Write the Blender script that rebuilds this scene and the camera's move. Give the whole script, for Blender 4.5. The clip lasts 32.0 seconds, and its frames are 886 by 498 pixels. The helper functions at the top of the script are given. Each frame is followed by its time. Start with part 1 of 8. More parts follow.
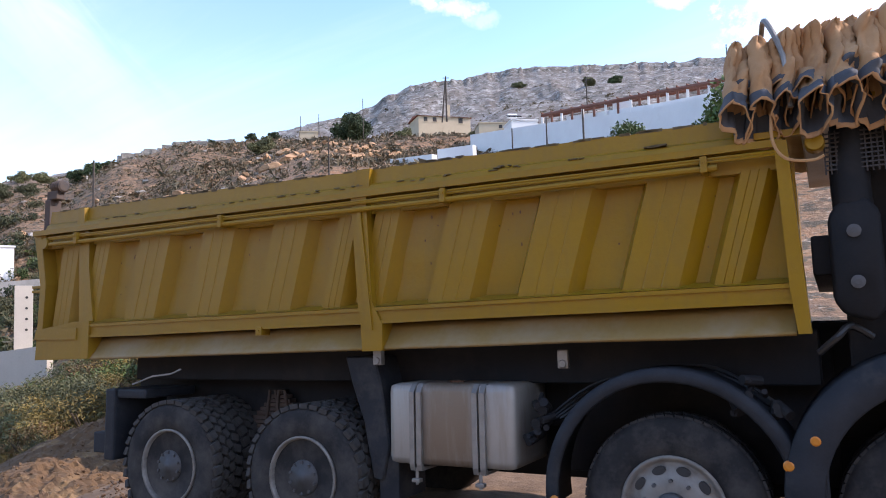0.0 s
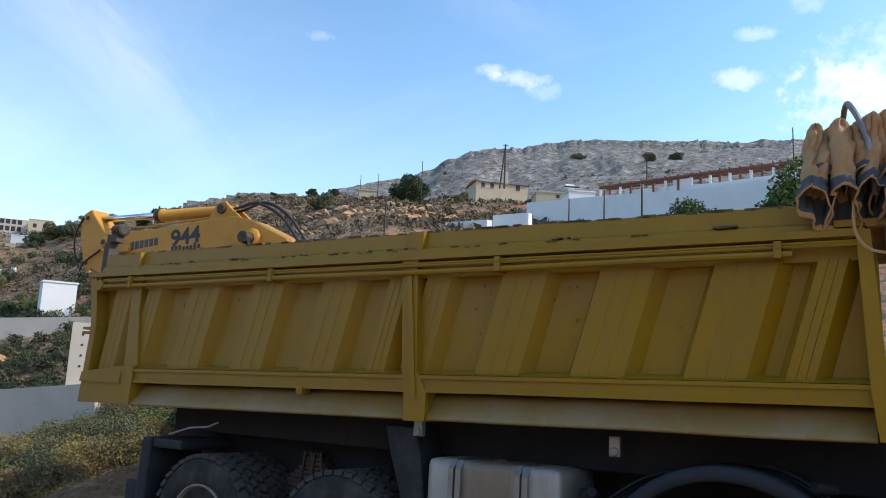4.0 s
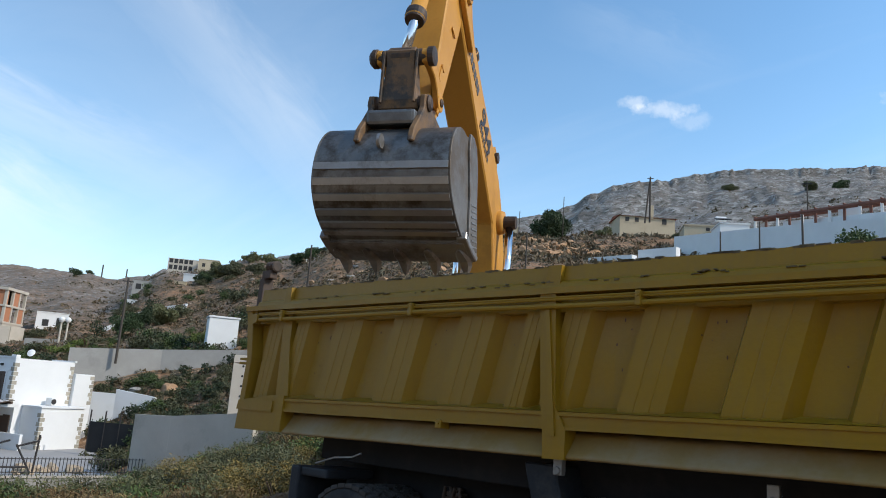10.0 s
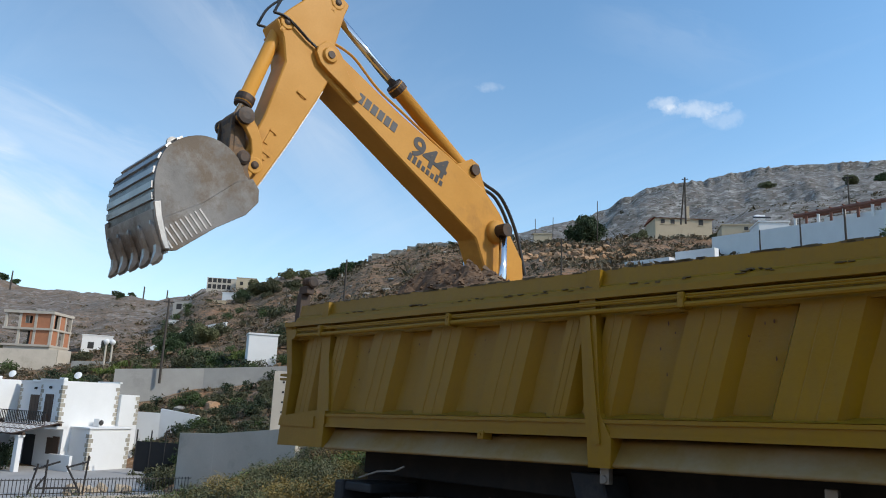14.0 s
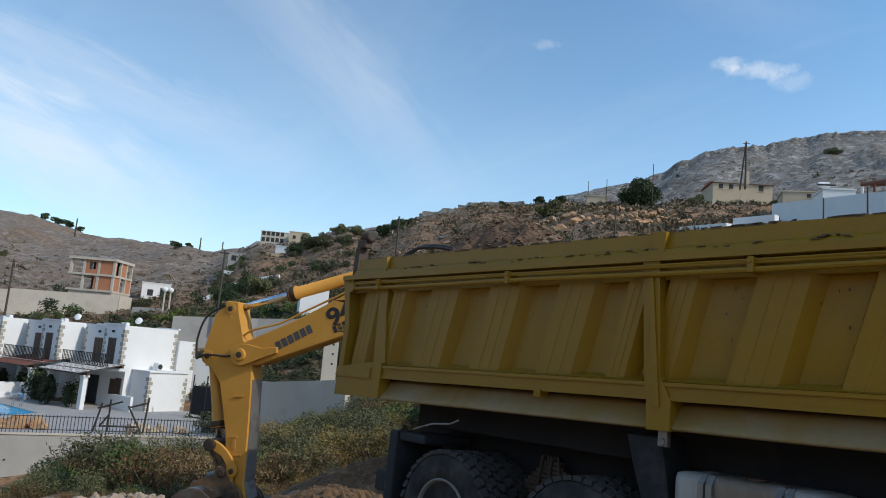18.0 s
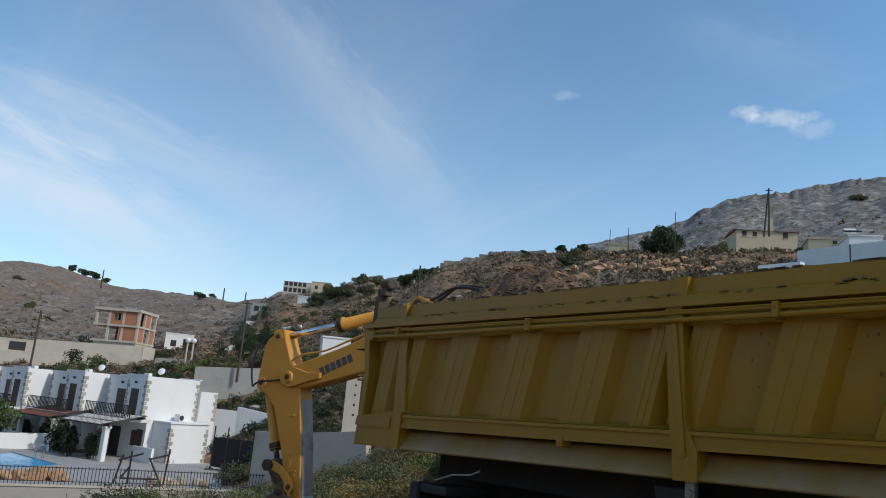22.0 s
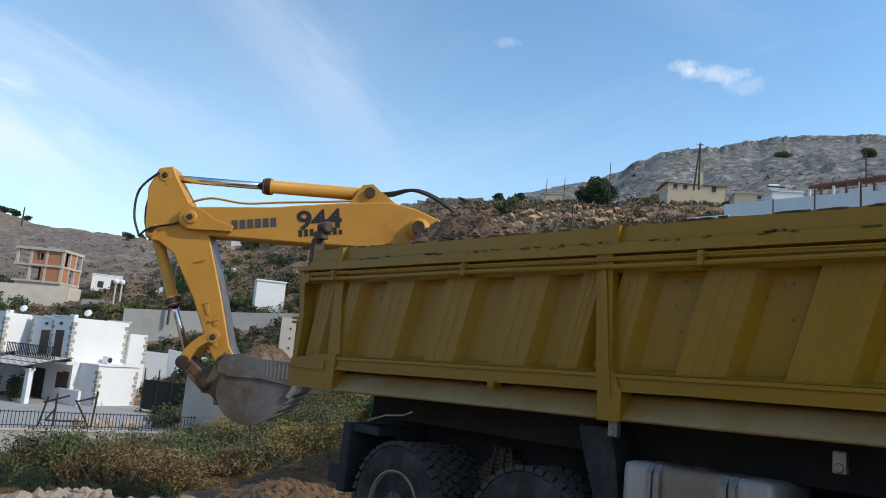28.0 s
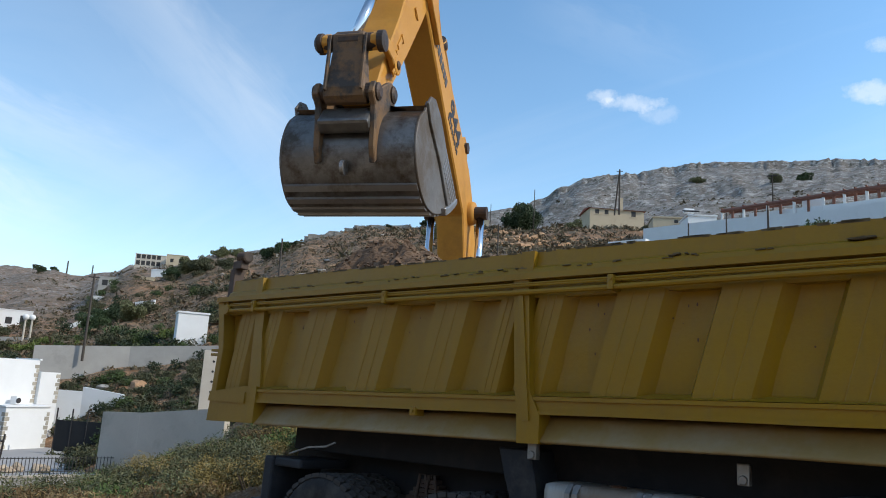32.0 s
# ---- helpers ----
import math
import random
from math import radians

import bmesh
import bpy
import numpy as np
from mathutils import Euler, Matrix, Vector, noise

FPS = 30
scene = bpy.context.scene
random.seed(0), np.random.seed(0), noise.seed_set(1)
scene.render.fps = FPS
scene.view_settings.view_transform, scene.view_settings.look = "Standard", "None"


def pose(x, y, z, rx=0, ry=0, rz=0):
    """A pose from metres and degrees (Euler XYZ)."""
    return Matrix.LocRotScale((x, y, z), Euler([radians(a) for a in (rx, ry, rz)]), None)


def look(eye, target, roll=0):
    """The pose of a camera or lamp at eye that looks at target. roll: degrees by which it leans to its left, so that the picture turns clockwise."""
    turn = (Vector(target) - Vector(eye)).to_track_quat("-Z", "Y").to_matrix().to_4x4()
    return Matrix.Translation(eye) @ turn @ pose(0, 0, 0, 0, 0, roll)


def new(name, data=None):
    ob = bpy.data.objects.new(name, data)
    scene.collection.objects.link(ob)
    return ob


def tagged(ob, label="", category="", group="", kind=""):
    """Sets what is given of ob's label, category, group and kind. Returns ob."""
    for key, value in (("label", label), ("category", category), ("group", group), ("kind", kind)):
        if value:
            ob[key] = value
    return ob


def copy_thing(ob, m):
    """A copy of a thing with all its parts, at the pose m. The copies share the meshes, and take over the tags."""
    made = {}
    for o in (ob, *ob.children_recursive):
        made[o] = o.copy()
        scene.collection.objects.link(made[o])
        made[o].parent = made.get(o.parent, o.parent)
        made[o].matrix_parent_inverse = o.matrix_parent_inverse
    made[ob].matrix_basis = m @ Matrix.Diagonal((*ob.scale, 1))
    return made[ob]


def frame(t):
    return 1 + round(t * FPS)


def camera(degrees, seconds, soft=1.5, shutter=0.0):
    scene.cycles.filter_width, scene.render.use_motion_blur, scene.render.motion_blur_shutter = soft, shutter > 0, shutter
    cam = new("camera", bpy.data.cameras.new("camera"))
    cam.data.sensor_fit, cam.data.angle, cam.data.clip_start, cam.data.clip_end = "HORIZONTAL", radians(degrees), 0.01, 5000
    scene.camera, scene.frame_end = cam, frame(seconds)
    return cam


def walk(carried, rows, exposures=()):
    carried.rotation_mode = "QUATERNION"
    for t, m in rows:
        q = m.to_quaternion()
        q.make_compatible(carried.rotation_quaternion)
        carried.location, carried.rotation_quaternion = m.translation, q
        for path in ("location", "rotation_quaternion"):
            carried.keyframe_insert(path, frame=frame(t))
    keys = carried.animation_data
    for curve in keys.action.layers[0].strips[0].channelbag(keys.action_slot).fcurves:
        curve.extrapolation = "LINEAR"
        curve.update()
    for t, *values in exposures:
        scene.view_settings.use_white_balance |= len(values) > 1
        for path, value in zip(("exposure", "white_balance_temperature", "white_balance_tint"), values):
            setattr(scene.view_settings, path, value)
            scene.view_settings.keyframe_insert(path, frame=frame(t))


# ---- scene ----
cam = camera(62.19, 32.0, soft=1.0)
PATH = [
    (0, (0.508, -4.305, 1.817), (-0.420, -2.539, 1.963), -1.59),
    (0.5, (0.493, -4.301, 1.814), (-0.465, -2.550, 1.943), -0.45),
    (1, (0.510, -4.281, 1.810), (-0.503, -2.562, 1.933), -1.64),
    (1.5, (0.502, -4.284, 1.809), (-0.491, -2.553, 1.949), -1.62),
    (2, (0.492, -4.279, 1.802), (-0.533, -2.565, 1.910), 0.93),
    (2.5, (0.476, -4.242, 1.817), (-0.600, -2.560, 1.930), 0.61),
    (3, (0.442, -4.179, 1.861), (-0.595, -2.489, 2.120), 0.38),
    (3.5, (0.442, -4.166, 1.856), (-0.606, -2.488, 2.151), 1.47),
    (4, (0.425, -4.174, 1.859), (-0.615, -2.496, 2.176), 2.69),
    (4.5, (0.415, -4.191, 1.880), (-0.714, -2.580, 2.242), 2.15),
    (6.5, (0.438, -4.160, 1.857), (-0.856, -2.684, 2.240), 2.34),
    (7, (0.464, -4.169, 1.844), (-0.792, -2.665, 2.246), 1.66),
    (7.5, (0.445, -4.156, 1.849), (-0.810, -2.655, 2.261), 1.94),
    (8, (0.427, -4.147, 1.849), (-0.865, -2.676, 2.259), 2.38),
    (8.5, (0.425, -4.148, 1.843), (-0.893, -2.700, 2.252), 3.33),
    (9, (0.427, -4.138, 1.836), (-0.904, -2.694, 2.212), 3.34),
    (9.5, (0.434, -4.133, 1.836), (-0.897, -2.699, 2.252), 3.50),
    (10, (0.441, -4.137, 1.844), (-0.900, -2.706, 2.236), 4.22),
    (10.5, (0.447, -4.116, 1.839), (-0.878, -2.671, 2.234), 3.31),
    (11, (0.464, -4.127, 1.837), (-0.826, -2.654, 2.245), 2.62),
    (11.5, (0.469, -4.125, 1.837), (-0.760, -2.598, 2.235), 2.27),
    (12, (0.477, -4.134, 1.835), (-0.700, -2.564, 2.221), 1.94),
    (12.5, (0.462, -4.140, 1.831), (-0.757, -2.595, 2.188), 3.33),
    (13, (0.444, -4.136, 1.838), (-0.831, -2.631, 2.170), 3.66),
    (13.5, (0.427, -4.123, 1.843), (-0.915, -2.689, 2.221), 2.56),
    (14, (0.407, -4.116, 1.846), (-0.998, -2.754, 2.260), 2.59),
    (14.5, (0.404, -4.124, 1.848), (-1.046, -2.813, 2.266), 3.32),
    (15, (0.387, -4.115, 1.843), (-1.115, -2.856, 2.245), 4.22),
    (15.5, (0.377, -4.110, 1.847), (-1.160, -2.893, 2.244), 4.42),
    (17.5, (0.335, -4.150, 1.832), (-1.143, -2.827, 2.082), 5.19),
    (18, (0.339, -4.169, 1.824), (-1.168, -2.887, 2.120), 4.90),
    (18.5, (0.347, -4.190, 1.828), (-1.254, -3.035, 2.150), 3.73),
    (19, (0.331, -4.167, 1.817), (-1.290, -3.033, 2.116), 3.11),
    (19.5, (0.324, -4.149, 1.813), (-1.265, -2.956, 2.041), 3.91),
    (20, (0.336, -4.152, 1.807), (-1.269, -2.977, 2.020), 4.48),
    (20.5, (0.343, -4.151, 1.805), (-1.268, -2.976, 1.965), 4.80),
    (21, (0.337, -4.141, 1.809), (-1.275, -3.016, 2.180), 4.02),
    (21.5, (0.338, -4.140, 1.816), (-1.240, -2.988, 2.242), 4.34),
    (22, (0.341, -4.146, 1.807), (-1.192, -2.933, 2.230), 4.93),
    (22.5, (0.345, -4.138, 1.803), (-1.130, -2.837, 2.165), 4.90),
    (23, (0.365, -4.149, 1.793), (-1.087, -2.811, 2.112), 4.77),
    (23.5, (0.362, -4.139, 1.788), (-1.075, -2.772, 2.047), 4.78),
    (24, (0.363, -4.139, 1.792), (-1.071, -2.768, 2.041), 4.48),
    (24.5, (0.342, -4.135, 1.788), (-1.125, -2.794, 2.015), 4.79),
    (26.5, (0.353, -4.127, 1.786), (-1.097, -2.769, 2.021), 5.15),
    (27, (0.353, -4.122, 1.786), (-1.097, -2.763, 2.017), 5.18),
    (27.5, (0.344, -4.124, 1.797), (-1.095, -2.768, 2.094), 5.31),
    (28, (0.343, -4.142, 1.792), (-1.088, -2.776, 2.086), 5.23),
    (28.5, (0.329, -4.141, 1.794), (-1.117, -2.790, 2.085), 5.52),
    (29, (0.349, -4.133, 1.806), (-1.091, -2.780, 2.121), 4.56),
    (29.5, (0.367, -4.140, 1.800), (-1.035, -2.752, 2.128), 4.55),
    (30, (0.394, -4.146, 1.799), (-0.946, -2.703, 2.146), 4.39),
    (30.5, (0.397, -4.138, 1.799), (-0.882, -2.641, 2.147), 3.83),
    (31, (0.406, -4.136, 1.796), (-0.879, -2.642, 2.136), 3.17),
    (31.5, (0.413, -4.133, 1.797), (-0.870, -2.641, 2.158), 3.10),
    (32, (0.423, -4.133, 1.797), (-0.861, -2.648, 2.177), 3.39),
]
walk(cam, [(t, look(eye, target, roll)) for t, eye, target, roll in PATH], [(0, 1.14, 6650, 26), (1.5, 1.12, 6650, 26), (2.8, 0.98, 6600, 20), (4.5, 0.48, 6500, 12), (6.5, 0.33, 6500, 10), (10, 0.33, 6500, 10), (15, 0.17, 6500, 10), (18, 0.1, 6500, 10), (20, 0.03, 6500, 10), (22.5, -0.08, 6500, 10), (24.2, 0.18, 6500, 10), (27, 0.25, 6500, 10), (32, 0.33, 6500, 10)])

# ---- sky, sun ----
SUN_EL, SUN_TURN = 37.0, 66.0          # degrees above the ground; clockwise from +y
sun_way = Vector((math.sin(radians(SUN_TURN)) * math.cos(radians(SUN_EL)), math.cos(radians(SUN_TURN)) * math.cos(radians(SUN_EL)), math.sin(radians(SUN_EL))))
sun = new("sun", bpy.data.lights.new("sun", "SUN"))
sun.data.energy, sun.data.angle, sun.data.color = 2.7, radians(0.6), (1.0, 0.93, 0.82)
sun.matrix_world = look(sun_way * 50, (0, 0, 0))


class Nodes:
    """Short hand for building node trees."""

    def __init__(self, tree):
        self.tree = tree

    def add(self, kind, sets=(), **ins):
        n = self.tree.nodes.new(kind)
        for k, v in dict(sets).items():
            setattr(n, k, v)
        for k, v in ins.items():
            key = k.replace("_", " ")
            sock = n.inputs[int(k[1:])] if k[0] == "i" and k[1:].isdigit() else n.inputs[key]
            if hasattr(v, "is_output"):
                self.tree.links.new(v, sock)
            else:
                sock.default_value = v
        return n

    def math(self, op, a, b=0.0, clamp=False):
        return self.add("ShaderNodeMath", dict(operation=op, use_clamp=clamp), i0=a, i1=b).outputs[0]

    def noise(self, vec, scale, detail=4.0, rough=0.55, **kw):
        return self.add("ShaderNodeTexNoise", Vector=vec, Scale=scale, Detail=detail, Roughness=rough, **kw).outputs["Fac"]

    def ramp(self, fac, *stops):
        n = self.add("ShaderNodeValToRGB", i0=fac)
        el = n.color_ramp.elements
        while len(el) < len(stops):
            el.new(0.5)
        for e, (p, c) in zip(el, stops):
            e.position = p
            e.color = (*c, 1) if isinstance(c, tuple) else (c, c, c, 1)
        return n.outputs[0]

    def mix(self, fac, a, b, blend="MIX"):
        n = self.add("ShaderNodeMix", dict(data_type="RGBA", blend_type=blend))
        for i, v in ((0, fac), (6, a), (7, b)):
            if hasattr(v, "is_output"):
                self.tree.links.new(v, n.inputs[i])
            else:
                n.inputs[i].default_value = v if i == 0 else (*v, 1)
        return n.outputs[2]


world = bpy.data.worlds.new("sky")
scene.world = world
world.use_nodes = True
world.node_tree.nodes.clear()
wn = Nodes(world.node_tree)
sky = wn.add("ShaderNodeTexSky", dict(sky_type="NISHITA", sun_disc=False, sun_elevation=radians(SUN_EL), sun_rotation=radians(SUN_TURN), altitude=100, air_density=1.0, dust_density=0.25, ozone_density=3.0))
way = wn.add("ShaderNodeTexCoord").outputs["Generated"]
sep = wn.add("ShaderNodeSeparateXYZ", i0=way)
wx, wy, wz = sep.outputs
# cirrus: thin streaks on a high flat layer
high = wn.math("ADD", wn.math("MAXIMUM", wz, 0.0), 0.22)
flat = wn.add("ShaderNodeCombineXYZ", i0=wn.math("DIVIDE", wx, high), i1=wn.math("DIVIDE", wy, high), i2=0.0).outputs[0]
turned = wn.add("ShaderNodeMapping", Vector=flat, Rotation=(0, 0, radians(28)), Scale=(0.55, 2.1, 1.0)).outputs[0]
streak = wn.ramp(wn.noise(turned, 0.85, 7.0, 0.62, Distortion=0.7), (0.46, 0.0), (0.80, 1.0))
veil = wn.ramp(wn.noise(flat, 0.55, 4.0, 0.5), (0.42, 0.0), (0.75, 1.0))
# whiter low down in the west and towards the sun
low = wn.math("POWER", wn.math("SUBTRACT", 1.0, wn.math("MAXIMUM", wz, 0.0), True), 5.0)
side = wn.math("MULTIPLY_ADD", wx, 0.9, True)
side.node.inputs[2].default_value = 0.05
cloud = wn.math("ADD", wn.math("MULTIPLY", streak, 0.14), wn.math("MULTIPLY", veil, 0.08))
cloud = wn.math("ADD", cloud, wn.math("MULTIPLY", low, 0.55), True)
cloud = wn.math("ADD", cloud, wn.math("MULTIPLY", side, 0.45), True)


def puff(x, y, z, wide, tall, thick):
    """A small ragged cloud in the given direction."""
    c = Vector((x, y, z)).normalized()
    off = wn.add("ShaderNodeVectorMath", dict(operation="SUBTRACT"), i0=way, i1=tuple(c)).outputs[0]
    e = Vector((c.y, -c.x, 0)).normalized()
    u = wn.math("DIVIDE", wn.add("ShaderNodeVectorMath", dict(operation="DOT_PRODUCT"), i0=off, i1=tuple(e + Vector((0, 0, 0.25)))).outputs["Value"], wide)
    v = wn.math("DIVIDE", wn.add("ShaderNodeVectorMath", dict(operation="DOT_PRODUCT"), i0=off, i1=(0, 0, 1)).outputs["Value"], tall)
    d = wn.math("ADD", wn.math("MULTIPLY", u, u), wn.math("MULTIPLY", v, v))
    rag = wn.math("MULTIPLY", wn.math("SUBTRACT", wn.noise(way, 26.0, 8.0, 0.66), 0.5), 4.2)
    return wn.math("MULTIPLY", wn.ramp(wn.math("ADD", d, rag), (-1.0, 1.0), (1.1, 0.0)), thick)


def toward(az, el):
    a, e = radians(az), radians(el)
    return (-math.sin(a) * math.cos(e), math.cos(a) * math.cos(e), math.sin(e))


def band(az1, el1, az2, el2, wide, thick, seed):
    """A long wisp of cirrus between two directions, soft across and frayed along."""
    a, b = Vector(toward(az1, el1)), Vector(toward(az2, el2))
    n, d = a.cross(b).normalized(), b - a
    dot = lambda v: wn.add("ShaderNodeVectorMath", dict(operation="DOT_PRODUCT"), i0=way, i1=tuple(v)).outputs["Value"]
    across = wn.math("DIVIDE", dot(n), wide)
    along = wn.math("SUBTRACT", dot(d / d.length_squared), a.dot(d) / d.length_squared)
    grain = wn.add("ShaderNodeCombineXYZ", i0=wn.math("MULTIPLY", along, 2.6), i1=wn.math("MULTIPLY", across, 1.3), i2=seed).outputs[0]
    fray = wn.noise(grain, 1.6, 7.0, 0.6, Distortion=0.6)
    across = wn.math("ADD", across, wn.math("MULTIPLY", wn.math("SUBTRACT", fray, 0.5), 1.6))
    soft = wn.ramp(wn.math("MULTIPLY", across, across), (0.0, 1.0), (0.35, 0.45), (1.0, 0.0))
    ends = wn.math("MULTIPLY", wn.ramp(along, (0.0, 0.0), (0.3, 1.0)), wn.ramp(along, (0.65, 1.0), (1.0, 0.0)))
    return wn.math("MULTIPLY", wn.math("MULTIPLY", soft, ends), wn.math("MULTIPLY", fray, 2 * thick))


for az, el, wide, tall, thick in ((26.2, 22.3, 0.045, 0.011, 0.42), (28.4, 22.9, 0.022, 0.009, 0.40), (24.0, 21.4, 0.03, 0.012, 0.2), (42.8, 24.5, 0.022, 0.007, 0.2), (9.6, 21.6, 0.034, 0.013, 0.45),
                                  (8.0, 24.5, 0.028, 0.010, 0.35), (4.5, 27.0, 0.03, 0.028, 0.3), (1.0, 20.0, 0.09, 0.035, 0.4), (-6.0, 19.0, 0.2, 0.09, 0.4)):
    cloud = wn.math("ADD", cloud, puff(*toward(az, el), wide, tall, thick), True)
for k, (az1, el1, az2, el2, wide, thick) in enumerate(((76, 33, 47.5, 11.2, 0.06, 0.15), (92, 19.5, 60, 13.6, 0.05, 0.18), (100, 17.5, 67, 8.6, 0.075, 0.42), (36, 30, 20, 24, 0.04, 0.06))):
    cloud = wn.math("ADD", cloud, band(az1, el1, az2, el2, wide, thick, 3.7 * k), True)
# brighter round towards the sun
gain = wn.math("MULTIPLY_ADD", wn.math("ADD", wx, 0.9, True), 0.32)
gain.node.inputs[2].default_value = 1.0
blue = wn.mix(1.0, sky.outputs[0], (0.82, 1.06, 1.07), "MULTIPLY")
blue = wn.mix(1.0, blue, wn.add("ShaderNodeCombineXYZ", i0=gain, i1=gain, i2=gain).outputs[0], "MULTIPLY")
skyc = wn.mix(wn.math("MULTIPLY", cloud, 0.9), blue, (5.6, 5.9, 6.2))
bg = wn.add("ShaderNodeBackground", Color=skyc, Strength=0.15)
wn.add("ShaderNodeOutputWorld", Surface=bg.outputs[0])
scene.view_settings.exposure = 0.0

# ---- materials ----
def material(name, build, rough=0.8, metal=0.0, shine=0.5):
    """A principled material; build(nodes, coordinate) gives colour, bump height, bump depth and maybe roughness."""
    m = bpy.data.materials.new(name)
    m.use_nodes = True
    m.node_tree.nodes.clear()
    n = Nodes(m.node_tree)
    co = n.add("ShaderNodeTexCoord").outputs["Object"]
    got = build(n, co)
    colour, height, depth = got[:3]
    ins = dict(Roughness=got[3] if len(got) > 3 else rough, Metallic=metal, Specular_IOR_Level=shine)
    if hasattr(colour, "is_output"):
        ins["Base_Color"] = colour
    else:
        ins["Base_Color"] = (*colour, 1)
    if height is not None:
        ins["Normal"] = n.add("ShaderNodeBump", Strength=0.7, Distance=depth, Height=height).outputs[0]
    p = n.add("ShaderNodeBsdfPrincipled", **ins)
    n.add("ShaderNodeOutputMaterial", Surface=p.outputs[0])
    return m


def plain(name, c1, c2, scale=6.0, rough=0.7, metal=0.0, grain=60.0, depth=0.002, dirt=None, dirt_at=(0.55, 0.75), vary=0.0, shine=0.5):
    """Two tones in a broad pattern, fine grain over them, and patches of a third colour."""
    def build(n, co):
        broad, fine = n.noise(co, scale, 5.0, 0.6), n.noise(co, grain, 4.0, 0.6)
        c = n.mix(n.ramp(broad, (0.3, 0.0), (0.7, 1.0)), c1, c2)
        c = n.mix(n.math("MULTIPLY", fine, 0.35), c, tuple(v * 0.55 for v in c1))
        if dirt:
            patch = n.ramp(n.noise(co, scale * 0.6, 6.0, 0.7), (dirt_at[0], 0.0), (dirt_at[1], 1.0))
            c = n.mix(patch, c, dirt)
        if vary:
            rnd = n.add("ShaderNodeObjectInfo").outputs["Random"]
            v = n.math("MULTIPLY_ADD", rnd, vary)
            v.node.inputs[2].default_value = 1 - vary / 2
            c = n.mix(1.0, c, n.add("ShaderNodeCombineColor", i0=v, i1=v, i2=v).outputs[0], "MULTIPLY")
        r = n.math("MULTIPLY_ADD", broad, 0.2)
        r.node.inputs[2].default_value = rough - 0.1
        return c, fine, depth, r
    return material(name, build, rough, metal, shine)


M = {}
M["sill"] = plain("dusty_sill_paint", (0.24, 0.145, 0.025), (0.26, 0.18, 0.07), 1.1, 0.7, grain=30, depth=0.003, dirt=(0.30, 0.26, 0.19), dirt_at=(0.45, 0.75))
M["scrape"] = plain("bare_scraped_rim", (0.16, 0.115, 0.05), (0.07, 0.05, 0.028), 9, 0.8, grain=40, depth=0.006)
M["rust"] = plain("rust", (0.13, 0.05, 0.02), (0.06, 0.03, 0.015), 8, 0.9)
M["rust_worn"] = plain("worn_rusty_steel", (0.13, 0.085, 0.055), (0.22, 0.12, 0.045), 5, 0.7, metal=0.2, grain=30, depth=0.004, dirt=(0.05, 0.042, 0.036), dirt_at=(0.48, 0.62))
M["rust_dark"] = plain("rusty_dark_steel", (0.055, 0.04, 0.032), (0.085, 0.055, 0.04), 6, 0.8)
M["chassis"] = plain("black_chassis", (0.008, 0.009, 0.011), (0.018, 0.019, 0.022), 3, 0.7, dirt=(0.032, 0.028, 0.025), dirt_at=(0.5, 0.85), shine=0.2)
M["fender"] = plain("grey_black_fender_plastic", (0.014, 0.017, 0.022), (0.032, 0.036, 0.043), 4, 0.6, dirt=(0.075, 0.07, 0.063), dirt_at=(0.55, 0.85), shine=0.2)
M["rubber"] = plain("tyre_rubber", (0.018, 0.019, 0.021), (0.034, 0.034, 0.036), 5, 0.8, grain=50, depth=0.002, dirt=(0.085, 0.078, 0.07), dirt_at=(0.42, 0.75), shine=0.2)
M["rim"] = plain("dusty_steel_rim", (0.25, 0.235, 0.21), (0.17, 0.16, 0.145), 7, 0.6, metal=0.2, dirt=(0.07, 0.06, 0.05), dirt_at=(0.5, 0.75))
M["hub"] = plain("grey_hub", (0.065, 0.066, 0.07), (0.10, 0.10, 0.10), 9, 0.6, metal=0.3)
M["tread"] = plain("dusty_tread_rubber", (0.062, 0.058, 0.054), (0.038, 0.036, 0.035), 9, 0.9, grain=40, depth=0.003)
M["strap"] = plain("steel_strap", (0.30, 0.29, 0.27), (0.2, 0.19, 0.18), 8, 0.5, metal=0.6)
M["amber"] = plain("amber_reflector", (0.55, 0.17, 0.01), (0.6, 0.22, 0.02), 8, 0.3)
M["red"] = plain("red_lens", (0.30, 0.015, 0.012), (0.22, 0.02, 0.015), 8, 0.35)
M["tarp"] = plain("faded_orange_tarpaulin", (0.47, 0.27, 0.125), (0.36, 0.18, 0.07), 5, 0.8, grain=120, depth=0.002, dirt=(0.22, 0.13, 0.07), dirt_at=(0.52, 0.8))
M["tarp_yellow"] = plain("old_yellow_tarpaulin", (0.42, 0.26, 0.07), (0.36, 0.20, 0.05), 5, 0.8, grain=120, dirt=(0.10, 0.08, 0.06), dirt_at=(0.55, 0.7))
M["tarp_band"] = plain("dark_grey_tarpaulin_band", (0.045, 0.05, 0.06), (0.08, 0.085, 0.095), 6, 0.75, grain=100)
M["orange"] = plain("excavator_orange_paint", (0.60, 0.295, 0.055), (0.52, 0.245, 0.04), 1.4, 0.5, grain=30, depth=0.001, dirt=(0.30, 0.14, 0.035), dirt_at=(0.56, 0.82), shine=0.2)
M["bucket"] = plain("worn_bucket_steel", (0.13, 0.125, 0.12), (0.24, 0.232, 0.22), 3.2, 0.42, metal=0.75, grain=22, depth=0.006, dirt=(0.07, 0.055, 0.042), dirt_at=(0.46, 0.60))
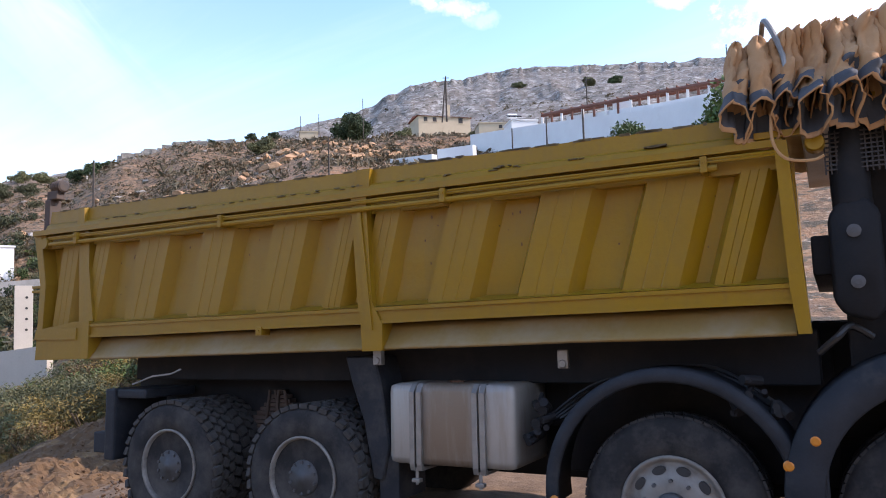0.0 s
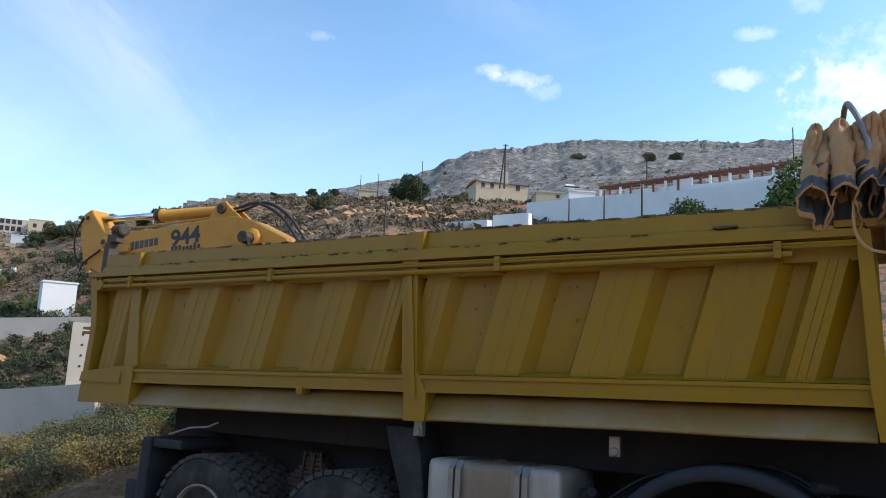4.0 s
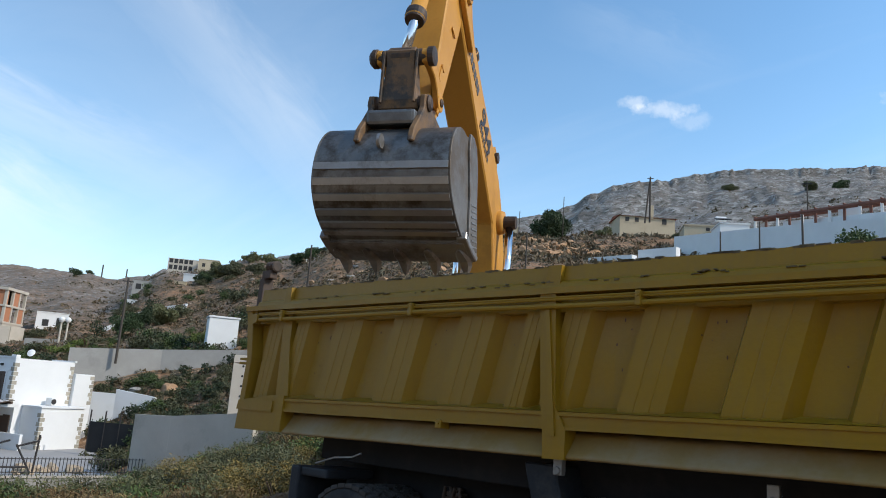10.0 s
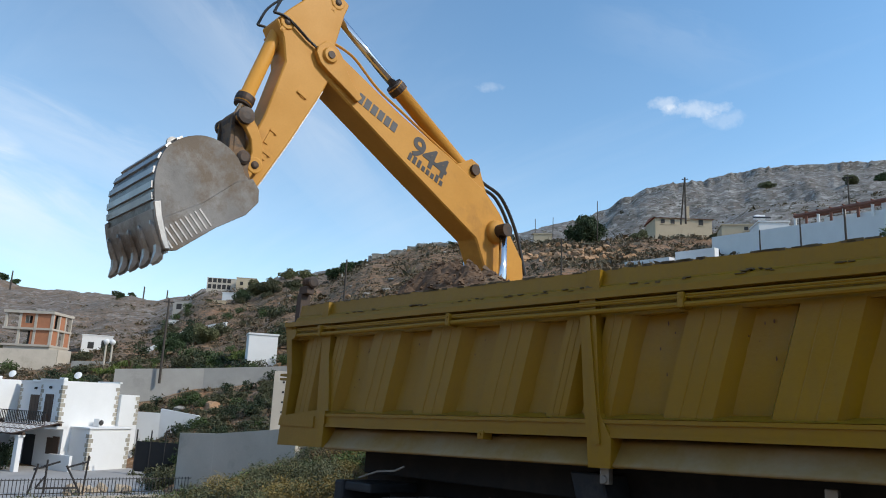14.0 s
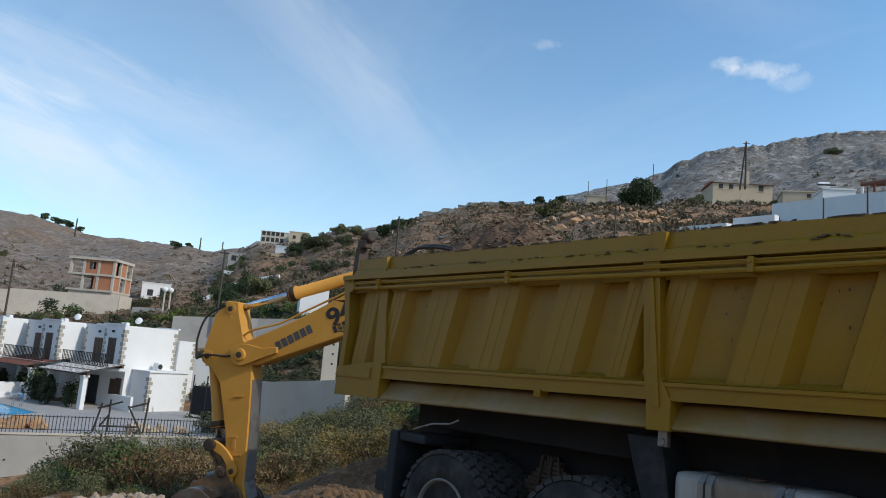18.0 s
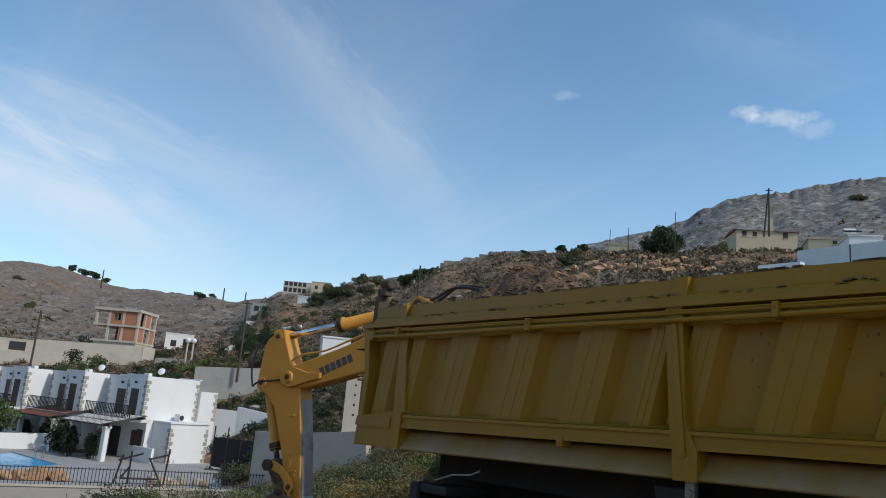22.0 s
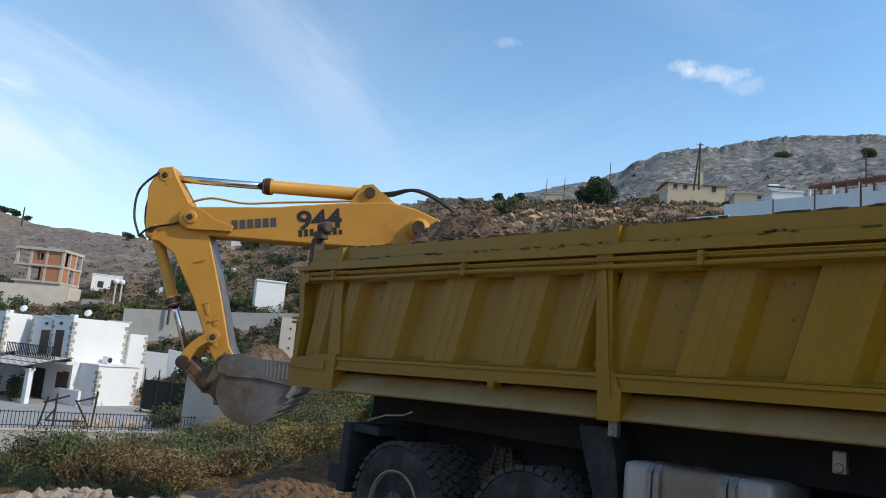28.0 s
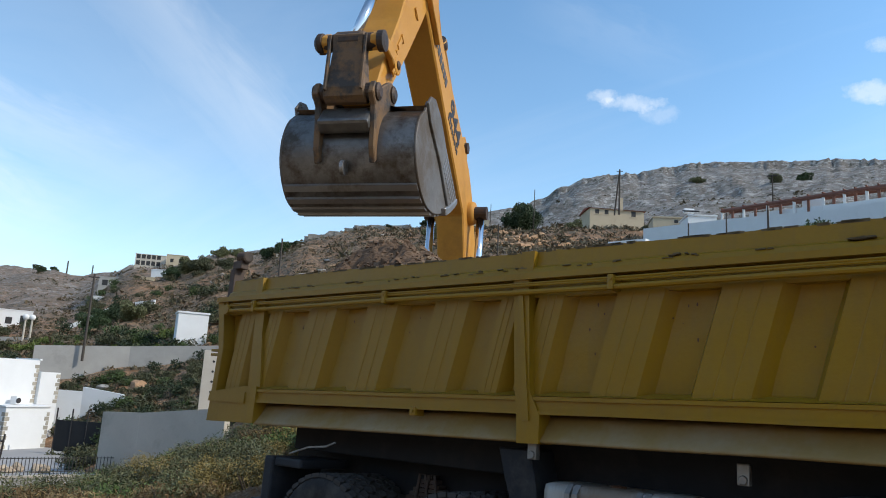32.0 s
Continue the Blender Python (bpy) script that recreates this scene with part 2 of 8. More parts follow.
M["bucket_bright"] = plain("scoured_bucket_steel", (0.40, 0.385, 0.37), (0.26, 0.25, 0.24), 1.8, 0.42, metal=0.75, grain=25, depth=0.004, dirt=(0.13, 0.105, 0.085), dirt_at=(0.52, 0.66))
M["bucket_side"] = plain("scratched_bucket_side", (0.20, 0.193, 0.185), (0.12, 0.115, 0.11), 2.6, 0.6, metal=0.3, grain=25, depth=0.004, dirt=(0.10, 0.075, 0.052), dirt_at=(0.45, 0.62))
M["pin"] = plain("greasy_pin", (0.03, 0.028, 0.027), (0.10, 0.055, 0.03), 9, 0.6, metal=0.3)
M["chrome"] = plain("chromed_rod", (0.75, 0.76, 0.78), (0.68, 0.69, 0.7), 8, 0.12, metal=1.0, depth=0.0)
M["hose"] = plain("black_hose", (0.012, 0.012, 0.013), (0.02, 0.02, 0.02), 8, 0.5)
M["decal"] = plain("black_paint_lettering", (0.016, 0.014, 0.013), (0.025, 0.02, 0.018), 9, 0.5)
M["white"] = plain("whitewash", (0.80, 0.80, 0.79), (0.74, 0.74, 0.73), 0.7, 0.9, grain=30, depth=0.003, dirt=(0.62, 0.60, 0.56), dirt_at=(0.62, 0.9))
M["quoin"] = plain("sandstone_quoin", (0.34, 0.31, 0.25), (0.42, 0.38, 0.31), 3, 0.9, grain=20, depth=0.01, vary=0.35)
M["concrete"] = plain("board_marked_concrete", (0.40, 0.385, 0.355), (0.31, 0.30, 0.28), 0.5, 0.9, grain=14, depth=0.01, dirt=(0.22, 0.21, 0.19), dirt_at=(0.56, 0.8))
M["concrete_pale"] = plain("pale_concrete", (0.56, 0.50, 0.42), (0.47, 0.42, 0.35), 0.5, 0.9, grain=14, depth=0.01, dirt=(0.30, 0.27, 0.22), dirt_at=(0.56, 0.8))
M["brick"] = plain("hollow_clay_block", (0.48, 0.20, 0.10), (0.40, 0.17, 0.09), 2.0, 0.9, grain=16, depth=0.01)
M["cream"] = plain("cream_plaster", (0.52, 0.43, 0.30), (0.46, 0.38, 0.27), 0.8, 0.9, grain=20, dirt=(0.36, 0.28, 0.18), dirt_at=(0.6, 0.85))
M["brown_wood"] = plain("brown_shutter_wood", (0.06, 0.035, 0.024), (0.10, 0.06, 0.04), 6, 0.6)
M["roof_red"] = plain("red_brown_pergola", (0.22, 0.085, 0.05), (0.15, 0.06, 0.04), 3, 0.8)
M["terracotta"] = plain("terracotta_awning", (0.30, 0.08, 0.04), (0.24, 0.07, 0.035), 3, 0.8)
# near-black: paints the shade inside holes and openings; also dark panes and panels
M["dark"] = plain("opening_shade_and_dark_panel", (0.02, 0.02, 0.022), (0.035, 0.033, 0.03), 3, 0.7)
M["glass"] = plain("window_glass", (0.03, 0.035, 0.04), (0.04, 0.045, 0.05), 1, 0.12, depth=0.0)
M["iron"] = plain("black_iron", (0.015, 0.015, 0.016), (0.04, 0.03, 0.025), 8, 0.6)
M["rail_grey"] = plain("weathered_pole_wood", (0.05, 0.04, 0.033), (0.09, 0.075, 0.06), 5, 0.9)
M["net"] = plain("black_shade_net", (0.012, 0.012, 0.013), (0.022, 0.022, 0.022), 2, 0.9)
M["paving"] = plain("grey_paving", (0.30, 0.29, 0.28), (0.38, 0.36, 0.34), 0.6, 0.9, grain=10, depth=0.005)
M["pool"] = plain("pool_water", (0.04, 0.40, 0.72), (0.09, 0.50, 0.80), 0.8, 0.12, grain=3, depth=0.02, shine=0.2)
M["rock"] = plain("pale_limestone", (0.46, 0.38, 0.28), (0.34, 0.25, 0.17), 1.6, 0.95, grain=12, depth=0.02, dirt=(0.30, 0.16, 0.08), dirt_at=(0.55, 0.75), vary=0.3)
M["rock_white"] = plain("broken_white_limestone", (0.42, 0.34, 0.26), (0.30, 0.22, 0.155), 4.5, 0.95, grain=14, depth=0.02, dirt=(0.25, 0.15, 0.085), dirt_at=(0.55, 0.8), vary=0.35)
M["rock_grey"] = plain("grey_limestone", (0.30, 0.28, 0.25), (0.22, 0.20, 0.17), 1.0, 0.95, grain=6, depth=0.03, dirt=(0.26, 0.18, 0.11), dirt_at=(0.55, 0.8), vary=0.3)
M["rock_orange"] = plain("ochre_boulder", (0.44, 0.27, 0.15), (0.36, 0.20, 0.10), 1.6, 0.95, grain=12, depth=0.02, vary=0.3)
M["earth"] = plain("dug_earth", (0.15, 0.09, 0.052), (0.09, 0.055, 0.033), 2.2, 1.0, grain=14, depth=0.03, dirt=(0.30, 0.22, 0.14), dirt_at=(0.55, 0.75))
M["spoil"] = plain("ochre_spoil", (0.16, 0.094, 0.046), (0.092, 0.055, 0.031), 2.4, 1.0, grain=12, depth=0.03, dirt=(0.28, 0.18, 0.09), dirt_at=(0.52, 0.72))
M["trunk"] = plain("bark", (0.09, 0.065, 0.045), (0.06, 0.045, 0.03), 6, 0.95, depth=0.01)



def body_build(n, co):
    """Old mustard paint: broad fading, fine streaks running down, and dust lying thicker towards the rear."""
    broad, fine = n.noise(co, 0.9, 5.0, 0.6), n.noise(co, 30.0, 4.0, 0.6)
    c = n.mix(n.ramp(broad, (0.3, 0.0), (0.7, 1.0)), (0.262, 0.138, 0.002), (0.30, 0.166, 0.003))
    run = n.add("ShaderNodeMapping", Vector=co, Scale=(16.0, 16.0, 0.7)).outputs[0]
    c = n.mix(n.math("MULTIPLY", n.ramp(n.noise(run, 1.0, 6.0, 0.65), (0.48, 0.0), (0.72, 1.0)), 0.55), c, (0.23, 0.135, 0.018))
    x = n.add("ShaderNodeSeparateXYZ", i0=co).outputs[0]
    back = n.math("MULTIPLY_ADD", x, -0.07, True)
    back.node.inputs[2].default_value = 0.2
    dust = n.math("ADD", back, n.math("MULTIPLY", n.ramp(n.noise(co, 2.2, 6.0, 0.7), (0.45, 0.0), (0.75, 1.0)), 0.30), True)
    c = n.mix(dust, c, (0.20, 0.118, 0.026))
    c = n.mix(n.ramp(n.noise(co, 5.5, 5.0, 0.7), (0.68, 0.0), (0.74, 1.0)), c, (0.16, 0.085, 0.02))
    c = n.mix(n.math("MULTIPLY", fine, 0.3), c, (0.14, 0.09, 0.01))
    r = n.math("MULTIPLY_ADD", dust, 0.5)
    r.node.inputs[2].default_value = 0.33
    return c, fine, 0.003, r


M["body"] = material("mustard_truck_paint", body_build, shine=0.3)


def tank_build(n, co):
    """Dull aluminium with diesel and mud run down below the filler."""
    broad, fine = n.noise(co, 3.0, 5.0, 0.6), n.noise(co, 60.0, 4.0, 0.6)
    c = n.mix(broad, (0.26, 0.245, 0.22), (0.38, 0.36, 0.33))
    x = n.add("ShaderNodeSeparateXYZ", i0=co).outputs[0]
    run = n.add("ShaderNodeMapping", Vector=co, Scale=(9.0, 9.0, 1.2)).outputs[0]
    far = n.math("ABSOLUTE", n.math("SUBTRACT", x, 2.59))
    far = n.math("ADD", far, n.math("MULTIPLY", n.math("SUBTRACT", n.noise(run, 1.0, 5.0, 0.6), 0.5), 0.34))
    c = n.mix(n.ramp(far, (0.10, 0.85), (0.26, 0.0)), c, (0.17, 0.115, 0.07))
    c = n.mix(n.math("MULTIPLY", n.ramp(n.noise(run, 2.0, 5.0, 0.6), (0.5, 0.0), (0.7, 1.0)), 0.5), c, (0.24, 0.20, 0.16))
    return c, fine, 0.001, 0.5


M["tank"] = material("stained_aluminium_tank", tank_build, 0.5, 0.4)


def leaves(name, a, b, dry=None):
    def build(n, co):
        rnd = n.add("ShaderNodeNewGeometry").outputs["Random Per Island"]
        c = n.mix(rnd, a, b)
        whole = n.math("MULTIPLY_ADD", n.add("ShaderNodeObjectInfo").outputs["Random"], 0.75)
        whole.node.inputs[2].default_value = 0.6
        c = n.mix(1.0, c, n.add("ShaderNodeCombineColor", i0=whole, i1=whole, i2=whole).outputs[0], "MULTIPLY")
        if dry:
            c = n.mix(n.ramp(n.noise(co, 1.4, 3.0), (0.45, 0.0), (0.65, 1.0)), c, dry)
        return c, None, 0
    return material(name, build, 0.75)


M["leaf_dark"] = leaves("dark_pine_green", (0.022, 0.042, 0.014), (0.045, 0.07, 0.022))
M["leaf_green"] = leaves("garden_green", (0.045, 0.085, 0.018), (0.09, 0.13, 0.03))
M["leaf_lime"] = leaves("yellow_green", (0.16, 0.20, 0.03), (0.10, 0.15, 0.025))
M["leaf_olive"] = leaves("olive_grey_green", (0.065, 0.078, 0.03), (0.115, 0.11, 0.048))
M["leaf_dry"] = leaves("dry_mustard_scrub", (0.30, 0.205, 0.05), (0.17, 0.13, 0.035), (0.15, 0.13, 0.04))
M["leaf_rust"] = leaves("rusty_brown_scrub", (0.20, 0.105, 0.04), (0.12, 0.068, 0.028), (0.12, 0.10, 0.035))
M["leaf_straw"] = leaves("straw_grass", (0.36, 0.26, 0.11), (0.24, 0.17, 0.075), (0.20, 0.14, 0.05))
M["leaf_scrub"] = leaves("hillside_scrub", (0.085, 0.065, 0.035), (0.055, 0.055, 0.028), (0.16, 0.10, 0.05))


def ground_build(n, co):
    """Soil near by, ochre scrubby slopes strewn with stones, and banded grey limestone high up."""
    rocky = n.add("ShaderNodeAttribute", dict(attribute_name="rocky")).outputs["Fac"]
    dirt = n.add("ShaderNodeAttribute", dict(attribute_name="dirt")).outputs["Fac"]
    a, b, c = n.noise(co, 0.045, 6, 0.62), n.noise(co, 0.35, 6, 0.65), n.noise(co, 3.0, 5, 0.65)
    fine = n.noise(co, 16.0, 4, 0.65)
    shift = n.add("ShaderNodeMapping", Vector=co, Location=(31.0, 17.0, 5.0)).outputs[0]
    tuft, chip = n.noise(shift, 0.9, 6, 0.72), n.noise(shift, 2.2, 5, 0.75)
    slope = n.mix(n.ramp(a, (0.35, 0.0), (0.62, 1.0)), (0.29, 0.135, 0.058), (0.22, 0.128, 0.064))
    slope = n.mix(n.ramp(b, (0.46, 0.0), (0.56, 1.0)), slope, (0.16, 0.092, 0.048))
    slope = n.mix(n.ramp(c, (0.52, 0.0), (0.62, 1.0)), slope, (0.34, 0.21, 0.118))
    slope = n.mix(n.ramp(tuft, (0.50, 0.0), (0.55, 1.0)), slope, (0.075, 0.057, 0.032))
    slope = n.mix(n.ramp(chip, (0.60, 0.0), (0.64, 1.0)), slope, (0.46, 0.36, 0.26))
    stretched = n.add("ShaderNodeMapping", Vector=co, Scale=(0.05, 0.05, 0.14)).outputs[0]
    band_ = n.noise(stretched, 1.0, 7, 0.7)
    stone = n.mix(n.ramp(band_, (0.38, 0.0), (0.62, 1.0)), (0.125, 0.11, 0.096), (0.21, 0.198, 0.182))
    stone = n.mix(n.ramp(n.noise(co, 0.09, 6, 0.7), (0.42, 0.0), (0.56, 1.0)), stone, (0.14, 0.115, 0.096))
    stone = n.mix(n.ramp(n.noise(shift, 0.22, 7, 0.78), (0.52, 0.0), (0.57, 1.0)), stone, (0.31, 0.297, 0.275))
    stone = n.mix(n.ramp(n.noise(co, 0.30, 6, 0.75), (0.54, 0.0), (0.58, 1.0)), stone, (0.06, 0.058, 0.042))
    near = n.mix(n.ramp(b, (0.35, 0.0), (0.65, 1.0)), (0.36, 0.255, 0.16), (0.46, 0.35, 0.235))
    near = n.mix(n.math("MULTIPLY", n.ramp(c, (0.45, 0.0), (0.66, 1.0)), 0.6), near, (0.24, 0.155, 0.09))
    near = n.mix(n.ramp(n.noise(co, 9.0, 3, 0.6), (0.62, 0.0), (0.70, 1.0)), near, (0.44, 0.35, 0.25))
    soil = n.add("ShaderNodeAttribute", dict(attribute_name="soil")).outputs["Fac"]
    near = n.mix(soil, near, n.mix(n.ramp(c, (0.4, 0.0), (0.66, 1.0)), (0.20, 0.128, 0.075), (0.115, 0.072, 0.042)))
    col = n.mix(rocky, slope, stone)
    col = n.mix(dirt, col, near)
    h = n.math("ADD", n.math("MULTIPLY", c, 0.7), n.math("MULTIPLY", fine, 0.35))
    far = n.math("ADD", n.math("MULTIPLY", tuft, 7.0), n.math("MULTIPLY", b, 9.0))
    h = n.math("ADD", h, n.math("MULTIPLY", far, n.math("SUBTRACT", 1.0, dirt)))
    h = n.math("ADD", h, n.math("MULTIPLY", n.noise(co, 0.16, 7, 0.75), n.math("MULTIPLY", rocky, 28.0)))
    return col, h, 0.06


M["ground"] = material("hillside_ground", ground_build, 0.97)

# ---- mesh helpers ----
def part(name, bm, mat, parent=None, label="", smooth=False):
    """Links a bmesh as one mesh object, under a thing or a part."""
    me = bpy.data.meshes.new(name)
    bm.normal_update()
    bm.to_mesh(me)
    bm.free()
    for m in mat if isinstance(mat, (list, tuple)) else (mat,):
        me.materials.append(M[m])
    if smooth:
        me.shade_smooth()
    ob = new(name, me)
    ob.parent = parent
    if label:
        ob["label"] = label
    return ob


def thing(name, m, label, category, group="", kind=""):
    ob = new(name)
    ob.empty_display_size = 0.2
    ob.matrix_world = m
    return tagged(ob, label, category, group, kind)


def box(bm, x0, x1, y0, y1, z0, z1, bevel=0.0, m=None, mat=0):
    r = bmesh.ops.create_cube(bm, size=1.0)
    vs = r["verts"]
    for v in vs:
        v.co = Vector((x0 + (v.co.x + 0.5) * (x1 - x0), y0 + (v.co.y + 0.5) * (y1 - y0), z0 + (v.co.z + 0.5) * (z1 - z0)))
    fs = {f for v in vs for f in v.link_faces}
    if bevel:
        es = list({e for v in vs for e in v.link_edges})
        got = bmesh.ops.bevel(bm, geom=es, offset=bevel, segments=2, affect="EDGES", profile=0.6)
        fs = set(got["faces"]) | {f for f in fs if f.is_valid}
        vs = list({v for f in fs for v in f.verts})
    for f in fs:
        if f.is_valid:
            f.material_index = mat
    if m is not None:
        bmesh.ops.transform(bm, matrix=m, verts=[v for v in vs if v.is_valid])
    return bm


def boxed(*a, bevel=0.0, m=None):
    return box(bmesh.new(), *a, bevel=bevel, m=m)


def prism(bm, outline, axis, a, b, bevel=0.0):
    """Pushes a flat outline (pairs) out along an axis from a to b. The pairs are the other two axes in order."""
    def at(p, d):
        c = list(p)
        c.insert("xyz".index(axis), d)
        return Vector(c)
    lo, hi = [bm.verts.new(at(p, a)) for p in outline], [bm.verts.new(at(p, b)) for p in outline]
    fs = [bm.faces.new(lo), bm.faces.new(hi[::-1])]
    k = len(outline)
    for i in range(k):
        fs.append(bm.faces.new((lo[i], hi[i], hi[(i + 1) % k], lo[(i + 1) % k])))
    bmesh.ops.recalc_face_normals(bm, faces=fs)
    if bevel:
        es = list({e for f in fs for e in f.edges})
        bmesh.ops.bevel(bm, geom=es, offset=bevel, segments=1, affect="EDGES")
    return bm


def lathe(bm, profile, axis="y", steps=32, m=None):
    """Turns a profile of (radius, along) about an axis."""
    rings = []
    for r, d in profile:
        ring = []
        for i in range(steps):
            a = math.tau * i / steps
            c, s = r * math.cos(a), r * math.sin(a)
            ring.append(bm.verts.new({"y": (c, d, s), "x": (d, c, s), "z": (c, s, d)}[axis]))
        rings.append(ring)
    fs = []
    for p, q in zip(rings, rings[1:]):
        for i in range(steps):
            fs.append(bm.faces.new((p[i], p[(i + 1) % steps], q[(i + 1) % steps], q[i])))
    for ring in (rings[0], rings[-1]):
        fs.append(bm.faces.new(ring))
    bmesh.ops.recalc_face_normals(bm, faces=fs)
    if m is not None:
        bmesh.ops.transform(bm, matrix=m, verts=[v for r in rings for v in r])
    return bm


def rod(bm, a, b, r, steps=12, r2=None):
    """A round bar from a to b."""
    a, b = Vector(a), Vector(b)
    m = Matrix.Translation(a) @ (b - a).to_track_quat("Z", "Y").to_matrix().to_4x4()
    return lathe(bm, ((r, 0.0), (r if r2 is None else r2, (b - a).length)), "z", steps, m)


def tube(bm, pts, r, steps=8):
    """A hose or a bent bar through the points."""
    pts = [Vector(p) for p in pts]
    rings = []
    for i, p in enumerate(pts):
        d = (pts[min(i + 1, len(pts) - 1)] - pts[max(i - 1, 0)]).normalized()
        q = d.to_track_quat("Z", "Y")
        rings.append([bm.verts.new(p + q @ Vector((r * math.cos(math.tau * k / steps), r * math.sin(math.tau * k / steps), 0))) for k in range(steps)])
    for a, b in zip(rings, rings[1:]):
        for k in range(steps):
            bm.faces.new((a[k], a[(k + 1) % steps], b[(k + 1) % steps], b[k]))
    bm.faces.new(rings[0][::-1])
    bm.faces.new(rings[-1])
    return bm


def curve(pts, n=12):
    """Smooth points through the given ones."""
    pts = [Vector(p) for p in pts]
    out = []
    for i in range(len(pts) - 1):
        p0, p1, p2, p3 = pts[max(i - 1, 0)], pts[i], pts[i + 1], pts[min(i + 2, len(pts) - 1)]
        for k in range(n):
            t = k / n
            out.append(0.5 * (2 * p1 + (p2 - p0) * t + (2 * p0 - 5 * p1 + 4 * p2 - p3) * t * t + (3 * p1 - p0 - 3 * p2 + p3) * t ** 3))
    return out + [pts[-1]]


# ---- ground: one sheet from the truck's standing to the mountain ----
EYE = Vector((0.42, -4.15, 0))
RINGS = (0, 8, 12, 15, 20, 28, 40, 56, 80, 110, 150, 220, 350, 600, 1000, 3000)
PROFILES = {}


def profile(az, *heights):
    """Heights at the distances RINGS in one direction (degrees to the left of +y)."""
    PROFILES[az] = heights


# unseen hillside behind the eye, added to keep sky light off the truck's side
profile(-180, 0.3, 1.6, 3.6, 5.5, 9, 14, 20, 26, 32, 36, 40, 40, 40, 40, 30, -5)
profile(-125, 0.3, 0.6, 1.2, 1.8, 3, 5, 7, 9, 12, 15, 18, 20, 25, 30, 20, -5)
profile(-100, 0.2, 0.3, 0.4, 0.5, 0.8, 1.2, 3, 5, 8, 12, 18, 25, 40, 60, 40, -5)
profile(-60, 0.2, 0.2, 0.2, 0.3, 0.5, 1, 3, 6, 10, 15, 20, 30, 50, 90, 60, 0)
profile(-8, 0.1, 0.2, 0.3, 0.5, 1, 2, 6, 11, 17, 25, 36, 50, 92, 172, 120, 0)
profile(10, 0.1, 0.1, 0.2, 0.4, 1, 2.5, 6, 11, 17, 25, 36, 50, 96, 184, 120, 0)
profile(20, 0.1, 0.0, 0.2, 0.4, 1, 2.5, 6.5, 11.5, 18, 25.6, 36.5, 52, 97, 191, 120, 0)
profile(28, 0.1, 0.0, 0.1, 0.4, 1, 2.5, 7, 12, 18, 26.2, 37, 50, 92, 183, 110, 0)
profile(36, 0.1, 0.0, 0.0, 0.3, 1, 2.5, 7, 12.5, 18, 27.2, 35, 48, 84, 153, 100, 0)
profile(46, 0.1, -0.1, -0.3, 0, 0.6, 2, 4.5, 9.5, 14, 22, 34.5, 45, 70, 120, 80, 0)
profile(51, 0.1, -0.2, -0.6, -0.8, -1.2, -1.0, 1, 6, 11.5, 18, 30, 42.5, 55, 90, 70, 0)
profile(56, 0.1, -0.3, -0.8, -1.1, -1.6, -1.9, -2.4, 0.4, 5, 13.4, 22, 38, 54, 80, 60, 0)
profile(63, 0.1, -0.4, -1.0, -1.5, -2.0, -2.7, -3.6, -2.0, 3.4, 8.4, 14.5, 31, 46, 62, 55, 0)
profile(68, 0.1, -0.4, -1.0, -1.4, -2.0, -3.0, -4.6, -4.6, 1.6, 5.0, 8, 18, 40, 68, 58, 0)
profile(74, 0.1, -0.4, -0.9, -1.2, -2.0, -3.4, -5.4, -3.9, -2.0, 2.6, 4.8, 13, 34, 69, 60, 0)
profile(80, 0.1, -0.4, -0.85, -1.15, -2.5, -4.4, -6.0, -3.9, -3.4, 1.4, 4.0, 12, 32, 78, 62, 0)
profile(86, 0.1, -0.4, -0.8, -1.0, -3.2, -5.2, -6.2, -4.2, -3.6, 1.2, 4.0, 12, 32, 74, 62, 0)
profile(100, 0.1, -0.3, -0.8, -1.0, -3.0, -5.0, -6.0, -5.5, -4, 1, 5, 11, 30, 66, 60, 0)
profile(140, 0.2, 0.6, 1.2, 2, 4, 6, 8, 10, 12, 14, 16, 18, 20, 20, 20, 0)
# closes the circle with the same added light-blocking hillside
profile(180, *PROFILES[-180])
AZ = sorted(PROFILES)
TABLE = np.array([PROFILES[a] for a in AZ])


def smooth_at(u, xs):
    i = int(np.clip(np.searchsorted(xs, u) - 1, 0, len(xs) - 2))
    return i, min(max((u - xs[i]) / (xs[i + 1] - xs[i]), 0.0), 1.0)


def rough_at(x, y, r):
    """Bumps of the ground: larger further off."""
    s = min(max(r - 9, 0) / 60, 1.0)
    v = Vector((x, y, 0))
    h = 0.05 * noise.noise(v * 0.8) + 0.03 * noise.noise(v * 2.3) + 0.012 * noise.noise(v * 7.1)
    h += (0.25 + 0.75 * min(max(r - 60, 0) / 40, 1.0)) * s * noise.fractal(v * 0.07, 0.9, 2.1, 5)
    if r > 110:
        k = min((r - 110) / 300, 1.0)
        h += k * (7 - 4 * min(max(r - 420, 0) / 120, 1.0)) * noise.fractal(v * 0.017, 0.8, 2.1, 6)
    return h


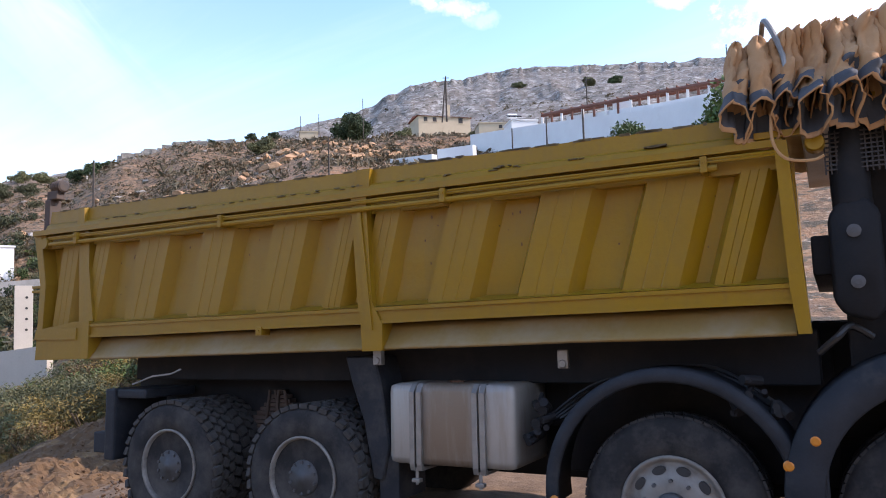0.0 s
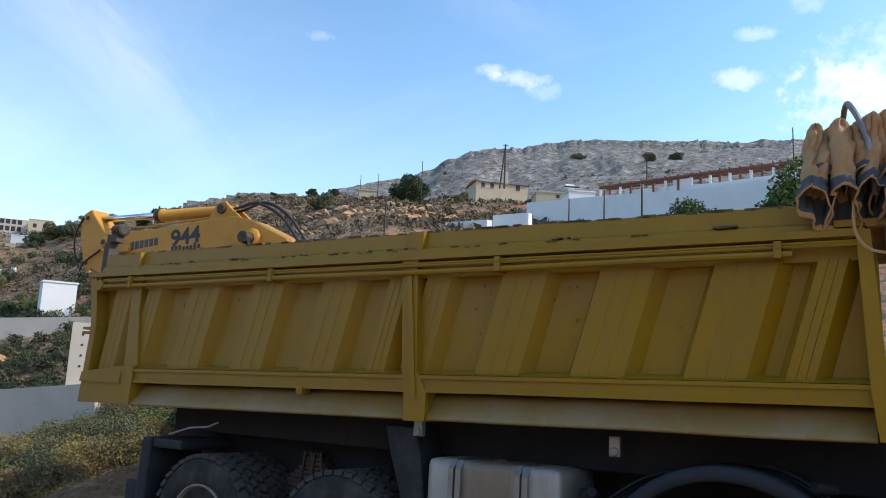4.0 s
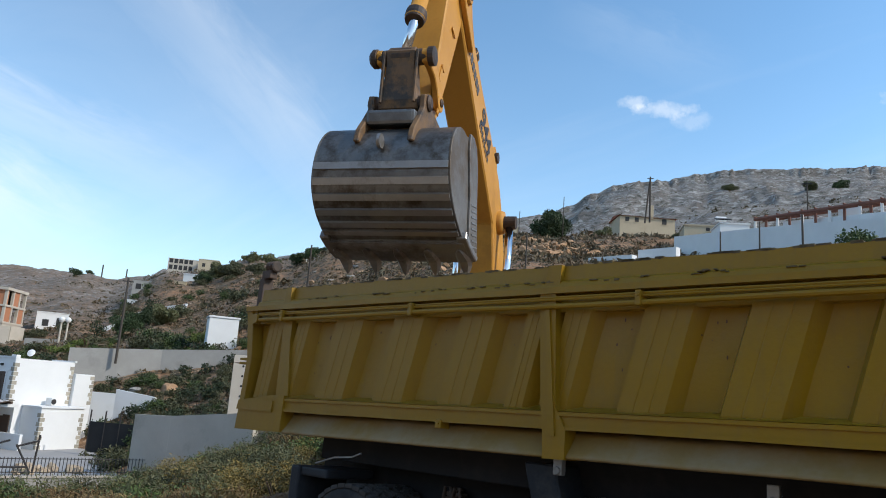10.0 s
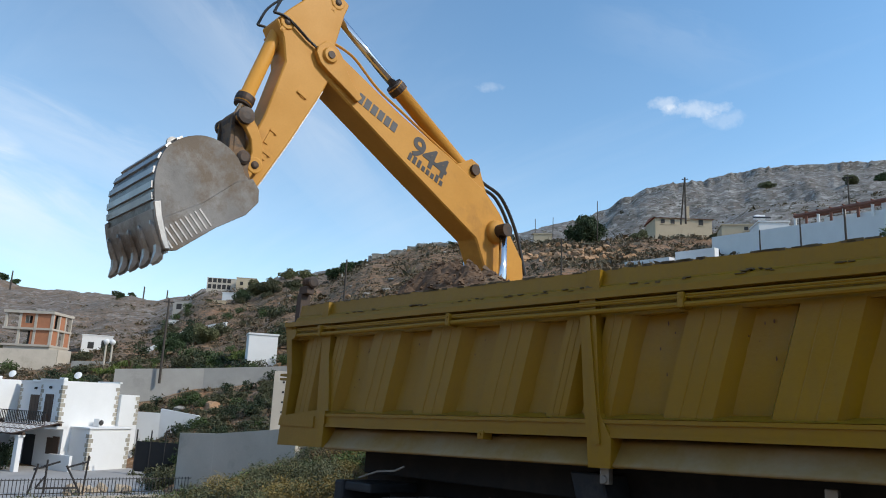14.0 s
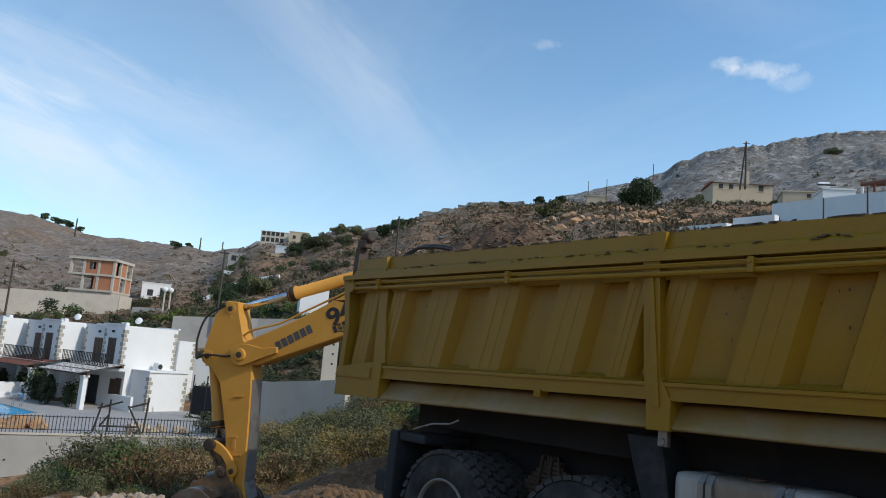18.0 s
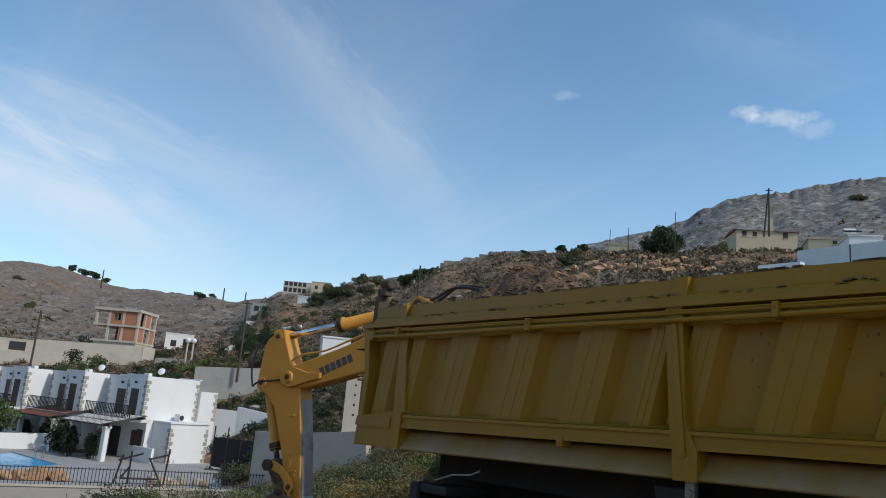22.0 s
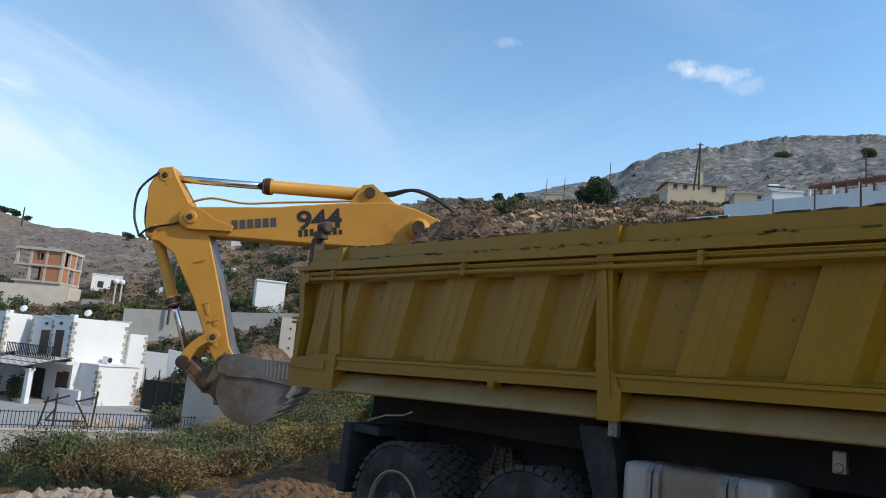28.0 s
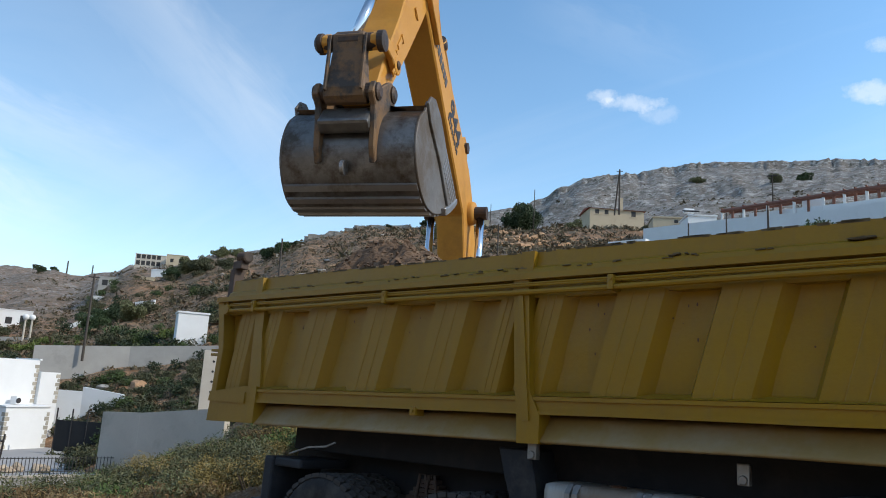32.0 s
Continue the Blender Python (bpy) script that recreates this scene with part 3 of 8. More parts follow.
def ground_z(x, y, bumps=True):
    d = Vector((x, y, 0)) - EYE
    r, az = d.length, math.degrees(math.atan2(-d.x, d.y))
    i, u = smooth_at(az, AZ)
    j, w = smooth_at(r, RINGS)
    u = u * u * (3 - 2 * u)
    z = (TABLE[i, j] * (1 - u) + TABLE[i + 1, j] * u) * (1 - w) + (TABLE[i, j + 1] * (1 - u) + TABLE[i + 1, j + 1] * u) * w
    if r > 350 and r < 640 and -10 < az < 40 and j == 12:
        # cliff under the crest, split by gullies
        e = 0.92 + 0.018 * noise.noise(Vector((az * 0.8, 0, 3))) + 0.016 * noise.noise(Vector((az * 5.0, 0, 7)))
        q = w * 0.90 / e if w < e else 0.90 + 0.10 * min((w - e) / 0.035, 1.0)
        z += (q - w) * (TABLE[i, 13] - TABLE[i, 12]) * min((40 - az) / 8, 1.0)
    return z + (rough_at(x, y, r) if bumps else 0)


def polar(az, r, z=None):
    """A place by direction and distance from where the shot is taken."""
    x, y = EYE.x - r * math.sin(radians(az)), EYE.y + r * math.cos(radians(az))
    return Vector((x, y, ground_z(x, y) if z is None else z))


def build_ground():
    az = np.concatenate([np.arange(-180, -12, 4.0), np.arange(-12, 2, 0.4), np.arange(2, 42, 0.22), np.arange(42, 98, 0.4), np.arange(98, 180.1, 4.0)])
    rr = [0.0] + list(np.geomspace(0.5, 30, 70)) + list(np.geomspace(30.6, 540, 116)) + list(np.arange(545, 606, 3.0)) + list(np.geomspace(640, 3000, 10))
    verts, faces, rocky, dirt, soil = [], [], [], [], []
    for r in rr:
        for a in az[:-1]:
            x, y = EYE.x - r * math.sin(radians(a)), EYE.y + r * math.cos(radians(a))
            z = ground_z(x, y)
            v = Vector((x, y, z))
            # limestone ledges break the far slopes into steps
            k = min(max((r - 230) / 160, 0), 1.0)
            if k > 0:
                step = 9.0
                q = z + 3 * noise.noise(v * 0.02)
                f = (q / step) % 1.0
                sharp = f * f * f * (f * (6 * f - 15) + 10)
                z += k * 0.45 * (sharp - f) * step + k * 1.6 * abs(noise.fractal(v * 0.06, 0.8, 2.2, 4))
            verts.append((x, y, z))
            rocky.append(min(max((r - 150 + 60 * noise.noise(v * 0.012)) / 90, 0), 1.0) * (1 - 0.6 * min(max((a - 56) / 10, 0), 1.0) * (0.8 + 0.6 * noise.noise(v * 0.02))))
            soil.append(min(max((x + 10.2 + 1.2 * noise.noise(v * 0.6)) / 1.6, 0), 1.0) * min(max((y + 3.2 + 0.9 * noise.noise(v * 0.5)) / 1.8, 0), 1.0))
            dirt.append(min(max((20 - r + 5 * noise.noise(v * 0.25)) / 5, 0), 1.0))
    n = len(az) - 1
    for i in range(len(rr) - 1):
        for k in range(n):
            a, b = i * n + k, i * n + (k + 1) % n
            faces.append((a, b, b + n, a + n))
    me = bpy.data.meshes.new("ground")
    me.from_pydata(verts, [], faces)
    for name, vals in (("rocky", rocky), ("dirt", dirt), ("soil", soil)):
        me.attributes.new(name, "FLOAT", "POINT").data.foreach_set("value", np.array(vals, dtype=np.float32))
    me.materials.append(M["ground"])
    me.shade_smooth()
    me.validate()
    return tagged(new("ground", me), "brown earth yard rising to a scrubby limestone mountain", "ground", kind="structure")


build_ground()

# ---- the tipper truck: x ahead, y = 0 at its near side, z up from the rear wheels' ground ----
TRUCK = Matrix(((0.99987, -0.00304, -0.01599, -4.384), (0.00376, 0.99898, 0.04495, 0.0065), (0.01584, -0.045, 0.99886, 0.0006), (0, 0, 0, 1)))
truck = thing("dump_truck", TRUCK, "mustard yellow four-axle tipper truck being loaded on a dirt slope", "truck")
X0, X1, WIDE = -1.69, 4.82, 2.48


def bz(x, v):
    """Height on the body's side: v = 0 at the lower edge, 1 at the rim. The lower edge climbs to the front."""
    lo, hi = 1.412 + 0.0172 * (x + 1.68), 2.818 - 0.0102 * (x + 1.79)
    return lo + v * (hi - lo)


def _slab(bm, pts, y0, y1):
    """A plate on the side: outline in (x, v), from depth y0 to y1."""
    a, b = [bm.verts.new((x, y0, bz(x, v))) for x, v in pts], [bm.verts.new((x, y1, bz(x, v))) for x, v in pts]
    fs = [bm.faces.new(a), bm.faces.new(b[::-1])]
    for i in range(len(pts)):
        j = (i + 1) % len(pts)
        fs.append(bm.faces.new((a[i], b[i], b[j], a[j])))
    bmesh.ops.recalc_face_normals(bm, faces=fs)
    return bm


def rib(bm, tl, tr, slant, y_face, y_back, side=0.085, v0=0.222, v1=0.752):
    """A pressed slanting rib: a flat face with sloping flanks and two creases."""
    n = 6
    cols = [(tl - side * 0.6, y_back), (tl, y_face), (tl + (tr - tl) * 0.33, y_face), (tl + (tr - tl) * 0.35, y_face + 0.0035), (tl + (tr - tl) * 0.37, y_face),
            (tl + (tr - tl) * 0.66, y_face), (tl + (tr - tl) * 0.68, y_face + 0.0035), (tl + (tr - tl) * 0.70, y_face), (tr, y_face), (tr + side, y_back)]
    rows = []
    for i in range(n + 1):
        v = v0 + (v1 - v0) * i / n
        rows.append([bm.verts.new((x - slant * (1 - i / n), y + 0.004 * noise.noise(Vector((x * 3, v * 5, 0))), bz(x, v))) for x, y in cols])
    for p, q in zip(rows, rows[1:]):
        for a, b, c, d in zip(p, p[1:], q[1:], q):
            bm.faces.new((a, b, c, d))
    return bm


def bar(bm, x0, x1, va, vb, y0, y1, n=24, wob=0.004):
    """A long beam along the side, slightly wavy from knocks."""
    rows = []
    for i in range(n + 1):
        x = x0 + (x1 - x0) * i / n
        w = wob * noise.noise(Vector((x * 1.7, va * 9, 3)))
        rows.append([bm.verts.new((x, y + w, bz(x, v) + w)) for y, v in ((y0, va), (y0, vb), (y1, vb), (y1, va))])
    for p, q in zip(rows, rows[1:]):
        for k in range(4):
            bm.faces.new((p[k], q[k], q[(k + 1) % 4], p[(k + 1) % 4]))
    bm.faces.new(rows[0][::-1])
    bm.faces.new(rows[-1])
    return bm


def build_body():
    body = new("body")
    body.parent = truck
    # pressed side sheet between the ribs, dented
    bm = bmesh.new()
    nx, nz = 90, 10
    g = []
    for i in range(nx + 1):
        x = X0 + 0.05 + (X1 - X0 - 0.08) * i / nx
        col = []
        for j in range(nz + 1):
            v = 0.22 + 0.56 * j / nz
            p = Vector((x * 2.1, v * 3.0, 0))
            col.append(bm.verts.new((x, 0.102 + 0.012 * noise.noise(p) + 0.008 * noise.noise(p * 3.1), bz(x, v))))
        g.append(col)
    for i in range(nx):
        for j in range(nz):
            bm.faces.new((g[i][j], g[i + 1][j], g[i + 1][j + 1], g[i][j + 1]))
    part("side_sheet", bm, "body", body, "dented mustard steel side sheet", True)
    for tl, tr, slant in ((-1.42, -1.20, 0.12), (-0.96, -0.775, 0.16), (-0.39, -0.02, 0.185), (0.367, 0.712, 0.18), (1.112, 1.451, 0.185), (1.74, 1.90, 0.17), (2.06, 2.26, 0.17),
                          (2.655, 2.974, 0.19), (3.322, 3.656, 0.195), (3.994, 4.325, 0.19), (4.52, 4.66, 0.19)):
        part("side_rib", rib(bmesh.new(), tl, tr, slant, 0.016, 0.118), "body", body)
    # beams of the side
    part("lower_beam", bar(bmesh.new(), -0.97, 4.74, 0.138, 0.225, -0.020, 0.14), "body", body)
    part("beam_lip", bar(bmesh.new(), -0.97, 4.74, 0.203, 0.222, -0.036, 0.0), "body", body)
    part("beam_lip", bar(bmesh.new(), -0.97, 4.74, 0.134, 0.152, -0.034, 0.0), "body", body)
    bm = bmesh.new()
    rows = []
    for i in range(25):
        x = -0.97 + 5.73 * i / 24
        rows.append([bm.verts.new((x, y, bz(x, v))) for y, v in ((-0.030, 0.2255), (0.112, 0.258), (0.14, 0.258), (0.14, 0.2255))])
    for p, q in zip(rows, rows[1:]):
        for k in range(4):
            bm.faces.new((p[k], q[k], q[(k + 1) % 4], p[(k + 1) % 4]))
    part("beam_chamfer", bm, "body", body)
    bm = bmesh.new()
    rows = []
    for i in range(33):
        x = -0.95 + 5.69 * i / 32
        w = 0.006 * noise.noise(Vector((x * 1.3, 7, 0)))
        rows.append([bm.verts.new((x, y + w, bz(x, v) + w)) for y, v in ((0.10, 0.14), (0.085, 0.105), (0.03, 0.045), (-0.012, 0.012), (-0.022, 0.0), (0.0, -0.008), (0.12, 0.0))])
    for p, q in zip(rows, rows[1:]):
        for k in range(7):
            bm.faces.new((p[k], q[k], q[(k + 1) % 7], p[(k + 1) % 7]))
    part("sill", bm, "sill", body, "dust-covered sloping lower sill", True)
    part("upper_beam", bar(bmesh.new(), X0 - 0.1, 4.74, 0.835, 0.868, -0.055, 0.10), "body", body)
    part("upper_channel", bar(bmesh.new(), X0 - 0.05, 4.74, 0.745, 0.835, 0.03, 0.13), "body", body)
    # rim board, leaning in and battered along its top
    bm = bmesh.new()
    rows = []
    for i in range(131):
        x = X0 + 0.05 + 6.38 * i / 130
        rag = 0.010 * noise.noise(Vector((x * 6, 0, 0))) + 0.006 * noise.noise(Vector((x * 23, 0, 0)))
        rows.append([bm.verts.new((x, y, bz(x, v) + r)) for y, v, r in ((-0.03, 0.868, 0), (-0.012, 0.90, 0), (0.018, 0.915, 0), (0.03, 1.0, rag), (0.075, 1.0, rag), (0.075, 0.868, 0))])
    for p, q in zip(rows, rows[1:]):
        for k in range(6):
            bm.faces.new((p[k], q[k], q[(k + 1) % 6], p[(k + 1) % 6]))
    part("rim_board", bm, "body", body)
    # scrapes, nicks and rust along the rim
    bm = bmesh.new()
    rnd = random.Random(4)
    for i in range(120):
        x = rnd.uniform(X0 + 0.1, 4.6)
        ln = rnd.uniform(0.015, 0.09)
        box(bm, x, x + ln, 0.027, 0.07, bz(x, 1.0) - rnd.uniform(0.002, 0.010), bz(x, 1.0) + rnd.uniform(0.002, 0.010))
    tagged(part("rim_wear", bm, "scrape", body, "bare scraped metal along the rim"), kind="stuff")
    bm = bmesh.new()
    for x, v, w in ((0.17, 0.905, 0.22), (4.02, 0.915, 0.07), (0.75, 0.904, 0.5), (1.25, 0.904, 0.5), (1.72, 0.905, 0.40), (-0.6, 0.903, 0.5), (2.6, 0.90, 0.8), (3.3, 0.90, 0.6)):
        for k in range(7):
            xx = x + rnd.uniform(-w, w) * 0.5
            dz = rnd.gauss(0, 0.006)
            box(bm, xx, xx + rnd.uniform(0.015, 0.07), -0.022, 0.02, bz(xx, v) + dz - rnd.uniform(0.002, 0.006), bz(xx, v) + dz + rnd.uniform(0.001, 0.005))
    tagged(part("paint_chip", bm, "scrape", body, "chipped paint showing grey metal"), kind="stuff")
    bm = bmesh.new()
    for k in range(46):
        x = rnd.choice((-0.62, 0.15, 0.95, 1.0, 1.65, 2.42, 3.15, 3.25, 3.85, 4.5)) + rnd.gauss(0, 0.10)
        v = rnd.uniform(0.29, 0.72)
        s = rnd.uniform(0.003, 0.008)
        lathe(bm, ((s, 0), (s * 0.6, 0.004)), "y", 7, Matrix.Translation((x, 0.088, bz(x, v))) @ Matrix.Diagonal((0.8, 1, rnd.uniform(0.8, 2.4), 1)))
    tagged(part("rust_spot", bm, "rust", body, "small rust spots"), kind="stuff")
    # posts
    part("rear_post", _slab(bmesh.new(), [(-1.80, 0.85), (-1.70, 0.85), (-1.60, 0.5), (-1.62, 0.2), (-1.66, 0.17), (-1.70, 0.17), (-1.68, 0.5)], -0.03, 0.12), "body", body)
    part("rear_gusset", _slab(bmesh.new(), [(X0, 0.0), (-0.95, 0.0), (-0.95, 0.24), (-1.15, 0.24), (X0 + 0.02, 0.20)], -0.045, 0.14), "body", body)
    part("gusset_step", _slab(bmesh.new(), [(X0, 0.135), (-1.1, 0.125), (-1.1, 0.20), (X0 + 0.02, 0.20)], -0.06, 0.0), "body", body)
    part("side_post", _slab(bmesh.new(), [(-1.17, 0.84), (-1.03, 0.84), (-1.02, 0.6), (-0.94, 0.24), (-1.13, 0.24)], -0.012, 0.10), "body", body)
    part("side_post", _slab(bmesh.new(), [(1.875, 0.835), (2.005, 0.835), (2.05, 0.25), (2.135, 0.13), (2.135, -0.012), (1.965, -0.012), (1.955, 0.13), (1.93, 0.25)], -0.04, 0.14), "body", body)
    part("post_web", _slab(bmesh.new(), [(1.93, 0.78), (1.965, 0.78), (2.06, 0.10), (2.01, 0.10)], -0.055, -0.03), "body", body)
    part("post_cap", _slab(bmesh.new(), [(1.89, 0.868), (2.02, 0.868), (2.03, 0.995), (1.92, 0.995)], -0.02, 0.07), "body", body)
    part("post_cap", _slab(bmesh.new(), [(-1.20, 0.868), (-1.09, 0.868), (-1.10, 0.995), (-1.18, 0.995)], -0.02, 0.07), "body", body)
    part("front_post", _slab(bmesh.new(), [(4.70, 0.86), (4.765, 0.86), (4.815, 0.0), (4.75, 0.0), (4.725, 0.2)], -0.06, 0.15), "body", body)
    # tarpaulin rail, cable and clips
    part("tarp_rail", tube(bmesh.new(), [(x, -0.060, bz(x, 0.766 + 0.003 * math.sin(x * 2))) for x in np.linspace(-1.52, 4.40, 40)], 0.019), "body", body, "long slack steel tube under the rim")
    for v, wob in ((0.800, 0.005), (0.812, 0.003)):
        part("tarp_cable", tube(bmesh.new(), [(x, -0.05, bz(x, v) + wob * noise.noise(Vector((x * 1.3, v * 40, 0)))) for x in np.linspace(-1.55, 4.74, 48)], 0.009, 6), "body", body, "thin painted cable")
    part("cable_pulley", lathe(bmesh.new(), ((0.05, -0.08), (0.052, -0.06), (0.03, -0.055), (0.03, -0.05), (0.052, -0.045), (0.05, -0.02)), "y", 18, Matrix.Translation((-1.58, 0, bz(-1.6, 0.775)))), "body", body)
    for x in (-1.13, 0.631, 2.649, 4.33):
        bm = boxed(x - 0.02, x + 0.02, -0.088, 0.03, bz(x, 0.748), bz(x, 0.824), bevel=0.006)
        lathe(bm, ((0.011, -0.096), (0.011, -0.085)), "y", 8, Matrix.Translation((x, 0, bz(x, 0.80))))
        part("rail_clip", bm, "body", body)
    bm = boxed(0.985, 1.045, -0.045, 0.06, bz(1.0, 0.10), bz(1.0, 0.148), bevel=0.006)
    lathe(bm, ((0.011, -0.052), (0.011, -0.04)), "y", 10, Matrix.Translation((1.015, 0, bz(1.0, 0.124))))
    part("side_lug", bm, "body", body)
    # rear brackets beside the tailgate
    for v in (0.46, 0.49, 0.83):
        part("hinge_plate", boxed(X0 - 0.13, X0 + 0.06, -0.02, 0.14, bz(X0, v) - 0.012, bz(X0, v) + 0.012, bevel=0.004), "body", body)
    bm = bmesh.new()
    box(bm, X0 - 0.11, X0 - 0.03, 0.06, 0.18, bz(X0, 0.86), bz(X0, 1.10), 0.008)
    box(bm, X0 - 0.10, X0 + 0.05, 0.07, 0.16, bz(X0, 1.10), bz(X0, 1.16), 0.01)
    part("tailgate_post", bm, "rust_dark", body, "dark steel hinge post")
    bm = bmesh.new()
    for k in range(4):
        lathe(bm, ((0.045, 0), (0.062, 0.01), (0.062, 0.025), (0.045, 0.035)), "x", 16, Matrix.Translation((X0 - 0.05 + 0.035 * k, 0.12, bz(X0, 1.19))))
    part("hinge_spring", bm, "pin", body, "dark coiled hinge")
    # far side, tailgate, front wall, floor
    far = bmesh.new()
    prism(far, [(X0 + 0.05, 1.45), (4.74, 1.55), (4.74, 2.74), (X0 + 0.05, 2.80)], "y", WIDE - 0.10, WIDE)
    part("far_side", far, "body", body)
    bm = boxed(X0, X0 + 0.07, 0.10, WIDE - 0.1, 1.42, 2.74, bevel=0.01)
    for y in (0.35, 0.95, 1.55, 2.15):
        box(bm, X0 - 0.06, X0, y - 0.06, y + 0.06, 1.45, 2.72, 0.01)
    part("tailgate", bm, "body", body)
    bm = boxed(4.66, 4.74, 0.10, WIDE - 0.1, 1.56, 2.74, bevel=0.01)
    part("front_wall", bm, "body", body)
    part("floor_plate", prism(bmesh.new(), [(X0, 1.43), (4.72, 1.54), (4.72, 1.62), (X0, 1.51)], "y", 0.12, WIDE - 0.1), "body", body)
    return body


build_body()


def wheel(x, y0, y1, z, rear, parent=truck, tread=True, r=0.535):
    """A tyre with its rim, disc and hub; y0 is the outer face."""
    w = new("wheel")
    w.parent = parent
    w.matrix_local = pose(x, 0, z)
    d = y1 - y0
    k = 1 if d > 0 else -1
    a = abs(d)
    g = 0.026 if rear else 0.010
    bm = bmesh.new()
    prof = [(0.29, 0.03), (0.315, 0.012), (0.37, 0.0), (0.43, 0.0), (0.485, 0.012), (r - 0.035, 0.022), (r - g, 0.04), (r - g, a * 0.5), (r - g, a - 0.04), (r - 0.035, a - 0.022), (0.485, a - 0.012), (0.40, a), (0.29, a - 0.03)]
    lathe(bm, [(q, y0 + k * p) for q, p in prof], "y", 56)
    part("tyre", bm, "rubber", w, "", True)
    if tread:
        n = 36 if rear else 60
        rows_ = ((0.006, 0.085, 0.0, 0.3), (0.092, 0.152, 0.5, -0.45), (a - 0.152, a - 0.092, 0.0, 0.45), (a - 0.085, a - 0.006, 0.5, -0.3)) if rear else ((0.035, 0.07, 0, 0), (0.08, 0.12, .3, 0), (a - 0.12, a - 0.08, .6, 0), (a - 0.07, a - 0.035, 0, 0))
        single = rear and y0 < 0.1
        joined = bmesh.new()
        for ya, yb, sh, skew in rows_:
            half, wide = math.tau * (0.36 if rear else 0.42) * r / n, (yb - ya) / 2
            top = 0.006 if rear else 0.002
            me = None
            for i in range(n):
                m = Matrix.Rotation(-math.tau * (i + sh) / n, 4, "Y") @ Matrix.Translation((0, y0 + k * (ya + yb) / 2, r - 0.004)) @ Matrix.Rotation(skew, 4, "Z")
                if not single:
                    box(joined, -half, half, -wide, wide, -0.03, top, 0.0, m)
                    continue
                if me is None:
                    o = part("tread_block", boxed(-half, half, -wide, wide, -0.03, top, bevel=0.006), "tread", w, "chunky dusty tread block")
                    me = o.data
                else:
                    o = new("tread_block", me)
                    o.parent = w
                o.matrix_local = m
        if single:
            joined.free()
        else:
            tagged(part("tread", joined, "tread" if rear else "rubber", w, "deep blocky tread" if rear else "worn road tread"), kind="stuff")
    bm = bmesh.new()
    if rear:
        lathe(bm, [(0.285, y0 + k * 0.19), (0.30, y0 + k * 0.022), (0.304, y0 + k * 0.002), (0.292, y0 - k * 0.004), (0.282, y0 + k * 0.006), (0.274, y0 + k * 0.04), (0.258, y0 + k * 0.12), (0.235, y0 + k * 0.145), (0.19, y0 + k * 0.15), (0.13, y0 + k * 0.14)], "y", 40)
    else:
        lathe(bm, [(0.285, y0 + k * 0.10), (0.30, y0 + k * 0.022), (0.304, y0 + k * 0.002), (0.288, y0 - k * 0.006), (0.272, y0 + k * 0.02), (0.255, y0 + k * 0.03), (0.20, y0 - k * 0.01), (0.15, y0 - k * 0.03), (0.12, y0 - k * 0.03)], "y", 40)
    rim = part("rim", bm, "rim", w, "dusty steel rim", True)
    # no holes are cut: black discs paint their shade on the wheel
    me = None
    for i in range(10 if not rear else 6):
        ang = math.tau * i / (10 if not rear else 6)
        m = Matrix.Rotation(ang, 4, "Y") @ Matrix.Translation((0.225 if not rear else 0.20, y0 + k * (0.008 if not rear else 0.148), 0))
        if me is None:
            me = part("hand_hole", lathe(bmesh.new(), ((0.0005, -0.02), (0.034, -0.02), (0.034, 0.012)) if rear else ((0.0005, -0.02), (0.030, -0.02), (0.030, 0.012)), "y", 14), "dark", w, "dark oval disc painted as the shade of a wheel hole")
            o, me = me, me.data
        else:
            o = new("hand_hole", me)
            o.parent = w
        o.matrix_local = m @ Matrix.Diagonal((0.8, 1, 1.35, 1))
    bm = bmesh.new()
    if rear:
        lathe(bm, [(0.135, y0 + k * 0.145), (0.13, y0 + k * 0.03), (0.118, y0 + k * 0.012), (0.05, y0 + k * 0.008), (0.048, y0 - k * 0.004), (0.0005, y0 - k * 0.004)], "y", 28)
    else:
        lathe(bm, [(0.10, y0 - k * 0.03), (0.095, y0 - k * 0.075), (0.07, y0 - k * 0.085), (0.0005, y0 - k * 0.085)], "y", 28)
    hub = part("hub", bm, "hub", w, "", True)
    me = None
    for i in range(10):
        m = Matrix.Rotation(math.tau * (i + 0.5) / 10, 4, "Y") @ Matrix.Translation((0.112 if rear else 0.165, y0 + k * (0.012 if rear else -0.035), 0))
        if me is None:
            o = part("wheel_nut", lathe(bmesh.new(), ((0.0005, -0.012), (0.012, -0.012), (0.012, 0.012), (0.0005, 0.012)), "y", 6), "hub", w)
            me = o.data
        else:
            o = new("wheel_nut", me)
            o.parent = w
        o.matrix_local = m
    return w


for wx in (0.0, 1.38):
    wheel(wx, 0.02, 0.33, 0.54, True)
    wheel(wx, 0.36, 0.66, 0.54, True)
    wheel(wx, WIDE - 0.02, WIDE - 0.33, 0.54, True, tread=False)
for wx in (4.02, 5.40):
    wheel(wx, 0.10, 0.40, 0.53 + (wx - 4) * 0.01, False)
    wheel(wx, WIDE - 0.10, WIDE - 0.40, 0.53, False, tread=False)


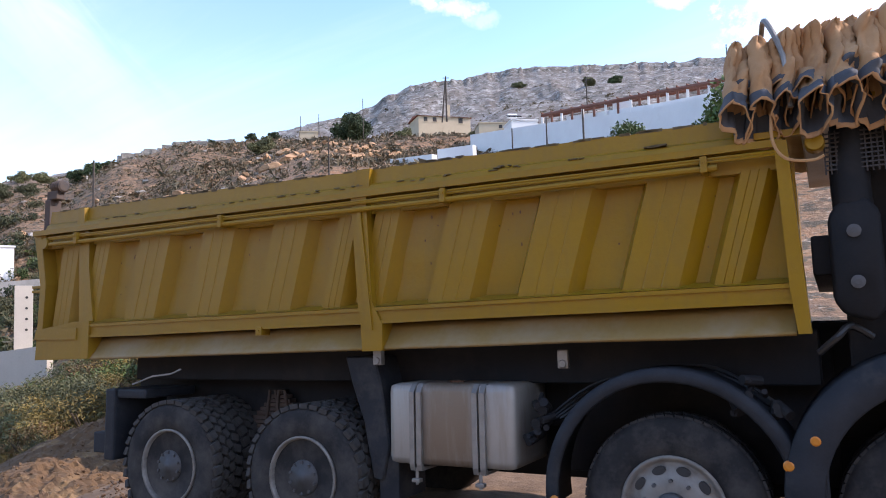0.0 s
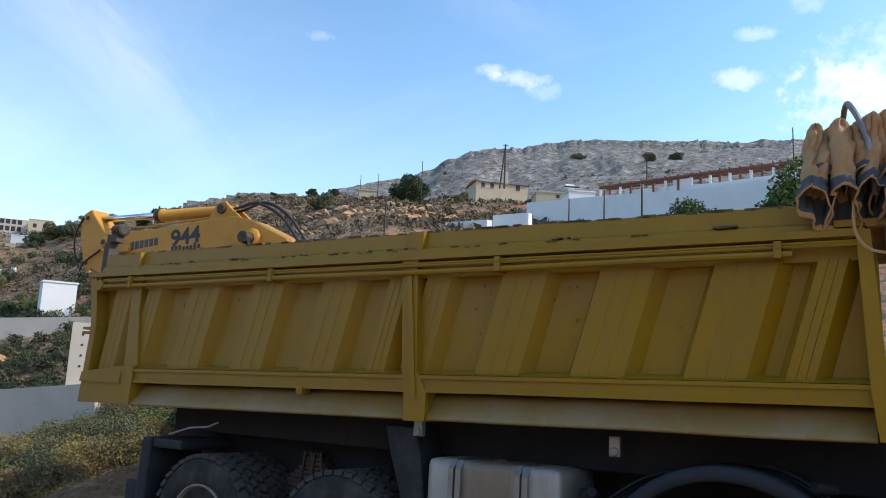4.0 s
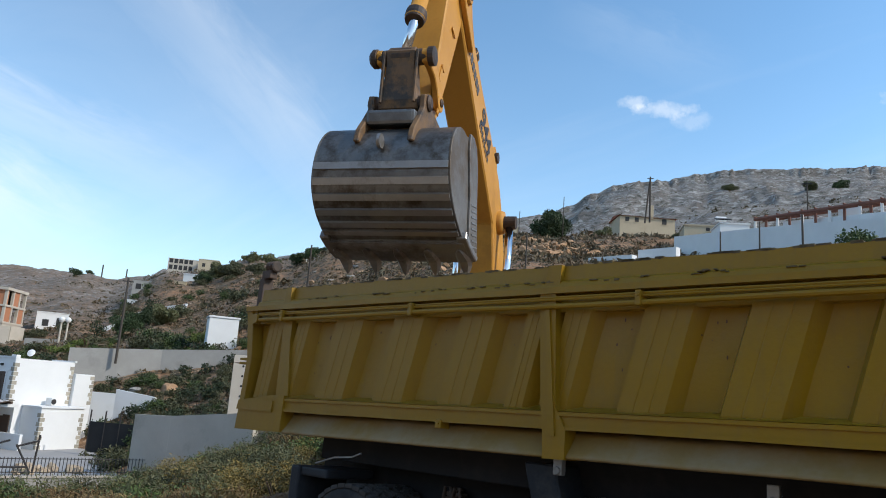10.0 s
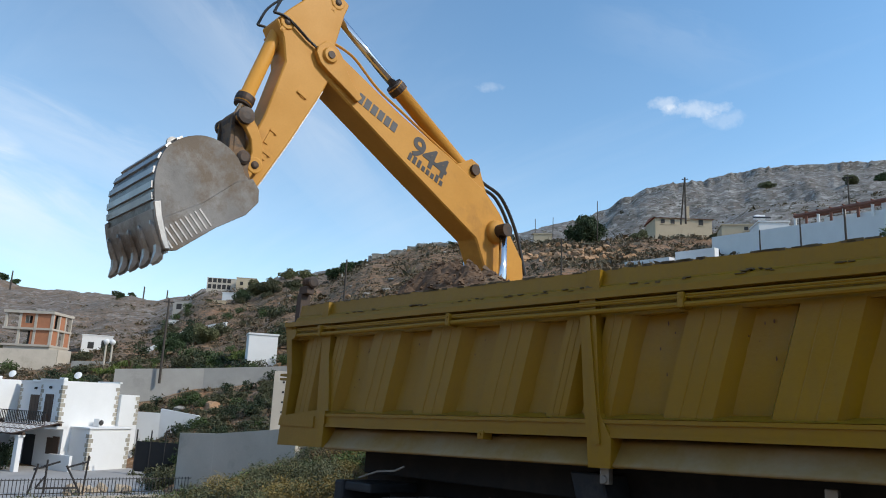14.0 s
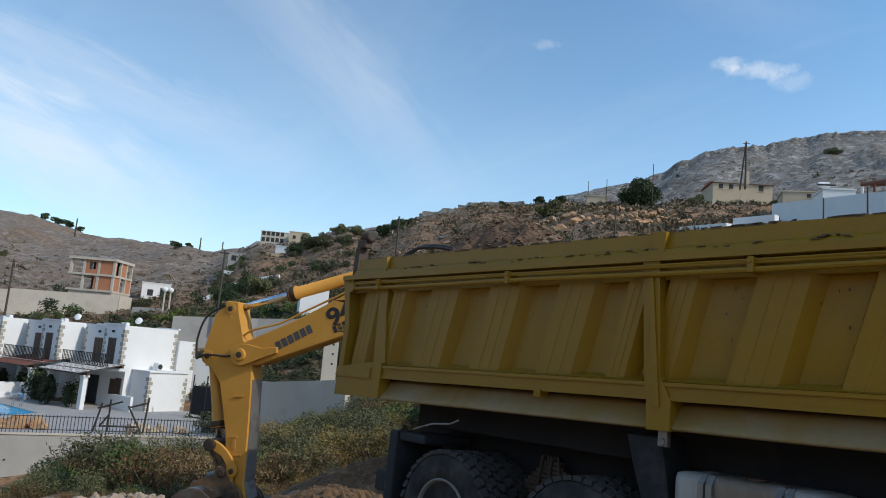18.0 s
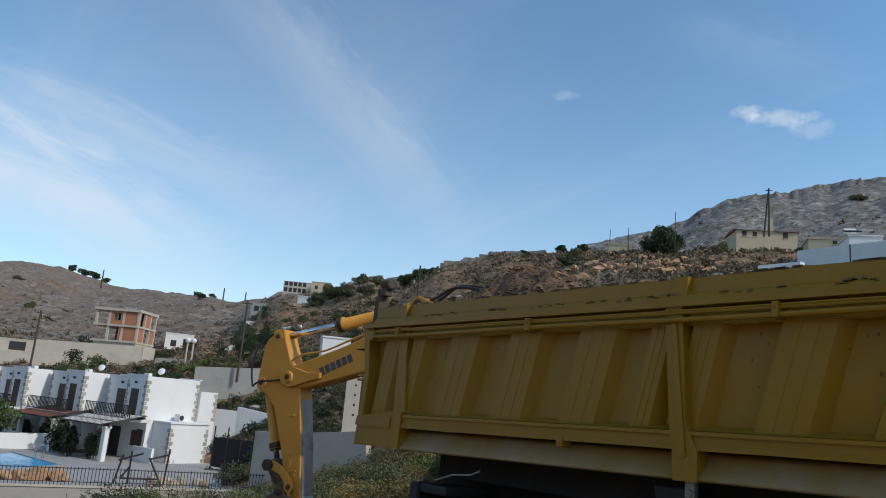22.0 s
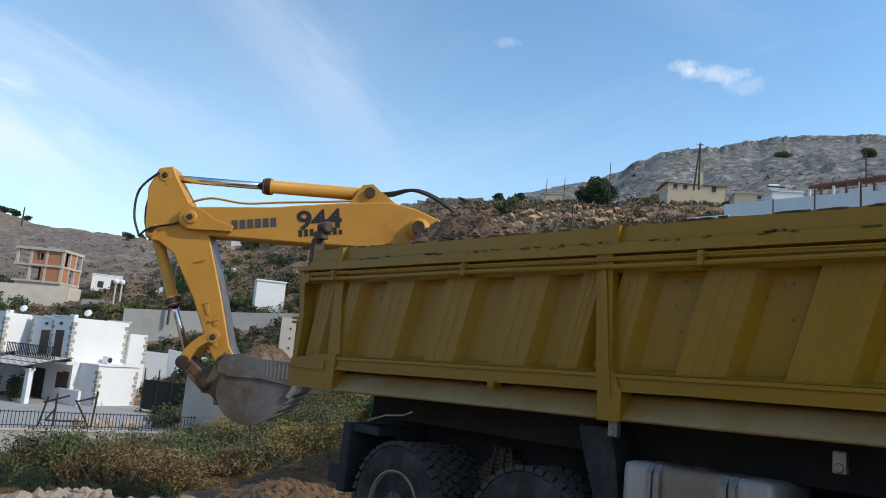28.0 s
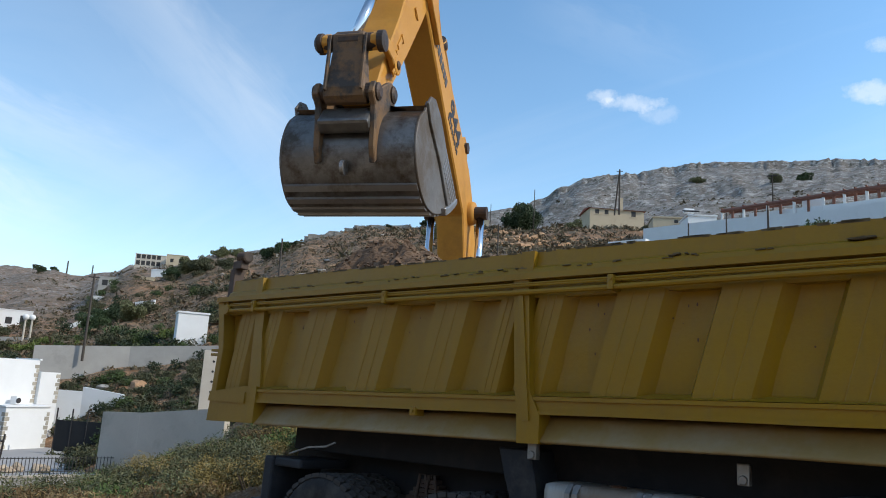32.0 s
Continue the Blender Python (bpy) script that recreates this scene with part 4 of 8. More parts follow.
def arch(name, cx, cz, r0, r1, a0, a1, y0, y1, mat, label=""):
    """A mudguard: a bent band with a rolled lip."""
    bm = bmesh.new()
    n = 28
    rows = []
    for i in range(n + 1):
        a = radians(a0 + (a1 - a0) * i / n)
        c, s = math.cos(a), math.sin(a)
        rows.append([bm.verts.new((cx + r * c, y, cz + r * s)) for r, y in ((r0, y0), (r0 + 0.012, y0 - 0.012), (r1 - 0.01, y0 - 0.012), (r1, y0 + 0.02), (r1, y1), (r1 - 0.02, y1), (r1 - 0.03, y0 + 0.03), (r0, y0 + 0.025))])
    for p, q in zip(rows, rows[1:]):
        for k in range(8):
            bm.faces.new((p[k], q[k], q[(k + 1) % 8], p[(k + 1) % 8]))
    bm.faces.new(rows[0][::-1])
    bm.faces.new(rows[-1])
    bmesh.ops.recalc_face_normals(bm, faces=bm.faces)
    return part(name, bm, mat, truck, label, True)


guard = arch("mudguard", 4.02, 0.60, 0.66, 0.745, 188, -18, 0.0, 0.45, "fender", "grey-black plastic mudguard with amber reflectors")
front_guard = arch("mudguard", 5.42, 0.66, 0.60, 0.80, 200, 40, -0.02, 0.5, "fender", "grey-black plastic mudguard with amber reflectors")
for px, pz, par in ((3.345, 0.55, guard), (4.655, 0.83, guard), (4.79, 0.965, front_guard)):
    part("reflector", lathe(bmesh.new(), ((0.026, -0.012), (0.03, -0.022), (0.03, -0.03), (0.018, -0.036), (0.0005, -0.036)), "y", 18, Matrix.Translation((px, 0, pz))), "amber", par, "round amber reflector")
bm = bmesh.new()
box(bm, 4.70, 4.84, -0.02, 0.0, 0.60, 0.90, 0.01)
part("mud_flap", bm, "fender", truck)
# chassis, axles, rear bumper, flaps
bm = bmesh.new()
for y in (0.72, WIDE - 0.80):
    box(bm, -0.75, 6.3, y, y + 0.08, 0.90, 1.22, 0.01)
for x in (-0.7, 0.68, 2.4, 3.3):
    box(bm, x, x + 0.1, 0.8, WIDE - 0.8, 0.95, 1.2)
part("chassis_frame", bm, "chassis", truck)
part("subframe", prism(bmesh.new(), [(-0.85, 1.22), (4.84, 1.22), (4.84, 1.545), (-0.85, 1.445)], "y", 0.40, WIDE - 0.40, 0.01), "chassis", truck)
part("inner_skirt", boxed(-0.84, 1.85, 0.68, 0.71, 0.72, 1.41), "chassis", truck)
part("rear_sheet", boxed(-1.12, -0.845, 0.68, 0.71, 1.08, 1.41), "chassis", truck)
for wx in (0.0, 1.38, 4.02, 5.40):
    part("axle", lathe(bmesh.new(), ((0.08, 0.3), (0.10, 0.8), (0.2, 1.1), (0.2, 1.38), (0.10, 1.7), (0.08, WIDE - 0.3)), "y", 16, Matrix.Translation((wx, 0, 0.54))), "chassis", truck)
bm = bmesh.new()
for k in range(12):
    box(bm, 0.69 - 0.48 + k * 0.04, 0.69 + 0.48 - k * 0.04, 0.58, 0.67, 0.70 + 0.036 * k, 0.732 + 0.036 * k, 0.004)
for x in (0.64, 0.74):
    tube(bm, [(x - 0.10, 0.57, 0.70), (x - 0.03, 0.565, 1.13), (x + 0.03, 0.565, 1.13), (x + 0.10, 0.57, 0.70)], 0.013)
part("leaf_spring", bm, "rust_dark", truck, "stacked leaf spring")
bm = bmesh.new()
box(bm, -0.78, -0.66, 0.02, 0.60, 0.55, 1.16, 0.02)
box(bm, -0.66, -0.30, 0.04, 0.60, 1.08, 1.16, 0.02)
part("rear_mudguard", bm, "fender", truck, "angular dark rear mudguard")
bm = boxed(-0.97, -0.74, 0.06, 0.26, 0.60, 0.78, bevel=0.015)
part("rear_bumper", bm, "fender", truck)
part("bumper_beam", boxed(-0.90, -0.78, 0.26, WIDE - 0.1, 0.62, 0.76, bevel=0.015), "chassis", truck)
part("tail_lamp", boxed(-0.80, -0.75, 0.06, 0.13, 0.80, 0.95, bevel=0.008), "red", truck, "small red tail lamp")
bm = bmesh.new()
prism(bm, [(1.72, 1.42), (1.98, 1.42), (2.03, 1.22), (2.10, 0.80), (2.04, 0.55), (1.96, 0.56), (1.88, 0.95), (1.78, 1.22)], "y", 0.10, 0.55, 0.012)
part("side_guard", bm, "fender", truck, "dark folded steel guard behind the tank")
part("rubber_flap", boxed(2.00, 2.16, 0.12, 0.5, 0.42, 0.85, bevel=0.01), "fender", truck)
part("rag", tube(bmesh.new(), [(-0.45, 0.03, 1.20), (-0.2, 0.02, 1.27), (0.0, 0.04, 1.29), (0.12, 0.03, 1.33)], 0.009, 5), "strap", truck, "torn pale strip hanging below the body")
# gearbox, shafts and the far side's tanks, added so the gap between axles stays dark
bm = boxed(2.30, 3.30, 0.95, 1.55, 0.50, 1.20, bevel=0.05)
lathe(bm, ((0.28, 3.3), (0.36, 3.6), (0.36, 4.0), (0.22, 4.3)), "x", 16, Matrix.Translation((0, 1.24, 0.88)))
part("gearbox", bm, "chassis", truck, "oily black gearbox")
part("drive_shaft", rod(bmesh.new(), (1.38, 1.24, 0.62), (2.4, 1.24, 0.78), 0.06, 12), "chassis", truck)
part("far_tank", boxed(2.05, 3.25, WIDE - 0.70, WIDE - 0.05, 0.52, 1.22, bevel=0.05), "chassis", truck, "dark box added as a tank on the far side")
# unseen black sheet, added to hide the bright ground beyond
part("far_skirt", boxed(3.25, 5.9, WIDE - 0.16, WIDE - 0.10, 0.40, 1.42, bevel=0.01), "chassis", truck)
part("engine_block", boxed(4.45, 6.2, 0.75, 1.75, 0.50, 1.6, bevel=0.06), "chassis", truck, "black engine block under the cab")
part("wheel_liner", boxed(3.25, 4.9, 0.60, 0.64, 0.62, 1.42, bevel=0.01), "chassis", truck, "black splash sheet inside the arch")
part("hoist_frame", boxed(4.84, 4.99, 0.12, 2.2, 1.84, 2.06, bevel=0.015), "chassis", truck, "black cross frame ahead of the body")
part("hose_bundle", tube(bmesh.new(), curve([(4.84, 0.10, 1.42), (4.93, 0.06, 1.50), (5.0, 0.10, 1.56), (5.10, 0.14, 1.50)], 8), 0.02, 8), "hose", truck)
# fuel tank
tank = new("fuel_tank", None)
tank.parent = truck
part("tank_shell", boxed(2.14, 3.08, 0.02, 0.66, 0.69, 1.235, bevel=0.055), "tank", tank, "stained brushed aluminium", True)
for sx in (2.37, 2.84):
    bm = bmesh.new()
    prism(bm, [(0.70, 0.66), (0.0, 0.66), (-0.012, 0.70), (-0.012, 1.18), (0.04, 1.235), (0.68, 1.235), (0.68, 1.21), (0.05, 1.215), (0.012, 1.17), (0.012, 0.70), (0.03, 0.68), (0.70, 0.68)], "x", sx - 0.045, sx - 0.008)
    prism(bm, [(0.70, 0.66), (0.0, 0.66), (-0.012, 0.70), (-0.012, 1.18), (0.04, 1.235), (0.68, 1.235), (0.68, 1.21), (0.05, 1.215), (0.012, 1.17), (0.012, 0.70), (0.03, 0.68), (0.70, 0.68)], "x", sx + 0.008, sx + 0.045)
    rod(bm, (sx, 0.01, 0.68), (sx, 0.01, 0.57), 0.012)
    box(bm, sx - 0.03, sx + 0.03, -0.015, 0.03, 0.585, 0.61, 0.004)
    part("strap", bm, "strap", tank, "steel band with a bolt below")
part("filler_cap", lathe(bmesh.new(), ((0.05, 0), (0.055, 0.02), (0.05, 0.035), (0.02, 0.04)), "z", 18, Matrix.Translation((2.58, 0.22, 1.21))), "rust", tank)
# brackets and valves under the body
for x, y, z in ((2.05, 0.02, 1.36), (3.36, 0.18, 1.33)):
    bm = boxed(x - 0.035, x + 0.035, y, y + 0.05, z, z + 0.12, bevel=0.008)
    lathe(bm, ((0.022, -0.01), (0.028, 0.0), (0.028, 0.06)), "y", 12, Matrix.Translation((x, y, z + 0.03)))
    part("body_lock", bm, "strap", truck, "bare steel body lock")
rnd = random.Random(8)
for gx, gz in ((3.26, 1.02), (3.22, 1.12), (4.42, 1.15), (4.62, 1.12), (4.50, 1.22), (3.2, 0.92)):
    bm = bmesh.new()
    for k in range(4):
        rod(bm, (gx + rnd.uniform(-.05, .05), 0.10 + rnd.uniform(0, .1), gz + rnd.uniform(-.06, .06)), (gx + rnd.uniform(-.06, .06), 0.04, gz + rnd.uniform(-.06, .06)), rnd.uniform(0.014, 0.035), 10)
    part("air_valve", bm, "chassis", truck)
for k in range(5):
    part("air_hose", tube(bmesh.new(), curve([(3.2 + 0.03 * k, 0.3, 1.0), (3.6, 0.35 + .03 * k, 1.25 - .02 * k), (4.2, 0.33, 1.22 + .03 * k), (4.65, 0.2, 1.1)], 8), 0.012, 6), "hose", truck)
# tipping ram, battery box and cab back ahead of the body
bm = bmesh.new()
prism(bm, [(4.98, 1.62), (5.12, 1.58), (5.18, 1.66), (5.18, 2.16), (5.12, 2.24), (4.98, 2.22), (4.93, 2.14), (4.93, 1.70)], "y", 0.02, 0.22, 0.02)
intake = part("air_cleaner", bm, "chassis", truck, "black plastic air cleaner behind the cab", True)
for z in (1.79, 2.06):
    part("cap", lathe(bmesh.new(), ((0.035, 0.03), (0.035, 0.0), (0.015, -0.004), (0.0005, -0.004)), "y", 16, Matrix.Translation((5.05, 0, z))), "hub", intake)
part("intake_pipe", tube(bmesh.new(), curve([(5.06, 0.12, 2.2), (5.06, 0.13, 2.45), (5.10, 0.14, 2.9)], 8), 0.10, 14), "chassis", intake, "", True)
bm = bmesh.new()
for k in range(9):
    box(bm, 4.94, 5.22, 0.05 - 0.002, 0.056, 2.40 + 0.025 * k, 2.408 + 0.025 * k)
for k in range(11):
    box(bm, 4.94 + 0.028 * k, 4.948 + 0.028 * k, 0.05, 0.058, 2.38, 2.62)
part("mesh_guard", bm, "iron", intake, "wire mesh guard")
part("exhaust_shield", boxed(4.99, 5.45, 0.34, 0.38, 1.2, 2.70, bevel=0.01), "chassis", truck, "black sheet behind the air cleaner")
part("cab_back", boxed(5.45, 5.55, 0.05, WIDE - 0.05, 1.15, 3.2, bevel=0.03), "body", truck, "mustard cab")
part("cab_body", boxed(5.55, 6.9, 0.0, WIDE, 0.9, 3.25, bevel=0.12), "body", truck, "mustard cab")
part("headboard", boxed(4.83, 5.45, 0.02, WIDE - 0.1, 2.72, 2.80, bevel=0.01), "body", truck)
part("winder", lathe(bmesh.new(), ((0.045, -0.08), (0.05, -0.06), (0.05, 0.02), (0.03, 0.03)), "y", 18, Matrix.Translation((4.90, 0, 2.545))), "body", truck, "tarpaulin winding drum")
part("winder_arm", boxed(4.60, 4.95, -0.05, 0.0, 2.60, 2.64, bevel=0.006), "body", truck)

# ---- the excavator: z axis is its swing axis; arm parts lie in the plane y = 0 of their own frames, x along them ----
BASE = Vector((-8.387, 6.704, 0.0))
FOOT, BOOM_LEN, STICK_LEN, LIP_TURN = (0.3, 2.507), 6.424, 2.75, 14.7
CYL_BOOM, CYL_HOIST = (3.418, 1.514), (2.313, 1.12)
STICK_TOP, STICK_BACK, STICK_LINK = (-0.948, 0.30), (0.007, 0.782), (2.272, 0.107)
EAR, LINK_A, LINK_B = (-0.30, 0.45), 0.69, 0.60
excavator = thing("excavator", Matrix.Translation(BASE), "orange tracked excavator loading the truck with its long boom", "excavator")


def flat_part(name, outline, half, mat, parent, bevel=0.02, label=""):
    """A box-section arm: an outline in x, z, pushed out to both sides."""
    return part(name, prism(bmesh.new(), outline, "y", -half, half, bevel), mat, parent, label)


boom = flat_part("boom", [(6.64, 0.16), (6.1, 0.34), (5.08, 0.67), (3.86, 1.16), (3.0, 1.46), (2.5, 1.49), (1.5, 1.36), (0.3, 0.38), (-0.1, 0.25), (-0.2, -0.15), (0.15, -0.3), (1.2, 0.18), (2.5, 0.66), (4.22, 0.22), (6.08, -0.23), (6.58, -0.18)], 0.25, "orange", excavator, 0.025, "orange box-section boom with black lettering")
for y in (-0.2, 0.12):
    part("cylinder_lug", prism(bmesh.new(), [(3.75, 1.15), (3.6, 1.62), (3.42, 1.70), (3.26, 1.62), (2.75, 1.42)], "y", y, y + 0.08, 0.01), "orange", boom)
bm = bmesh.new()
lathe(bm, ((0.10, -0.26), (0.10, 0.26)), "y", 20, Matrix.Translation((3.418, 0, 1.514)))
part("pin", bm, "pin", boom)
bm = bmesh.new()
lathe(bm, ((0.20, -0.36), (0.22, -0.30), (0.22, 0.30), (0.20, 0.36)), "y", 24, Matrix.Translation((2.313, 0, 1.12)))
part("hoist_boss", bm, "orange", boom, "", True)
part("pin", lathe(bmesh.new(), ((0.09, -0.52), (0.09, 0.52)), "y", 16, Matrix.Translation((2.313, 0, 1.12))), "pin", boom)
for y in (-0.33, 0.25):
    part("boom_fork", prism(bmesh.new(), [(6.64, 0.10), (6.56, 0.19), (6.42, 0.22), (6.26, 0.20), (5.95, 0.10), (5.62, 0.10), (5.62, -0.02), (5.95, -0.10), (6.26, -0.19), (6.42, -0.22), (6.58, -0.17), (6.64, -0.08)], "y", y, y + 0.08, 0.01), "orange", boom)
bm = bmesh.new()
lathe(bm, ((0.055, -0.38), (0.11, -0.375), (0.13, -0.34), (0.13, 0.34), (0.11, 0.375), (0.055, 0.38)), "y", 20, Matrix.Translation((6.424, 0, 0)))
part("pin", bm, "orange", boom)
part("pin", lathe(bmesh.new(), ((0.06, -0.395), (0.06, 0.395)), "y", 14, Matrix.Translation((6.424, 0, 0))), "pin", boom)


def strokes(bm, lines, size, m, thick=0.006, width=0.035):
    """Painted strokes in x, z, laid on the boom's side."""
    for a, b in lines:
        a, b = Vector((a[0] * size, 0, a[1] * size)), Vector((b[0] * size, 0, b[1] * size))
        d = (b - a)
        turn = Matrix.Translation((a + b) / 2) @ Matrix.Rotation(-math.atan2(d.z, d.x), 4, "Y")
        box(bm, -d.length / 2 - width / 2, d.length / 2 + width / 2, -thick / 2, thick / 2, -width / 2, width / 2, 0, m @ turn)
    return bm


def text_on(name, words, size, m, parent, mat, squash=1.0, label=""):
    cu = bpy.data.curves.new(name, "FONT")
    cu.body, cu.size, cu.extrude, cu.offset = words, size, 0.003, 0.012
    cu.space_character = 0.95
    tmp = bpy.data.objects.new(name, cu)
    me = bpy.data.meshes.new_from_object(tmp)
    bpy.data.objects.remove(tmp)
    me.materials.append(M[mat])
    ob = new(name, me)
    ob.parent = parent
    ob.matrix_local = m @ Matrix.Diagonal((squash, 1, 1, 1))
    if label:
        ob["label"] = label
    return ob


# both faces carry the model number and two lines of lettering that stay plain bars
for side in (1, -1):
    def lay(x, z):
        """A frame on the boom's face at x, z: text runs along the boom, from its tip on the left face, to it on the right."""
        face = pose(x, side * 0.254, z, 90, 0, 180) if side > 0 else pose(x, side * 0.254, z, 90, 0, 0)
        return face @ Matrix.Rotation(radians(22 if side > 0 else -22), 4, "Z")
    text_on("number", "944", 0.50, lay(4.12, 0.74) @ Matrix.Translation((-0.46, -0.17, 0)), boom, "decal", 1.18, "black painted number")
    bm = bmesh.new()
    for k in range(8):
        box(bm, -0.42 + 0.107 * k, -0.35 + 0.107 * k, -0.045, 0.09 if k in (0, 1, 2, 6) else 0.045, -0.003, 0.003)
    bmesh.ops.transform(bm, matrix=lay(4.03, 0.49), verts=bm.verts)
    part("lettering", bm, "decal", boom, "black painted lettering")
    bm = bmesh.new()
    for k in range(6):
        box(bm, -0.42 + 0.145 * k, -0.31 + 0.145 * k, -0.085, 0.085, -0.003, 0.003)
    bmesh.ops.transform(bm, matrix=lay(5.28, 0.27), verts=bm.verts)
    part("lettering", bm, "hub", boom, "grey painted lettering")
stick = flat_part("stick", [(-1.08, 0.12), (-1.12, 0.38), (-0.82, 0.66), (-0.2, 0.86), (0.1, 0.93), (0.26, 0.70), (0.56, 0.49), (1.49, 0.33), (2.4, 0.27), (2.8, 0.2), (2.94, 0.0), (2.8, -0.18), (2.5, -0.11), (1.575, -0.18), (0.6, -0.22), (0.25, -0.22), (-0.1, -0.20), (-0.3, -0.02), (-0.86, 0.10)], 0.235, "orange", excavator, 0.02, "orange tapered stick worn bare along its lower edge")
part("worn_edge", prism(bmesh.new(), [(0.5, -0.19), (1.575, -0.165), (2.5, -0.095), (2.82, -0.165), (2.82, -0.20), (2.5, -0.13), (1.575, -0.20), (0.5, -0.235)], "y", -0.2, 0.2), "bucket_bright", stick, "paint worn off to pale metal")
for (px, pz), w in ((STICK_TOP, 0.26), (STICK_BACK, 0.27), (STICK_LINK, 0.35), ((2.75, 0), 0.36), ((0, 0), 0.28)):
    pin = part("pin", lathe(bmesh.new(), ((0.03, -w - 0.012), (0.055, -w), (0.055, w), (0.03, w + 0.012)), "y", 16, Matrix.Translation((px, 0, pz))), "pin", stick)
    for y in (-w + 0.012, w - 0.042):
        bm = lathe(bmesh.new(), ((0.115, y), (0.12, y + 0.008), (0.12, y + 0.024), (0.105, y + 0.03)), "y", 22, Matrix.Translation((px, 0, pz)))
        part("washer", bm, "orange", pin, "painted pin boss")
        bm = boxed(px + 0.07, px + 0.20, y, y + 0.02, pz - 0.04, pz + 0.04, bevel=0.01)
        lathe(bm, ((0.018, y - 0.008), (0.018, y + 0.028)), "y", 8, Matrix.Translation((px + 0.165, 0, pz)))
        part("keeper_plate", bm, "orange", pin)
for a in ((1.60, 0.10, 1.85, 0.16), (1.95, 0.02, 2.08, 0.14), (0.8, 0.0, 0.86, 0.12)):
    part("bracket", boxed(a[0] + 0.042, a[2], 0.235, 0.25, a[1] - 0.02, a[1] + 0.05, bevel=0.005), "orange", stick)
    part("bracket_tab", boxed(a[0], a[0] + 0.04, 0.235, 0.26, a[1] - 0.06, a[3], bevel=0.005), "orange", stick)

# bucket: x to the teeth, z away from the machine; it widens towards its lip
SHELL = [(0.07, 0.26), (0.02, 0.51), (0.09, 0.76), (0.26, 0.95), (0.51, 1.05), (0.77, 1.05), (1.02, 0.92), (1.21, 0.72), (1.36, 0.48), (1.46, 0.26), (1.50, 0.12)]


def half_at(x):
    return 0.77 + 0.07 * min(max(x / 1.5, 0.0), 1.0)


def cross_plate(bm, outline, extra=0.0):
    """A plate across the bucket: an outline in x, z that follows the bucket's own width."""
    a, b = [bm.verts.new((x, -half_at(x) - extra, z)) for x, z in outline], [bm.verts.new((x, half_at(x) + extra, z)) for x, z in outline]
    fs = [bm.faces.new(a), bm.faces.new(b[::-1])]
    for i in range(len(outline)):
        k = (i + 1) % len(outline)
        fs.append(bm.faces.new((a[i], b[i], b[k], a[k])))
    bmesh.ops.recalc_face_normals(bm, faces=fs)
    return bm


def side_slab(outline, y0, y1, bevel):
    """A plate on the bucket's flank: y0, y1 are measured outwards from the shell's edge."""
    side = 1 if y1 > 0 else -1
    bm = prism(bmesh.new(), outline, "y", y0, y1, bevel)
    for v in bm.verts:
        v.co.y += side * half_at(v.co.x)
    return bm


bucket = new("bucket", None)
bucket.parent = excavator
smooth = curve([Vector((x, 0, z)) for x, z in SHELL], 6)
bm = bmesh.new()
inner = [Vector((p.x * 0.97 + 0.012, 0, p.z * 0.955)) for p in smooth]
loop = [(p.x, p.z) for p in smooth] + [(p.x, p.z) for p in reversed(inner)]
part("shell", cross_plate(bm, loop), "bucket", bucket, "dark worn steel bucket shell", False)
for k in range(8):
    i = int((0.44 + 0.064 * k) * (len(smooth) - 2))
    a, d = smooth[i], (smooth[i + 1] - smooth[i]).normalized()
    nrm = Vector((-d.z, 0, d.x))
    if nrm.x + nrm.z < 0:
        nrm = -nrm
    c = [a - d * 0.046 - nrm * 0.01, a + d * 0.046 - nrm * 0.01, a + d * 0.041 + nrm * 0.026, a - d * 0.041 + nrm * 0.026]
    part("wear_strip", cross_plate(bmesh.new(), [(v.x, v.z) for v in c], 0.004), "bucket_bright", bucket, "scoured wear strip")
for g in (-1, 1):
    prof = [(p.x, p.z) for p in smooth] + [(1.40, 0.0), (0.85, -0.03), (0.40, -0.10), (0.15, -0.06), (0.04, 0.10)]
    flank = part("side_plate", side_slab(prof, 0.0, g * 0.03, 0.006), "bucket_side", bucket, "scoured grey side plate")
    part("side_cutter", side_slab([(1.51, 0.20), (1.56, 0.04), (1.44, -0.03), (0.85, -0.07), (0.40, -0.15), (0.14, -0.11), (0.03, 0.02), (0.02, 0.18), (0.24, 0.26), (0.80, 0.27), (1.36, 0.38)], g * 0.03, g * 0.062, 0.006), "bucket_side", flank, "thick edge plate along the opening")
    for k in range(9):
        x = 0.88 + 0.072 * k
        part("weld_bead", side_slab([(x, -0.02 + 0.005 * k), (x + 0.02, -0.02 + 0.005 * k), (x + 0.02, 0.23 + 0.006 * k), (x, 0.23 + 0.006 * k)], g * 0.062, g * 0.069, 0.0), "bucket_bright", flank)
    part("corner_shroud", side_slab([(1.33, 0.60), (1.43, 0.42), (1.53, 0.18), (1.56, 0.06), (1.50, 0.02), (1.44, 0.18), (1.34, 0.40), (1.24, 0.56)], g * -0.04, g * 0.085, 0.012), "bucket_bright", flank)
part("lip", cross_plate(bmesh.new(), [(1.35, 0.50), (1.385, 0.52), (1.48, 0.32), (1.54, 0.14), (1.57, 0.03), (1.53, 0.0), (1.47, 0.08), (1.40, 0.32)], 0.03), "bucket_bright", bucket, "thick scoured cutting lip")
